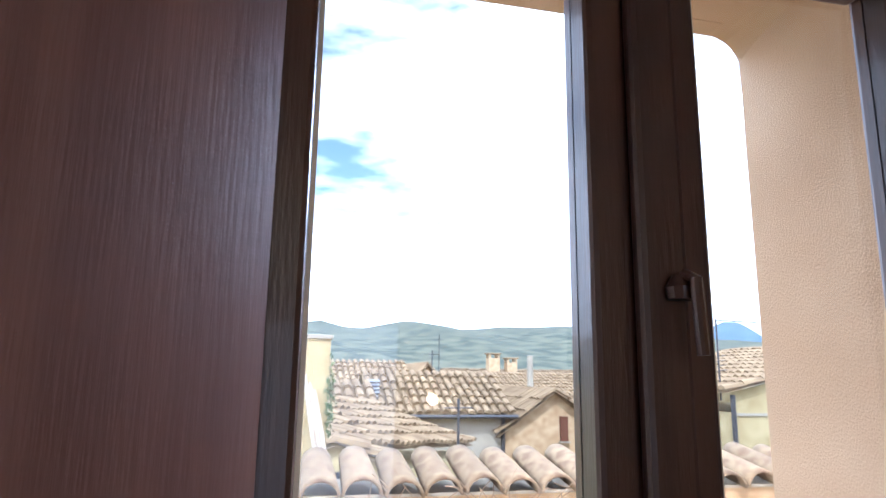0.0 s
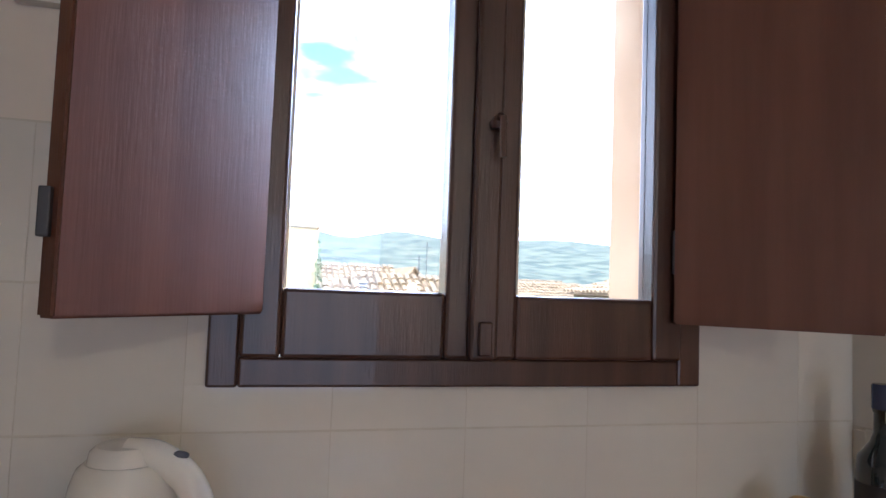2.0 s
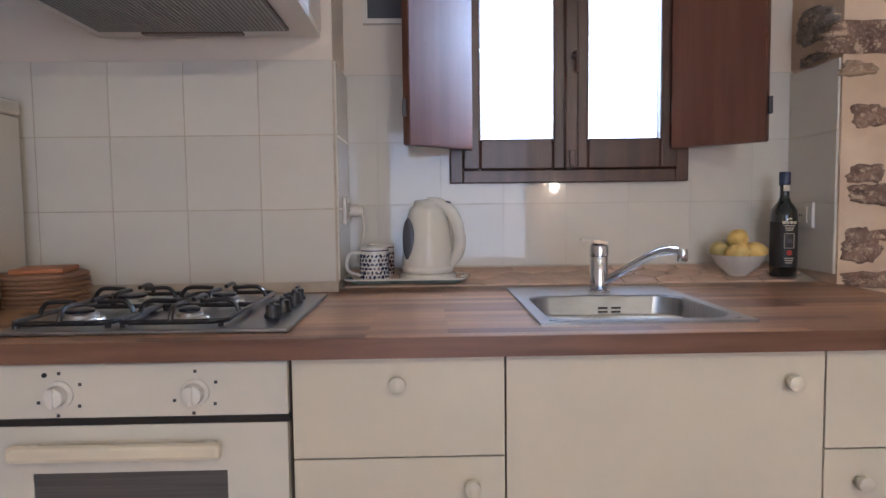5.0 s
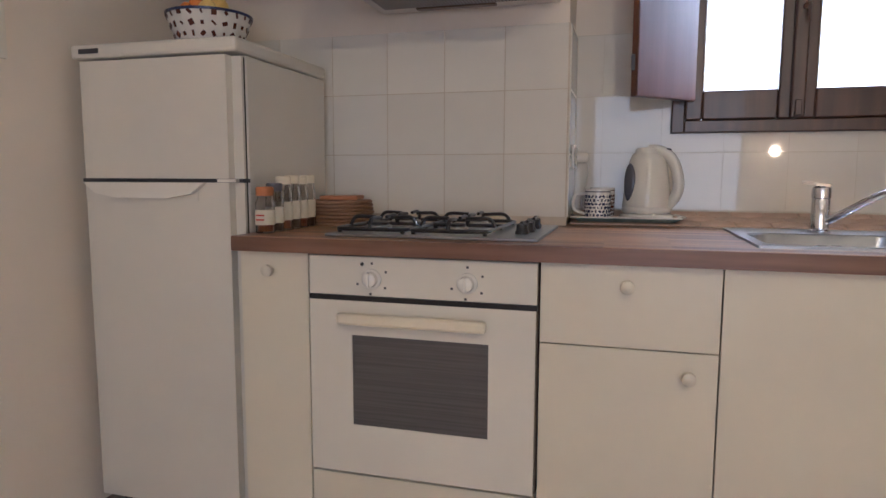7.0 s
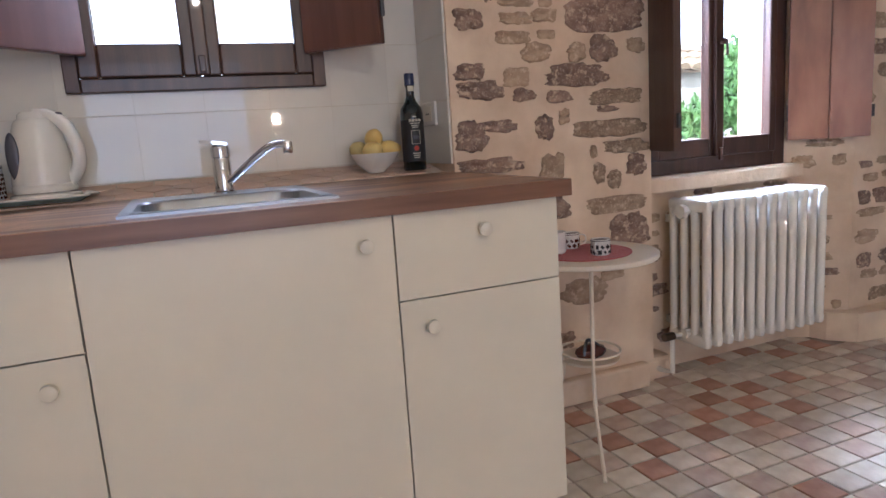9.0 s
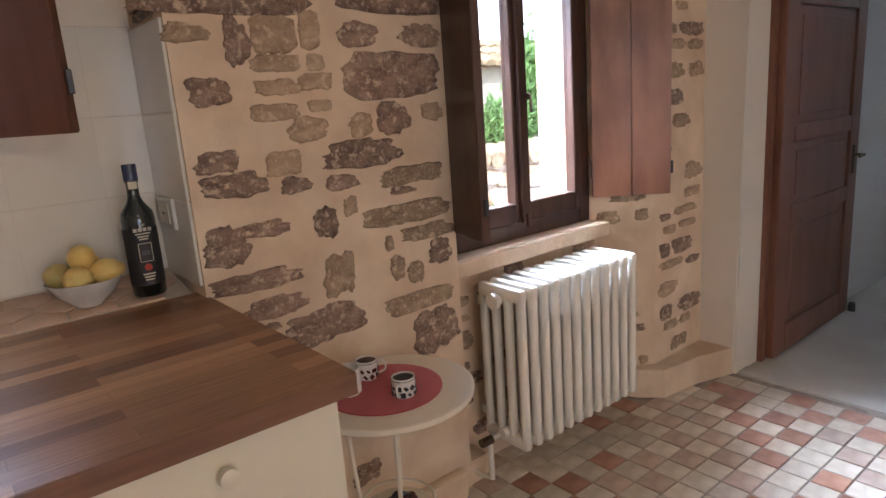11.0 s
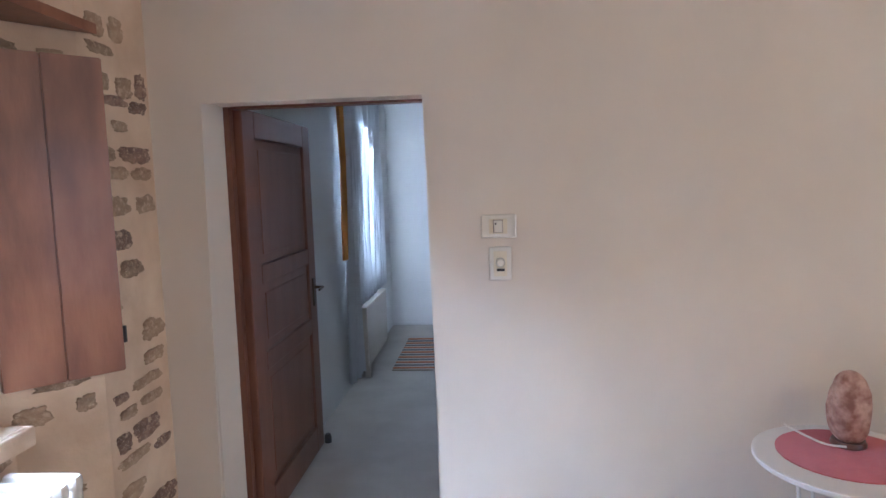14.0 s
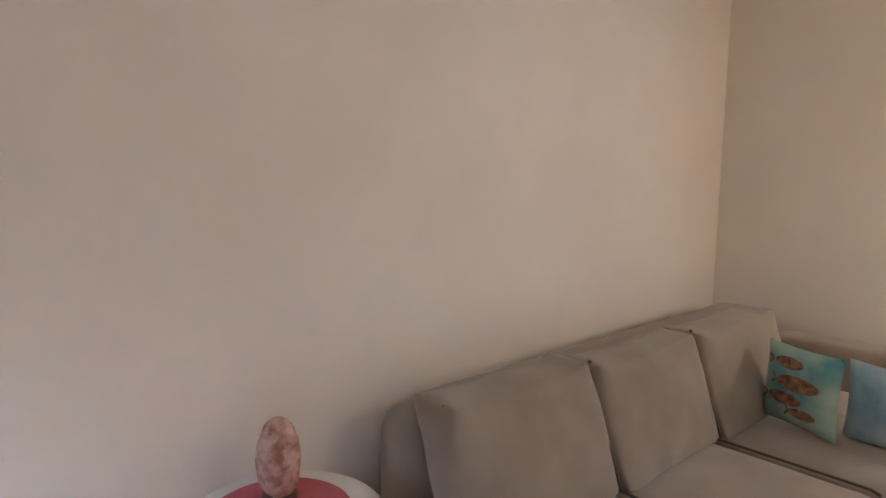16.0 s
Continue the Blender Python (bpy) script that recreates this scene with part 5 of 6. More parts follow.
for vtx in bm.verts:
    q = (vtx.co - Vector((SC[0], SC[1], SC[2] + 0.1)))
    k = 1 + 0.10 * noise.noise(q * 16) + 0.06 * noise.noise(q * 45)
    k *= 1.0 - 0.12 * max(0, q.z * 6)
    vtx.co.x, vtx.co.y = SC[0] + q.x * k, SC[1] + q.y * k
part("salt_rock", bm, M_SALT, salt)
part("cord", tube(curve_points([(3.42, -1.62, 0.612), (3.44, -1.57, 0.613), (3.46, -1.52, 0.632), (3.49, -1.47, 0.655)], 14), 0.0035, 8), M_WPLASTIC, salt, smooth=True)

sofa = thing("corner_sofa", (3.2, -3.4, 0), "taupe fabric corner sofa with loose back cushions against the walls", "sofa")
part("sofa_base", cushion(2.48, 3.60, -4.55, -2.02, 0.06, 0.27, 0.03, 8, 0.0), M_SOFA, sofa, smooth=True)
part("back_frame", cushion(3.34, 3.62, -4.55, -2.05, 0.10, 0.745, 0.11, 14, 0.005, 3), M_SOFA, sofa, smooth=True)
part("chaise_back", cushion(1.60, 3.36, -4.60, -4.36, 0.10, 0.62, 0.05, 8, 0.005, 4), M_SOFA, sofa, smooth=True)
part("chaise_base", cushion(1.60, 2.48, -4.36, -3.30, 0.06, 0.27, 0.03, 8, 0.0, 5), M_SOFA, sofa, smooth=True)
part("armrest", cushion(2.62, 3.62, -2.11, -1.985, 0.06, 0.42, 0.055, 12, 0.006, 6), M_SOFA, sofa, smooth=True)
for i, (a, b) in enumerate(((-2.65, -2.06), (-3.29, -2.66))):
    sc = part("seat_cushion", cushion(2.46, 3.20, a, b, 0.27, 0.43, 0.035, 10, 0.012, i), M_SOFA, sofa, smooth=True)
for y_ in (-2.655, -3.296):
    part("seat_seam", tube([(2.470, y_, 0.425), (2.50, y_, 0.436), (2.8, y_, 0.436), (3.10, y_, 0.436)], 0.005, 6), M_SEAM, sofa)
part("seat_cushion", cushion(1.62, 3.20, -4.34, -3.30, 0.27, 0.43, 0.035, 10, 0.012, 7), M_SOFA, sofa, smooth=True)
for i, (a, b, zt, xo) in enumerate(((-2.655, -2.022, 0.826, 0.0), (-3.315, -2.675, 0.815, -0.02), (-4.04, -3.335, 0.812, -0.04))):
    bm = cushion(3.03 + xo, 3.22 + xo, a, b, 0.43, zt, 0.022, 18, 0.032, 11 + i * 3)
    for vtx in bm.verts:
        t_ = (vtx.co.z - 0.43) / 0.44
        vtx.co.x += 0.16 * t_
        e_ = abs((vtx.co.y - (a + b) / 2) / ((b - a) / 2))
        vtx.co.z += 0.034 * t_ * e_ ** 4 - 0.006 - 0.012 * t_ * (1 - e_ * e_)
    bc = part("back_cushion", bm, M_SOFA, sofa, smooth=True)
    part("piping", tube([(3.036 + xo + 0.16 * t_, a + 0.006, 0.44 + (zt - 0.43) * t_) for t_ in (0.0, 0.25, 0.5, 0.75, 0.97)], 0.005, 6), M_SEAM, bc)
    part("piping", tube([(3.070 + xo + 0.16 * t_, b - 0.008, 0.45 + 0.40 * t_) for t_ in (0.0, 0.25, 0.5, 0.75, 0.97)], 0.005, 6), M_SEAM, bc)


def throw_pillow(name, c, w, h, rz, material, label, fish=False):
    p = thing(name, c, label, "pillow")
    bm = bmesh.new()
    bmesh.ops.create_grid(bm, x_segments=14, y_segments=14, size=0.5)
    top_ = [v.co.copy() for v in bm.verts]
    bm.free()
    bm = bmesh.new()
    for sgn in (1, -1):
        bmesh.ops.create_grid(bm, x_segments=14, y_segments=14, size=0.5)
    n_ = len(bm.verts) // 2
    for i, v_ in enumerate(bm.verts):
        sgn = 1 if i < n_ else -1
        x, y = v_.co.x * 2, v_.co.y * 2
        puff = 0.055 * ((1 - x * x) * (1 - y * y)) ** 0.4 if abs(x) < 0.999 and abs(y) < 0.999 else 0
        pin = 1 - 0.05 * (1 - abs(y)) if abs(x) > 0.99 else 1
        v_.co = Vector((x * w / 2 * (1 - 0.06 * (1 - y * y)), sgn * puff, y * h / 2 * (1 - 0.06 * (1 - x * x))))
    bmesh.ops.remove_doubles(bm, verts=bm.verts, dist=0.0008)
    m_ = Matrix.Translation(c) @ Euler((radians(3), 0, radians(rz))).to_matrix().to_4x4()
    bmesh.ops.transform(bm, matrix=m_, verts=bm.verts)
    part("pillow_cover", bm, material, p, smooth=True)
    if fish:
        for k, (fx, fz, fl) in enumerate(((0.03, 0.100, 0.14), (-0.02, 0.025, 0.19), (0.03, -0.045, 0.16), (-0.05, -0.090, 0.12))):
            fb = bmesh.new()
            bmesh.ops.create_uvsphere(fb, u_segments=16, v_segments=8, radius=1.0)
            for v_ in fb.verts:
                qx, qz = fx + v_.co.x * fl / 2, fz + v_.co.z * fl * 0.17
                v_.co = Vector((qx, 0.055 * max(0, (1 - (2 * qx / w) ** 2) * (1 - (2 * qz / h) ** 2)) ** 0.4 + (0.004 if v_.co.y > 0 else 0.001), qz))
            tube([(fx + fl / 2, 0.050, fz), (fx + fl * 0.62, 0.047, fz + 0.018)], 0.004, 6, fb)
            tube([(fx + fl / 2, 0.050, fz), (fx + fl * 0.62, 0.047, fz - 0.018)], 0.004, 6, fb)
            bmesh.ops.transform(fb, matrix=m_, verts=fb.verts)
            part("printed_fish", fb, M_FISH, p)
    return p


throw_pillow("throw_pillow", (2.85, -3.63, 0.612), 0.345, 0.335, -20, M_TEAL, "square teal pillow printed with brown fish on the sofa seat", True)
throw_pillow("throw_pillow", (2.53, -3.70, 0.585), 0.38, 0.33, -8, M_BLUEC, "square pale blue watercolour pillow on the sofa seat")

# unseen lamp of the living room, added to go with the warm fill light
cl = thing("ceiling_lamp", (0.9, -2.3, 2.2), "unseen plain ceiling lamp added for the warm room light", "ceiling lamp")
part("rose", lathe([(0.05, 0), (0.05, 0.03)], (0.9, -2.3, 2.47), 20), M_WPLASTIC, cl)
part("cable", tube([(0.9, -2.3, 2.47), (0.9, -2.3, 2.29)], 0.004, 8), M_WPLASTIC, cl)
part("socket", lathe([(0.02, 0), (0.02, 0.06)], (0.9, -2.3, 2.23), 16), M_WPLASTIC, cl)

# ---- outside: ground, hills, roofs ----
part("ground", boxes((-4000, 4000, 1.3, 4200, -9.0, -8.0)), M_GROUND, None, kind="structure")


def ridge(name, y, x0, x1, base, height, peaks, material, depth, seed, step=90):
    bm = bmesh.new()
    rows = []
    n = int((x1 - x0) / step)
    for k in range(9):
        f = k / 8
        row = []
        for i in range(n + 1):
            x = x0 + (x1 - x0) * i / n
            h = height + height * 0.16 * noise.noise(Vector((x * 0.0016, seed, 0))) + height * 0.05 * noise.noise(Vector((x * 0.007, seed, 3)))
            for px_, ph, pw in peaks:
                h += ph * math.exp(-((x - px_) / pw) ** 2)
            z = base + (h - base) * (math.sin(f * math.pi / 2)) * (0.86 + 0.14 * f) + 3 * noise.noise(Vector((x * 0.004, k * 0.7, seed)))
            row.append(bm.verts.new((x, y - depth * (1 - f), z)))
        rows.append(row)
    for a, b in zip(rows, rows[1:]):
        for i in range(n):
            bm.faces.new((a[i], a[i + 1], b[i + 1], b[i]))
    return part(name, bm, material, None, kind="structure", smooth=True)


ridge("backdrop_hills", 3000, -2600, 4200, -20, 205, ((120, 35, 110), (487, 48, 130), (1040, 20, 300), (1290, 34, 160)), M_HILL, 1900, 2.0)
ridge("backdrop_mountain", 3900, -2600, 6000, 0, 245, ((2992, 135, 190), (2600, 40, 500)), M_HILL_HAZE, 500, 5.0)


def tiled_slope(bm, a, b, c, d, pitch, r, jitter=0.0):
    """Rows of barrel tiles on the slope a (left eave), b (right eave), c (right ridge), d (left ridge)."""
    a, b, c, d = (Vector(p) for p in (a, b, c, d))
    n = max(2, int((b - a).length / pitch))
    m = max(2, int((d - a).length / (pitch * 1.9)))
    nrm = (b - a).cross(d - a).normalized()
    if nrm.z < 0:
        nrm = -nrm
    for i in range(n):
        u = (i + 0.5) / n
        lo, hi = a.lerp(b, u), d.lerp(c, u)
        wide = (b - a).normalized()
        for j in range(m):
            p, q = lo.lerp(hi, j / m), lo.lerp(hi, (j + 1.12) / m)
            off = nrm * (0.02 + jitter * random.random())
            ring = []
            for e, rr2 in ((p, r), (q, r * 0.85)):
                ring.append([bm.verts.new(e + off * (1.6 if e is p else 0.6) + wide * math.cos(t) * rr2 + nrm * math.sin(t) * rr2 * 0.9) for t in (math.pi * k / 4 for k in range(5))])
            for k in range(4):
                bm.faces.new((ring[0][k], ring[0][k + 1], ring[1][k + 1], ring[1][k]))
            bm.faces.new(ring[0])
    v = [bm.verts.new(p - nrm * 0.02) for p in (a, b, c, d)]
    bm.faces.new(v)
    return bm


def house(name, x0, x1, y0, y1, eave, peak, label, wall_m, base=-8.0, along="x", pitch=0.2, over=0.25):
    h = thing(name, ((x0 + x1) / 2, (y0 + y1) / 2, base), label, "house")
    if along == "x":
        ym = (y0 + y1) / 2
        part("wall", boxes((x0, x1, y0, y1, base, eave)), wall_m, h)
        bm = bmesh.new()
        for x in (x0, x1 - 0.02):
            t = [bm.verts.new(p) for p in ((x, y0, eave), (x, y1, eave), (x, ym, peak))]
            t2 = [bm.verts.new((p.co.x + 0.02, p.co.y, p.co.z)) for p in t]
            bm.faces.new(t), bm.faces.new(t2)
        part("gable", bm, wall_m, h)
        s = tiled_slope(bmesh.new(), (x0 - over, y0 - over, eave - over * (peak - eave) / (ym - y0)), (x1 + over, y0 - over, eave - over * (peak - eave) / (ym - y0)), (x1 + over, ym, peak), (x0 - over, ym, peak), pitch, pitch * 0.42, 0.045)
        tagged(part("roof", s, M_ROOFT, h), kind="")
        bm = bmesh.new()
        v = [bm.verts.new(p) for p in ((x0 - over, ym, peak), (x1 + over, ym, peak), (x1 + over, y1 + over, eave), (x0 - over, y1 + over, eave))]
        bm.faces.new(v)
        part("roof_back", bm, M_ROOFT, h)
        part("gutter", tube([(x0 - over, y0 - over - 0.05, eave - over * (peak - eave) / (ym - y0) - 0.03), (x1 + over, y0 - over - 0.05, eave - over * (peak - eave) / (ym - y0) - 0.03)], 0.05, 8), M_DARKM, h)
    else:
        xm = (x0 + x1) / 2
        part("wall", boxes((x0, x1, y0, y1, base, eave)), wall_m, h)
        bm = bmesh.new()
        t = [bm.verts.new(p) for p in ((x0, y0, eave), (x1, y0, eave), (xm, y0, peak))]
        t2 = [bm.verts.new((p.co.x, p.co.y + 0.2, p.co.z)) for p in t]
        bm.faces.new(t), bm.faces.new(t2)
        part("gable", bm, wall_m, h)
        for sgn, xe in ((-1, x0 - over), (1, x1 + over)):
            ze = eave - over * (peak - eave) / (xm - x0)
            a, b = ((xe, y0 - over, ze), (xe, y1, ze)) if sgn > 0 else ((xe, y1, ze), (xe, y0 - over, ze))
            c, d = ((xm, y1, peak), (xm, y0 - over, peak)) if sgn > 0 else ((xm, y0 - over, peak), (xm, y1, peak))
            part("roof_slope", tiled_slope(bmesh.new(), a, b, c, d, pitch, pitch * 0.42, 0.045), M_ROOFT, h)
    return h


def shed_roof(name, x0, x1, y0, y1, z0, z1, label, base=-8.0, pitch=0.23, m=None):
    h = thing(name, ((x0 + x1) / 2, (y0 + y1) / 2, base), label, "house")
    part("wall", boxes((x0, x1, y0, y1, base, z0 - 0.08)), m or M_FACADE_S, h)
    part("roof", tiled_slope(bmesh.new(), (x0 - 0.1, y0 - 0.15, z0), (x1 + 0.1, y0 - 0.15, z0), (x1 + 0.1, y1, z1), (x0 - 0.1, y1, z1), pitch, pitch * 0.42, 0.03), M_ROOFT, h)
    return h


def chimney(name, x, y, z0, z1, w, label, caps=True):
    c = thing(name, (x, y, z0), label, "chimney")
    part("shaft", boxes((x - w, x + w, y - w, y + w, z0, z1), bevel=0.02), M_FACADE_S, c)
    part("cap_slab", boxes((x - w * 1.25, x + w * 1.25, y - w * 1.25, y + w * 1.25, z1 + w * 0.7, z1 + w * 0.95), bevel=0.02), M_ROOFT, c)
    for sx in (-1, 1):
        for sy in (-1, 1):
            part("cap_post", boxes((x + sx * w * 0.8 - 0.06, x + sx * w * 0.8 + 0.06, y + sy * w * 0.8 - 0.06, y + sy * w * 0.8 + 0.06, z1, z1 + w * 0.7)), M_FACADE_S, c)
    return c


house("town_house", -2.76, 4.19, 21, 25, 1.31, 2.04, "long house with a sun-bleached terracotta roof beyond the lane", M_FACADE, along="x")
house("town_house", 4.19, 5.44, 21, 25, 1.14, 1.94, "low gable end beneath an orange-tiled roof", M_FACADE_S, along="y")
house("town_house", 2.64, 5.74, 16, 20, 0.77, 1.64, "grey-rendered house with a ridge roof of old barrel tiles", M_FACADE, along="x")
g = house("stone_house", 5.75, 8.29, 16, 22, 0.34, 1.24, "ochre stone gable house with a small brown-shuttered window", M_FACADE_S, along="y")
part("drainpipe", tube([(5.68, 15.92, 0.75), (5.68, 15.92, -6)], 0.05, 8), M_DARKM, g)
gw = part("window", boxes((7.20, 7.40, 15.93, 16.0, 0.02, 0.62)), M_SHUTTER, g)
part("window_sill", boxes((7.16, 7.44, 15.90, 16.0, -0.02, 0.02)), M_FACADE, gw)
lo_b = thing("low_outbuilding", (2.0, 11.5, -8), "low outbuilding with a wide lichened tile roof falling to the lane", "house")
part("wall", prism([(1.0, 8.9), (4.2, 13.4), (2.1, 13.9), (-1.1, 9.5)], -8, 0.1), M_FACADE_Y, lo_b)
part("roof", tiled_slope(bmesh.new(), (1.0, 8.8, 0.62), (4.23, 13.4, 0.22), (2.09, 14.0, 1.0), (-1.14, 9.4, 1.40), 0.2, 0.085, 0.035), M_ROOFT, lo_b)
gs = house("small_shed", 0.35, 1.62, 7.9, 8.6, 0.58, 0.80, "small yellow gable shed with a dark square window", M_FACADE_Y, along="y", over=0.1)
gw = part("window", boxes((1.02, 1.24, 7.87, 7.9, 0.28, 0.50)), M_DARKM, gs)
part("window_sill", boxes((0.98, 1.28, 7.85, 7.9, 0.24, 0.28)), M_FACADE, gw)
shed_roof("low_outbuilding", -1.34, 2.26, 14, 15.5, 0.88, 1.38, "narrow lean-to roof of pale barrel tiles")
house("town_house", 6.33, 16.33, 29, 36, 0.45, 1.8, "broad house with a mottled tile roof", M_FACADE, along="x")
house("town_house", 15.29, 22.29, 25, 33, -0.62, 1.28, "house with a grey-brown tile roof and a skylight", M_FACADE, along="x")
part("skylight", turned(boxes((15.9, 16.6, 25.9, 26.6, 0.12, 0.18)), (16.2, 26.3, 0.15), rx=25), M_CERAMIC, None, "small pale skylight set in the tile roof")["category"] = "skylight"
house("town_house", 10.97, 20.47, 41, 47, 1.39, 2.14, "distant house with tiled roof and two chimneys", M_FACADE_S, along="x")
chimney("chimney", 13.32, 40.5, 1, 2.8, 0.36, "tall rendered chimney with a tile-topped cap on the far roof")
chimney("chimney", 14.52, 40.5, 1, 2.55, 0.34, "second rendered chimney with a tile-topped cap on the far roof")
ch = thing("flue", (6.3, 19.5, 1.0), "slim pale metal flue beside the gable", "chimney")
part("pipe", tube([(7.78, 19.5, 0.6), (7.78, 19.5, 2.25)], 0.09, 10), M_FACADE, ch)
part("collar", boxes((7.61, 7.95, 19.35, 19.65, 0.6, 1.15), bevel=0.02), M_FACADE, ch)
vt = thing("roof_vent", (2.6, 17.5, 1.0), "cylindrical louvred metal roof vent", "roof vent")
for k in range(5):
    part("louvre", lathe([(0.16, 0), (0.20, 0.03), (0.16, 0.08)], (2.52, 16.6, 1.03 + 0.09 * k), 16), M_STEEL, vt)
part("stem", lathe([(0.12, 0), (0.12, 0.6)], (2.52, 16.6, 0.6), 16), M_DARKM, vt)
for px_, py_, pz_, hh in ((4.95, 20.8, 1.1, 1.3), (7.2, 29.5, 0.9, 2.6), (3.24, 11.0, -0.3, 1.5)):
    an = thing("aerial_mast", (px_, py_, pz_), "thin metal aerial mast above the roofs", "aerial")
    part("mast", tube([(px_, py_, pz_), (px_, py_, pz_ + hh)], 0.022, 6), M_DARKM, an)
    part("crossbar", tube([(px_ - 0.25, py_, pz_ + hh * 0.9), (px_ + 0.25, py_, pz_ + hh * 0.9)], 0.012, 6), M_DARKM, an)
lamp_box = thing("wall_lantern", (3.12, 11.0, 0.2), "small pale yellow box fixed to the mast", "lantern")
part("housing", boxes((3.12, 3.36, 10.85, 11.05, 0.20, 0.40), bevel=0.02), M_FACADE_Y, lamp_box)

# yellow house to the east of the view, with its aerial
yh = thing("yellow_house", (11.0, 13.5, -8), "pale yellow rendered house with a tiled roof edge", "house")
part("wall", prism([(9.2, 12.0), (14.0, 12.0), (14.0, 18.0), (9.2, 18.0)], -8, 0.93), M_FACADE_Y, yh)
bm = bmesh.new()
for yy in (12.0, 18.0):
    bm.faces.new([bm.verts.new(p) for p in ((9.2, yy, 0.93), (14.0, yy, 0.93), (14.0, yy, 2.38), (9.2, yy, 1.33))])
part("gable", bm, M_FACADE_Y, yh)
part("roof", tiled_slope(bmesh.new(), (8.95, 18.2, 1.34), (8.95, 11.8, 1.34), (14.0, 11.8, 2.48), (14.0, 18.2, 2.48), 0.24, 0.1, 0.02), M_ROOFT, yh)
part("drainpipe", tube([(9.18, 11.93, 1.28), (9.18, 11.93, -6)], 0.05, 8), M_DARKM, yh)
part("string_course", boxes((9.25, 14.0, 11.97, 12.0, 0.86, 0.92)), M_FACADE, yh)
yw = part("shutter", boxes((10.17, 10.37, 11.95, 12.0, -0.12, 0.83)), M_SHUTTER, yh)
ya = thing("roof_aerial", (9.08, 12.5, 1.3), "metal television aerial on the yellow house", "aerial")
part("mast", tube([(9.33, 12.5, 1.15), (9.33, 12.5, 2.85)], 0.018, 6), M_DARKM, ya)
part("crossbar", tube([(9.33, 12.5, 2.83), (10.35, 12.5, 2.81)], 0.012, 6), M_DARKM, ya)
for k in range(4):
    part("element", tube([(9.1, 12.45, 1.72 + 0.1 * k), (9.55, 12.55, 1.79 + 0.1 * k)], 0.009, 6), M_DARKM, ya)
rail = thing("terrace_railing", (9.5, 10.5, -0.5), "thin iron terrace railing below the yellow house", "railing")
for k in range(16):
    part("baluster", tube([(7.6 + 0.14 * k, 10.5, -0.5), (7.6 + 0.14 * k, 10.5, 0.0)], 0.012, 6), M_DARKM, rail)
part("top_rail", tube([(7.5, 10.5, 0.0), (9.9, 10.5, 0.0)], 0.018, 6), M_DARKM, rail)
part("terrace", boxes((7.2, 10.4, 9.8, 12.0, -8, -0.5)), M_FACADE, None, kind="structure")

# tall wall with leaning planks
tw = thing("boundary_wall", (0.3, 5.1, -8), "tall pale yellow garden wall with leaning planks", "wall")
part("wall", boxes((-0.9, 0.72, 5.0, 5.4, -8, 1.79)), M_FACADE_Y, tw)
part("coping", boxes((-0.92, 0.735, 4.98, 5.42, 1.79, 1.82), bevel=0.006), M_FACADE, tw)
for k in range(3):
    pl = part("plank", tube([(0.70 + 0.04 * k, 4.90, 0.72), (0.55 + 0.035 * k, 4.98, 1.54 - 0.05 * k)], 0.016, 6), M_PLANK, None, "bleached wooden plank leaning on the yellow garden wall")
    tagged(pl, category="plank", group="planks on the garden wall")
part("plank_ledge", boxes((0.3, 1.0, 4.8, 5.0, -8, 0.72)), M_FACADE, tw)


def leafy(name, c, size, n, leaf, label, trunk=None, cat="shrub", seed=1, material=None):
    rng = random.Random(seed)
    t = thing(name, (c[0], c[1], trunk if trunk is not None else c[2] - size[2]), label, cat)
    bm = bmesh.new()
    for _ in range(n):
        d = Vector((rng.gauss(0, 1), rng.gauss(0, 1), rng.gauss(0, 1)))
        d = d.normalized() * (rng.random() ** 0.45)
        k = 0.7 + 0.5 * noise.noise(d * 2.2 + Vector((seed, 0, 0)))
        p = Vector(c) + Vector((d.x * size[0], d.y * size[1], d.z * size[2])) * k
        e = Euler((rng.uniform(0, 6), rng.uniform(0, 6), rng.uniform(0, 6))).to_matrix()
        s_ = leaf * rng.uniform(0.6, 1.3)
        bm.faces.new([bm.verts.new(p + e @ Vector(q) * s_) for q in ((-1, 0, 0), (0, -0.35, 0.1), (1, 0, 0), (0, 0.35, 0.1))])
    cr = part("crown", bm, material or M_LEAF, t)
    if trunk is not None:
        part("trunk", tube(curve_points([(c[0], c[1], trunk), (c[0] + 0.1, c[1], (trunk + c[2]) / 2), (c[0], c[1], c[2] + size[2] * 0.4)], 8), [0.12, 0.11, 0.10, 0.09, 0.08, 0.07, 0.05, 0.04, 0.03][:len(curve_points([(0, 0, 0), (0, 0, 1), (0, 0, 2)], 8))], 8), M_BARK, t)
        for k in range(5):
            a = k * 1.3
            part("limb", tube([(c[0], c[1], c[2] - size[2] * 0.3 + k * 0.1), (c[0] + size[0] * 0.6 * math.cos(a), c[1] + size[1] * 0.6 * math.sin(a), c[2] + size[2] * 0.2 * k / 4)], [0.05, 0.015], 6), M_BARK, t)
    return t


leafy("potted_shrub", (9.5, 11.0, 0.02), (0.22, 0.22, 0.28), 260, 0.05, "leafy potted shrub on the terrace", trunk=-0.5, seed=3)
leafy("ivy", (0.73, 4.97, 1.38), (0.05, 0.03, 0.4), 160, 0.02, "green ivy on the corner of the yellow wall", seed=4, cat="plant")

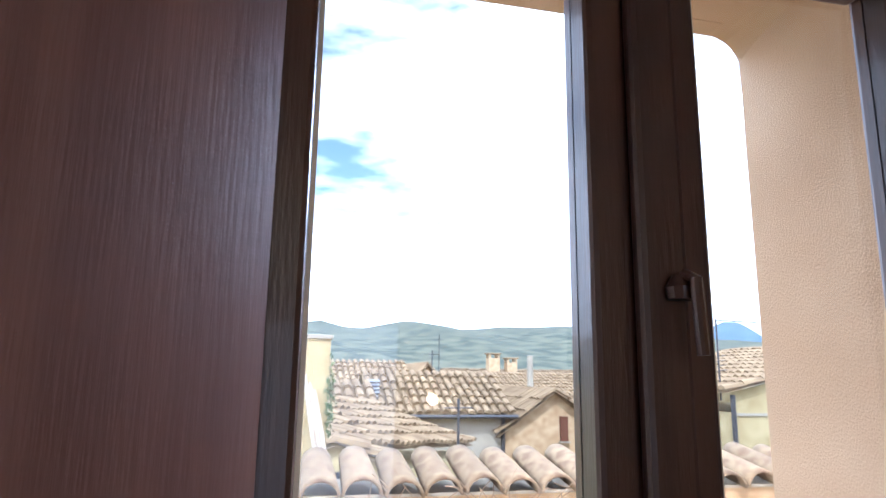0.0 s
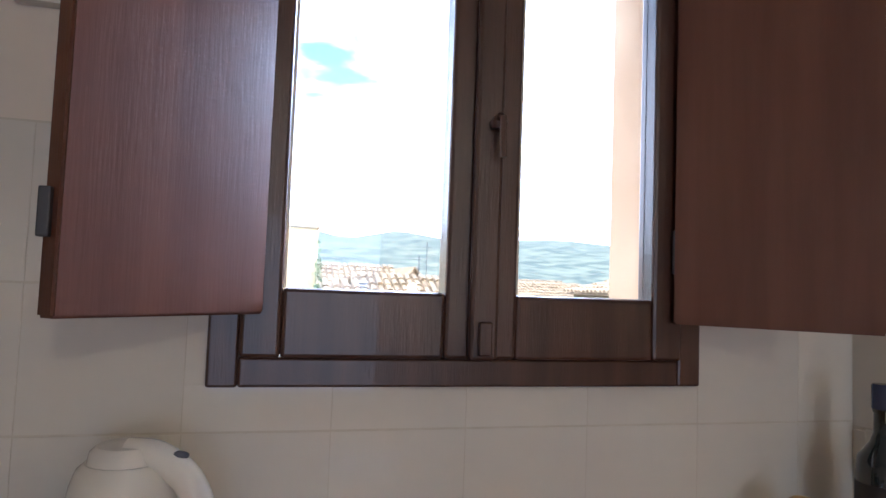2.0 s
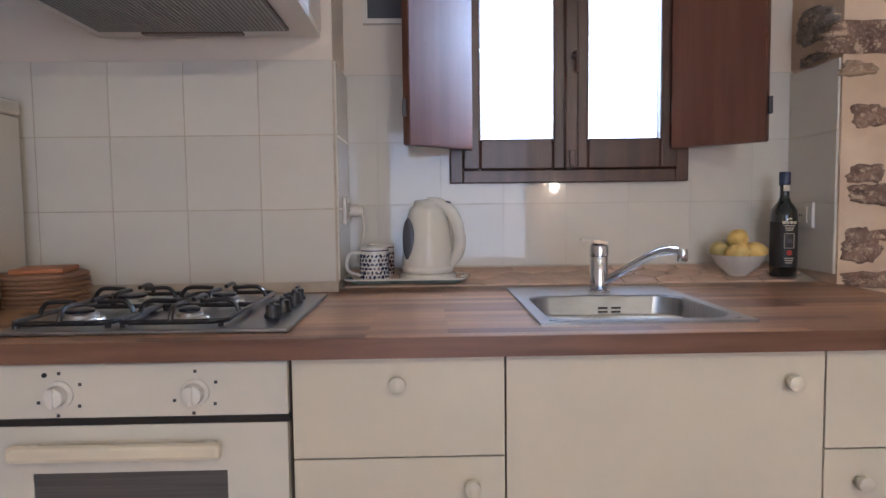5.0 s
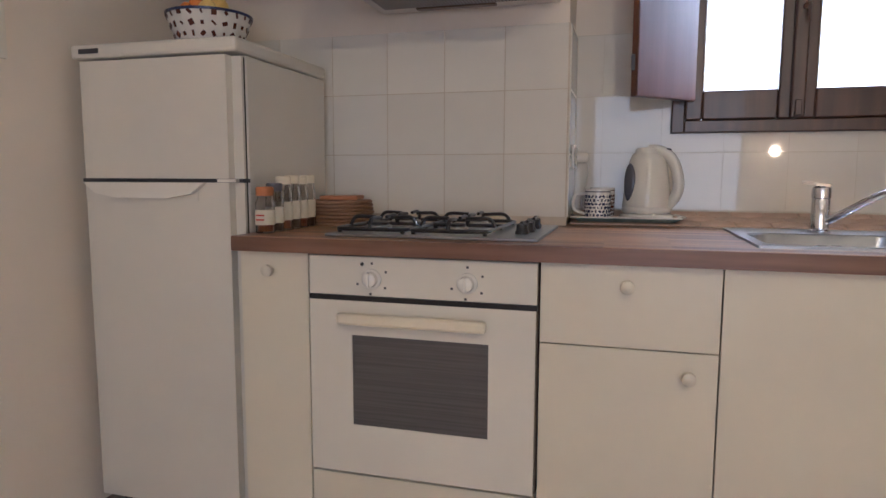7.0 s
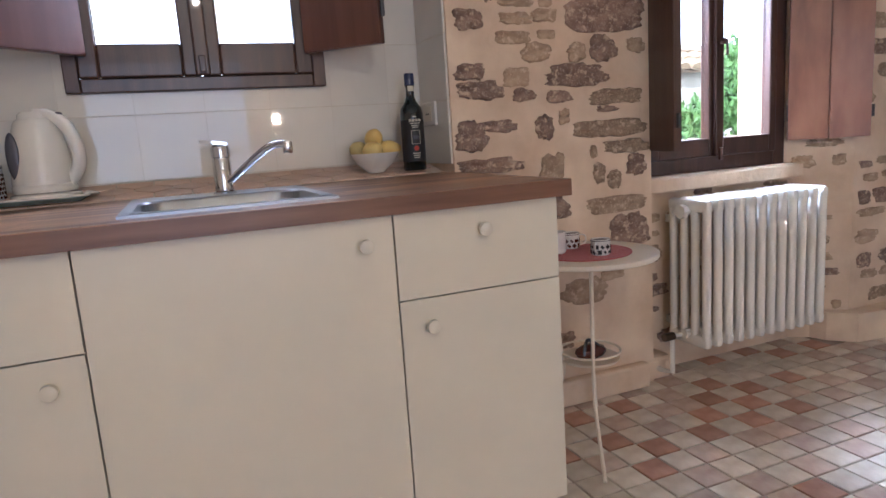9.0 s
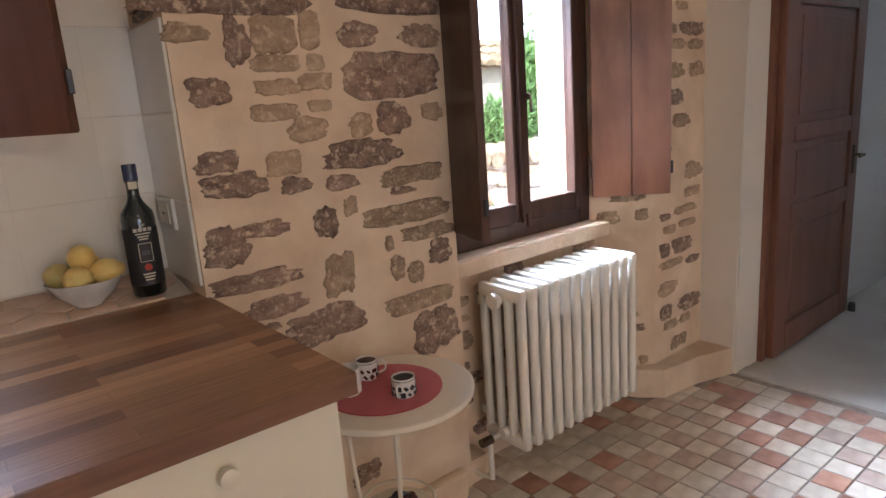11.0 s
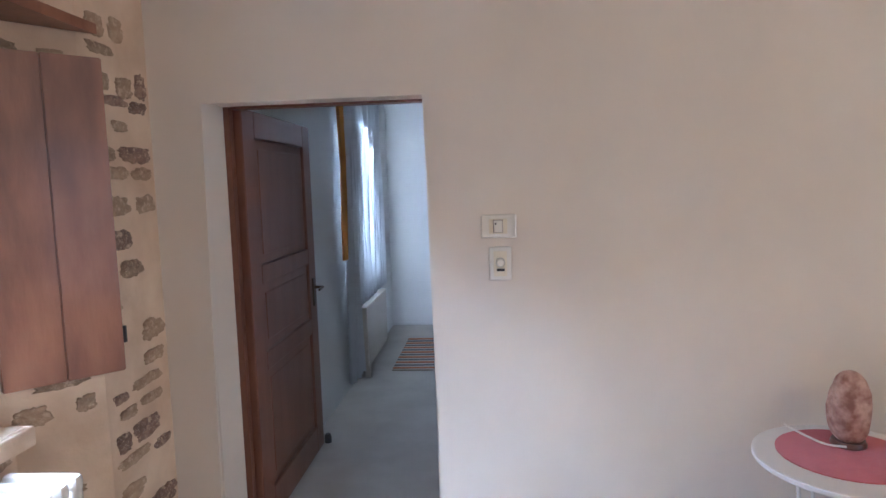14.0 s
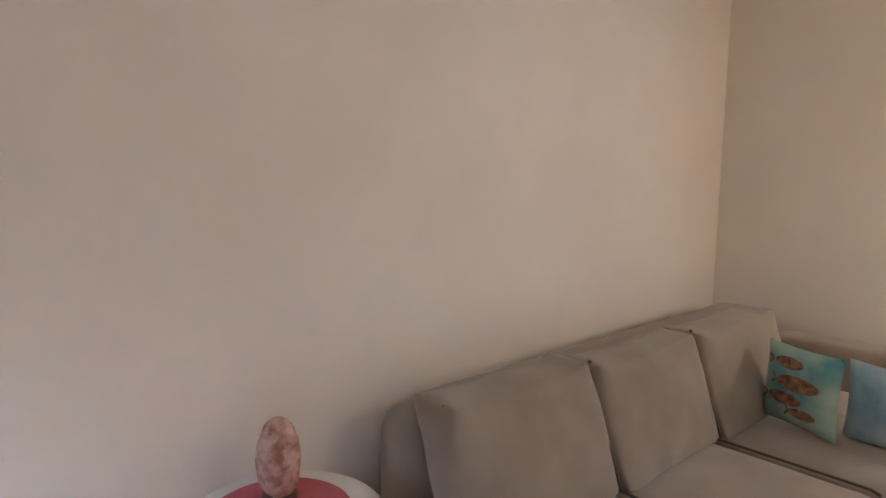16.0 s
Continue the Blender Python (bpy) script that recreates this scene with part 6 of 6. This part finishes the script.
# coping of barrel tiles in front of the kitchen window
cope = thing("coping_wall", (1.7, 3.8, -8), "garden wall topped with lichened barrel tiles", "wall")
part("wall", boxes((0.3, 4.2, 3.62, 4.0, -8, 0.97)), M_FACADE_S, cope)
part("bedding", boxes((0.3, 4.2, 3.60, 4.1, 0.97, 0.985)), M_FACADE, cope)
TILE_MESH = None
for k in range(18):
    x = 0.61 + 0.198 * k
    if TILE_MESH is None:
        bm = bmesh.new()
        rows = []
        for j in range(7):
            f = j / 6
            r0 = 0.098 - 0.018 * f
            row = []
            for i in range(9):
                t_ = math.pi * i / 8
                row.append(bm.verts.new((x + r0 * math.cos(t_), 3.55 + 0.50 * f, 0.982 + 0.11 * f + 0.85 * r0 * math.sin(t_))))
            rows.append(row)
        for a, b in zip(rows, rows[1:]):
            for i in range(8):
                bm.faces.new((a[i], a[i + 1], b[i + 1], b[i]))
        tb = part("barrel_tile", bm, M_ROOFN, cope, smooth=True)
        sm = tb.modifiers.new("thick", "SOLIDIFY")
        sm.thickness = 0.014
        TILE_MESH, tx0 = tb, x
    else:
        tb = TILE_MESH.copy()
        scene.collection.objects.link(tb)
        tb.location.x = x - tx0
    tb.location.z = 0.008 * math.sin(k * 2.1)
    tb.rotation_euler.z = 0.02 * math.sin(k * 3.7) / 3.5
twg = bmesh.new()
rng = random.Random(8)
for _ in range(110):
    x, z = rng.uniform(0.8, 2.6), rng.uniform(0.80, 0.95)
    p = Vector((x, 3.50 + rng.uniform(-0.06, 0.04), z))
    pts = [p.copy()]
    d = Vector((rng.uniform(-1, 1), rng.uniform(-0.25, 0.25), rng.uniform(0.1, 1.0))).normalized()
    for _k in range(4):
        d = (d + Vector((rng.uniform(-0.5, 0.5), 0, rng.uniform(-0.6, 0.2)))).normalized()
        p = p + d * 0.055
        pts.append(p.copy())
    tube(pts, 0.0022, 4, twg)
tagged(part("dry_vine", twg, M_DRY, None, "tangle of dry vine twigs on the tiled garden wall", kind="stuff"), category="dry vine")

# beyond the stone-wall window: rubble garden wall, trees, a pale house
gwall = thing("rubble_garden_wall", (6.5, 4.0, -8), "rough rubble garden wall with tiles along its top", "wall")
part("wall", boxes((4.4, 12.0, 4.0, 4.4, -8, 0.66)), M_STONE_GREY, gwall)
rng = random.Random(5)
for k in range(230):
    x, z, w_, h_ = rng.uniform(4.5, 8.3), rng.uniform(-1.3, 0.60), rng.uniform(0.07, 0.18), rng.uniform(0.04, 0.08)
    part("stone", blob((x, 3.99, z), (w_, 0.05, h_), 0.25, 2, 2.0, 0.8), (M_STONE_PALE, M_STONE_GREY)[k % 2], gwall)
for k in range(22):
    x = 4.5 + 0.19 * k
    part("barrel_tile", tube([(x, 3.90, 0.70), (x, 4.45, 0.76)], [0.09, 0.075], 10), M_ROOFN, gwall)
leafy("fern", (5.35, 3.85, 0.10), (0.28, 0.12, 0.22), 500, 0.05, "bright green fern growing from the rubble wall", seed=6, cat="plant", material=M_FERN)
leafy("fern", (5.15, 3.85, -0.35), (0.30, 0.12, 0.20), 500, 0.05, "bright green fern growing from the rubble wall", seed=7, cat="plant", material=M_FERN)
leafy("tree", (8.45, 5.9, 1.3), (0.55, 0.55, 1.3), 3800, 0.07, "tall feathery green tree behind the rubble wall", trunk=-8, seed=9, cat="tree", material=M_FERN)
leafy("tree", (7.25, 5.7, 0.9), (0.32, 0.3, 0.6), 1600, 0.06, "young green tree behind the rubble wall", trunk=-8, seed=10, cat="tree", material=M_FERN)
ph = thing("pale_house", (9.5, 9.0, -8), "pale house with a brown shutter beyond the garden", "house")
part("wall", boxes((7.2, 12.5, 7.0, 8.3, -8, 1.85)), M_FACADE, ph)
part("shutter", boxes((7.45, 8.02, 6.95, 7.0, 0.46, 1.16)), M_SHUTTER, ph)
part("roof", tiled_slope(bmesh.new(), (7.2, 6.8, 1.80), (12.7, 6.8, 1.80), (12.7, 8.3, 2.3), (7.2, 8.3, 2.3), 0.26, 0.11), M_ROOFT, ph)
part("drainpipe", tube([(9.0, 6.93, 1.8), (9.0, 6.93, -6)], 0.05, 8), M_DARKM, ph)

# ---- pieces of walls and floor ----
PIECES = {}


def shared(key, make, material, name, parent, at, label="", kind=""):
    """A piece that shares its mesh with alike ones; make() gives a bmesh round the origin."""
    if key not in PIECES:
        me = bpy.data.meshes.new(name)
        bm = make()
        bmesh.ops.recalc_face_normals(bm, faces=bm.faces)
        bm.to_mesh(me)
        bm.free()
        me.materials.append(material)
        PIECES[key] = me
    ob = new(name, PIECES[key])
    if parent:
        ob.parent = parent
        ob.location = Vector(at) - base_of(parent)
    else:
        ob.location = at
    return ob


def slab(w, d, h, bevel):
    bm = bmesh.new()
    box(bm, -w / 2, w / 2, -d / 2, d / 2, -h / 2, h / 2, bevel=bevel, seg=1)
    return bm


tiles_w = thing("wall_tiles", (0.3, 0.65, 0.9), kind="structure")
for row in range(3):
    zc = 1.032 + 0.21 * row
    for col in range(7):
        x1 = -0.209 * col
        shared("wt", lambda: slab(0.2065, 0.008, 0.2075, 0.001), M_TILE, "wall_tile", tiles_w, (x1 - 0.1045, 0.646, zc))
part("grout_bed", boxes((-1.43, 0.004, 0.6432, 0.652, 0.90, 1.556)), M_GROUT, tiles_w)
part("grout_bed", boxes((0.0, 1.46, 0.9011, 0.912, 0.90, 1.214), (0.0, 0.337, 0.9011, 0.912, 1.214, 1.566), (1.11, 1.46, 0.9011, 0.912, 1.214, 1.566), (0.0, 0.0078, 0.654, 0.901, 0.93, 1.555), (1.4527, 1.46, 0.654, 0.901, 0.93, 1.555)), M_GROUT_PALE, tiles_w)
# left return of the recess
for row in range(3):
    zc = 1.032 + 0.21 * row
    shared("ret", lambda: slab(0.008, 0.2555, 0.2065, 0.002), M_TILE, "wall_tile", tiles_w, (0.0045, 0.7805, zc))
    shared("retr", lambda: slab(0.008, 0.257, 0.2065, 0.002), M_TILE, "wall_tile", tiles_w, (1.4560, 0.7805, zc))
# back of the recess, cut round the window
for row in range(3):
    z0, z1 = ((0.947, 1.146), (1.149, 1.347), (1.350, 1.563))[row]
    edges = [0.010, 0.102, 0.307, 0.512, 0.717, 0.922, 1.127, 1.332, 1.451]
    for a, b in zip(edges, edges[1:]):
        a, b = a + 0.0005, b - 0.0005
        spans = []
        if z1 <= 1.214 or b <= 0.337 or a >= 1.11:
            spans.append((a, b, z0, z1))
        else:
            if z0 < 1.214:
                spans.append((a, b, z0, 1.213))
            lo_, hi_ = max(z0, 1.213), z1
            if a < 0.337:
                spans.append((a, 0.336, lo_, hi_))
            if b > 1.11:
                spans.append((1.111, b, lo_, hi_))
        for q in spans:
            if q[1] - q[0] > 0.01 and q[3] - q[2] > 0.005:
                key = ("b",) + tuple(round(v_, 3) for v_ in (q[1] - q[0], q[3] - q[2]))
                shared(key, lambda: slab(q[1] - q[0], 0.008, q[3] - q[2], 0.0004), M_TILE, "wall_tile", tiles_w, ((q[0] + q[1]) / 2, 0.9045, (q[2] + q[3]) / 2))

# sloping ledge of terracotta pieces behind the worktop
ledge = thing("tiled_ledge", (0.73, 0.8, 0.9), kind="structure")
bm = bmesh.new()
pr = [(0.716, 0.86), (0.900, 0.86), (0.900, 0.938), (0.716, 0.899)]
l0 = [bm.verts.new((0.009, y, z)) for y, z in pr]
l1 = [bm.verts.new((1.451, y, z)) for y, z in pr]
bm.faces.new(l0), bm.faces.new(l1)
for i in range(4):
    bm.faces.new((l0[i], l0[(i + 1) % 4], l1[(i + 1) % 4], l1[i]))
part("ledge_bed", bm, M_GROUT, ledge)
SL = (0.938 - 0.899) / 0.184
for k in range(14):
    for j in range(3):
        w_, hy = 0.104, 0.036
        xc = 0.062 + k * 0.106 + (0.053 if j % 2 else 0)
        if xc + w_ / 2 > 1.46:
            continue
        yc = 0.752 + j * 0.056
        if j == 0:
            poly = [(-w_ / 2, -0.030), (w_ / 2, -0.030), (w_ / 2, 0.012), (0, 0.042), (-w_ / 2, 0.012)]
        else:
            poly = [(-w_ / 2, -0.014), (0, -0.040), (w_ / 2, -0.014), (w_ / 2, 0.012), (0, 0.040), (-w_ / 2, 0.012)]
            if j == 2:
                poly = [(-w_ / 2, -0.014), (0, -0.040), (w_ / 2, -0.014), (w_ / 2, 0.032), (-w_ / 2, 0.032)]

        def mk(poly=poly):
            b_ = prism([(x * 0.975, y * 0.96) for x, y in poly], 0, 0.004)
            for v_ in b_.verts:
                v_.co.z += v_.co.y * SL
            return b_
        shared(("lg", j), mk, M_LEDGE, "ledge_tile", ledge, (xc, yc, 0.8995 + (yc - 0.716) * SL))

# floor tiles: small squares in cream, terracotta and pink
rng = random.Random(21)
P = 0.1015
far = bmesh.new()
far_r = bmesh.new()
for i in range(-30, 23):
    for j in range(-48, 9):
        xc, yc = 1.462 + (i + 0.5) * P, -0.045 + (j + 0.5) * P
        if xc > 3.74 or xc < -1.4 or yc < -4.6:
            continue
        limit = 0.645 if xc < 2.2 else (0.74 if xc < 3.2 else (0.45 if xc > 3.5 else 0.56))
        if yc > limit or (xc < 1.45 and yc > -0.0):
            continue
        cr = rng.random()
        odd = (i + j) % 2
        mk_ = M_FLOOR_W if (odd and cr < 0.93) or (not odd and cr < 0.16) else (M_FLOOR_R if cr < 0.52 else M_FLOOR_P)
        if 1.45 < xc < 3.5 and -0.62 < yc:
            o = shared(("ft", mk_.name), lambda: slab(P - 0.006, P - 0.006, 0.012, 0.002), mk_, "floor_tile", floor, (xc, yc, -0.007 + rng.uniform(0, 0.0015)))
            o.rotation_euler.z = rng.uniform(-0.012, 0.012)
        else:
            tgt = far if mk_ is M_FLOOR_W else far_r
            g_ = P / 2 - 0.003
            tgt.faces.new([tgt.verts.new((xc + a * g_, yc + b * g_, -0.001)) for a, b in ((-1, -1), (1, -1), (1, 1), (-1, 1))])
tagged(part("floor_tile_field", far, M_FLOOR_W, None), kind="stuff")
tagged(part("floor_tile_field", far_r, M_FLOOR_R, None), kind="stuff")

# stones showing through the mortar


def stone(wall, x, y, z, w, h, material, seed, face=0.0, deep=0.012, blocky=False):
    """An irregular flat stone, standing a little proud of the mortar; face turns it round the upright axis."""
    r = random.Random(seed)
    n = 40
    out = []
    ph = r.uniform(0, 9)
    for i in range(n):
        a = 2 * math.pi * i / n
        c_, s_ = math.cos(a), math.sin(a)
        e_ = 5.0 if blocky else 3.2
        k = (abs(c_) ** e_ + abs(s_) ** e_) ** (-1 / e_)
        k *= 1 + (0.10 if blocky else 0.30) * noise.noise(Vector((c_ * 1.3, s_ * 1.3, ph))) + (0.08 if blocky else 0.20) * noise.noise(Vector((c_ * 4, s_ * 4, ph))) + 0.10 * noise.noise(Vector((c_ * 13, s_ * 13, ph))) + r.uniform(-0.05, 0.04)
        out.append((c_ * k * w / 2, s_ * k * h / 2))
    bm = bmesh.new()
    back = [bm.verts.new((px_, 0.004, pz_)) for px_, pz_ in out]
    mid = [bm.verts.new((px_ * 0.97, -deep * r.uniform(0.25, 0.6), pz_ * 0.96)) for px_, pz_ in out]
    def dep(a, b):
        return -deep * (0.75 + 0.9 * noise.noise(Vector((a * 30, b * 55, ph * 3))) + 0.6 * noise.noise(Vector((a * 90, b * 120, ph))))
    ring2 = [bm.verts.new((px_ * 0.84, dep(px_ * 0.84, pz_ * 0.84), pz_ * 0.83)) for px_, pz_ in out]
    inner = [bm.verts.new((px_ * 0.45, dep(px_ * 0.45, pz_ * 0.45), pz_ * 0.45)) for px_, pz_ in out]
    cen = bm.verts.new((0, dep(0, 0), 0))

    for i in range(n):
        j = (i + 1) % n
        bm.faces.new((back[i], back[j], mid[j], mid[i]))
        bm.faces.new((mid[i], mid[j], ring2[j], ring2[i]))
        bm.faces.new((ring2[i], ring2[j], inner[j], inner[i]))
        bm.faces.new((inner[i], inner[j], cen))
    me = bpy.data.meshes.new("stone")
    bmesh.ops.recalc_face_normals(bm, faces=bm.faces)
    for f in bm.faces:
        f.smooth = True
    bm.to_mesh(me)
    bm.free()
    me.materials.append(material)
    ob = new("stone", me)
    ob.parent = wall
    ob.location = Vector((x, y, z)) - base_of(wall)
    ob.rotation_euler.z = radians(face)
    return ob


ROWS_A = [(1.62, 1.61, 0.42, 0.09, 0), (2.08, 1.63, 0.37, 0.10, 0), (1.50, 1.52, 0.10, 0.04, 1), (1.62, 1.50, 0.06, 0.10, 0), (1.72, 1.52, 0.12, 0.09, 1), (1.82, 1.53, 0.06, 0.09, 1), (1.97, 1.52, 0.12, 0.06, 0), (2.18, 1.52, 0.14, 0.06, 0),
          (1.72, 1.45, 0.13, 0.04, 2), (1.83, 1.45, 0.05, 0.04, 2), (1.54, 1.39, 0.10, 0.07, 0), (1.71, 1.39, 0.12, 0.04, 1), (1.83, 1.40, 0.10, 0.04, 1), (2.08, 1.41, 0.32, 0.12, 0), (1.70, 1.33, 0.13, 0.04, 2)]
ROWS_B = [(1.83, 1.34, 0.07, 0.03, 2), (1.79, 1.28, 0.11, 0.06, 1), (1.95, 1.28, 0.08, 0.06, 1), (2.06, 1.29, 0.11, 0.08, 0), (2.20, 1.30, 0.08, 0.05, 1), (1.54, 1.22, 0.11, 0.05, 0), (1.56, 1.16, 0.17, 0.06, 0), (1.71, 1.20, 0.10, 0.06, 2),
          (1.73, 1.14, 0.08, 0.04, 0), (1.87, 1.13, 0.10, 0.04, 0), (1.95, 1.20, 0.26, 0.07, 0), (2.13, 1.12, 0.23, 0.05, 1), (2.07, 1.08, 0.08, 0.02, 0), (1.53, 1.01, 0.12, 0.09, 0), (1.63, 1.04, 0.13, 0.04, 0)]
ROWS_C = [(1.81, 1.03, 0.07, 0.08, 0), (1.89, 1.06, 0.04, 0.05, 1), (2.08, 1.01, 0.31, 0.06, 1), (2.15, 0.94, 0.19, 0.05, 1), (2.01, 0.93, 0.03, 0.04, 1), (2.20, 0.87, 0.09, 0.07, 0), (1.84, 0.87, 0.10, 0.11, 1), (2.03, 0.85, 0.05, 0.07, 1),
          (2.10, 0.82, 0.06, 0.06, 1), (2.11, 0.73, 0.26, 0.06, 2), (1.58, 0.91, 0.25, 0.05, 0), (1.64, 0.83, 0.18, 0.05, 0), (1.62, 0.78, 0.04, 0.02, 0), (1.77, 0.74, 0.23, 0.10, 0), (2.16, 0.62, 0.19, 0.14, 0)]
ROWS_D = [(1.95, 0.42, 0.20, 0.09, 1), (1.72, 0.30, 0.12, 0.06, 0), (2.08, 0.47, 0.10, 0.05, 1), (1.86, 0.24, 0.10, 0.06, 0), (1.60, 0.52, 0.15, 0.08, 1), (1.70, 1.75, 0.30, 0.12, 0), (2.10, 1.80, 0.22, 0.13, 0), (1.55, 1.88, 0.18, 0.09, 1),
          (1.90, 1.95, 0.24, 0.10, 0), (2.16, 2.02, 0.18, 0.09, 1), (1.65, 2.08, 0.22, 0.12, 0), (1.95, 2.20, 0.30, 0.11, 0), (1.62, 2.33, 0.20, 0.10, 1), (2.15, 2.36, 0.20, 0.10, 0), (1.98, 1.74, 0.10, 0.05, 1), (1.54, 0.66, 0.10, 0.06, 0)]
SM = (M_STONE, M_STONE_PALE, M_STONE_PALE)
seed = 100
for x, z, w_, h_, c_ in ROWS_A + ROWS_B + ROWS_C + ROWS_D:
    seed += 1
    stone(wall_n, x, 0.645, z, w_ * 1.04, h_ * 1.08, SM[c_], seed, 0, 0.012 if c_ < 2 else 0.005, c_ == 2 or w_ > 0.3 or (c_ == 1 and h_ > 0.075 and z > 1.4))
rng = random.Random(77)
used = []


def scatter(n, x0, x1, z0, z1, place, lo, hi, face, mats):
    global seed
    tries = 0
    while n and tries < 4000:
        tries += 1
        x, z = rng.uniform(x0, x1), rng.uniform(z0, z1)
        w_ = rng.uniform(lo, hi)
        h_ = w_ * rng.uniform(0.3, 0.7)
        if any(abs(x - a) < (w_ + c) * 0.55 and abs(z - b) < (h_ + d) * 0.6 and f == face for a, b, c, d, f in used):
            continue
        used.append((x, z, w_, h_, face))
        seed += 1
        n -= 1
        stone(wall_n, *place(x), z, w_, h_, rng.choice(mats), seed, face, 0.010)




def courses(x0, x1, z0, z1, place, face, mats):
    """Rough courses of flat stones, some rows left under the mortar."""
    global seed
    z = z0
    while z < z1:
        h_ = rng.uniform(0.038, 0.085)
        x = x0 + rng.uniform(-0.02, 0.04)
        while x < x1 - 0.04:
            w_ = min(rng.uniform(0.07, 0.20), x1 - x)
            if rng.random() < 0.66:
                seed += 1
                stone(wall_n, *place(x + w_ / 2), z + rng.uniform(-0.008, 0.008), w_, h_ * rng.uniform(0.7, 1.0), rng.choice(mats), seed, face, 0.009, rng.random() < 0.3)
            x += w_ + rng.uniform(0.012, 0.04)
        z += h_ + rng.uniform(0.015, 0.035)


courses(3.35, 3.69, 0.18, 2.4, lambda x: (x, 0.60), 0, (M_STONE,) + (M_STONE_PALE,) * 5)
tx = math.degrees(math.atan2(-0.16, 0.23))
courses(3.12, 3.31, 0.15, 1.85, lambda x: (x, 0.76 - (x - 3.10) * 0.16 / 0.23), tx, (M_STONE,) + (M_STONE_PALE,) * 4)
scatter(22, 2.32, 3.06, 0.12, 0.72, lambda x: (x, 0.74), 0.06, 0.16, 0.001, (M_STONE, M_STONE_PALE))
scatter(14, 2.4, 3.3, 1.97, 2.45, lambda x: (x, 0.64), 0.08, 0.2, 0.002, (M_STONE, M_STONE_PALE))
for k, (y_, z_, w_, h_) in enumerate(((0.78, 1.68, 0.20, 0.10), (0.72, 1.85, 0.14, 0.10), (0.82, 1.98, 0.12, 0.08), (0.76, 1.58, 0.16, 0.03))):
    stone(wall_n, 1.458, y_, z_, w_, h_, M_STONE_GREY, 900 + k, -90)
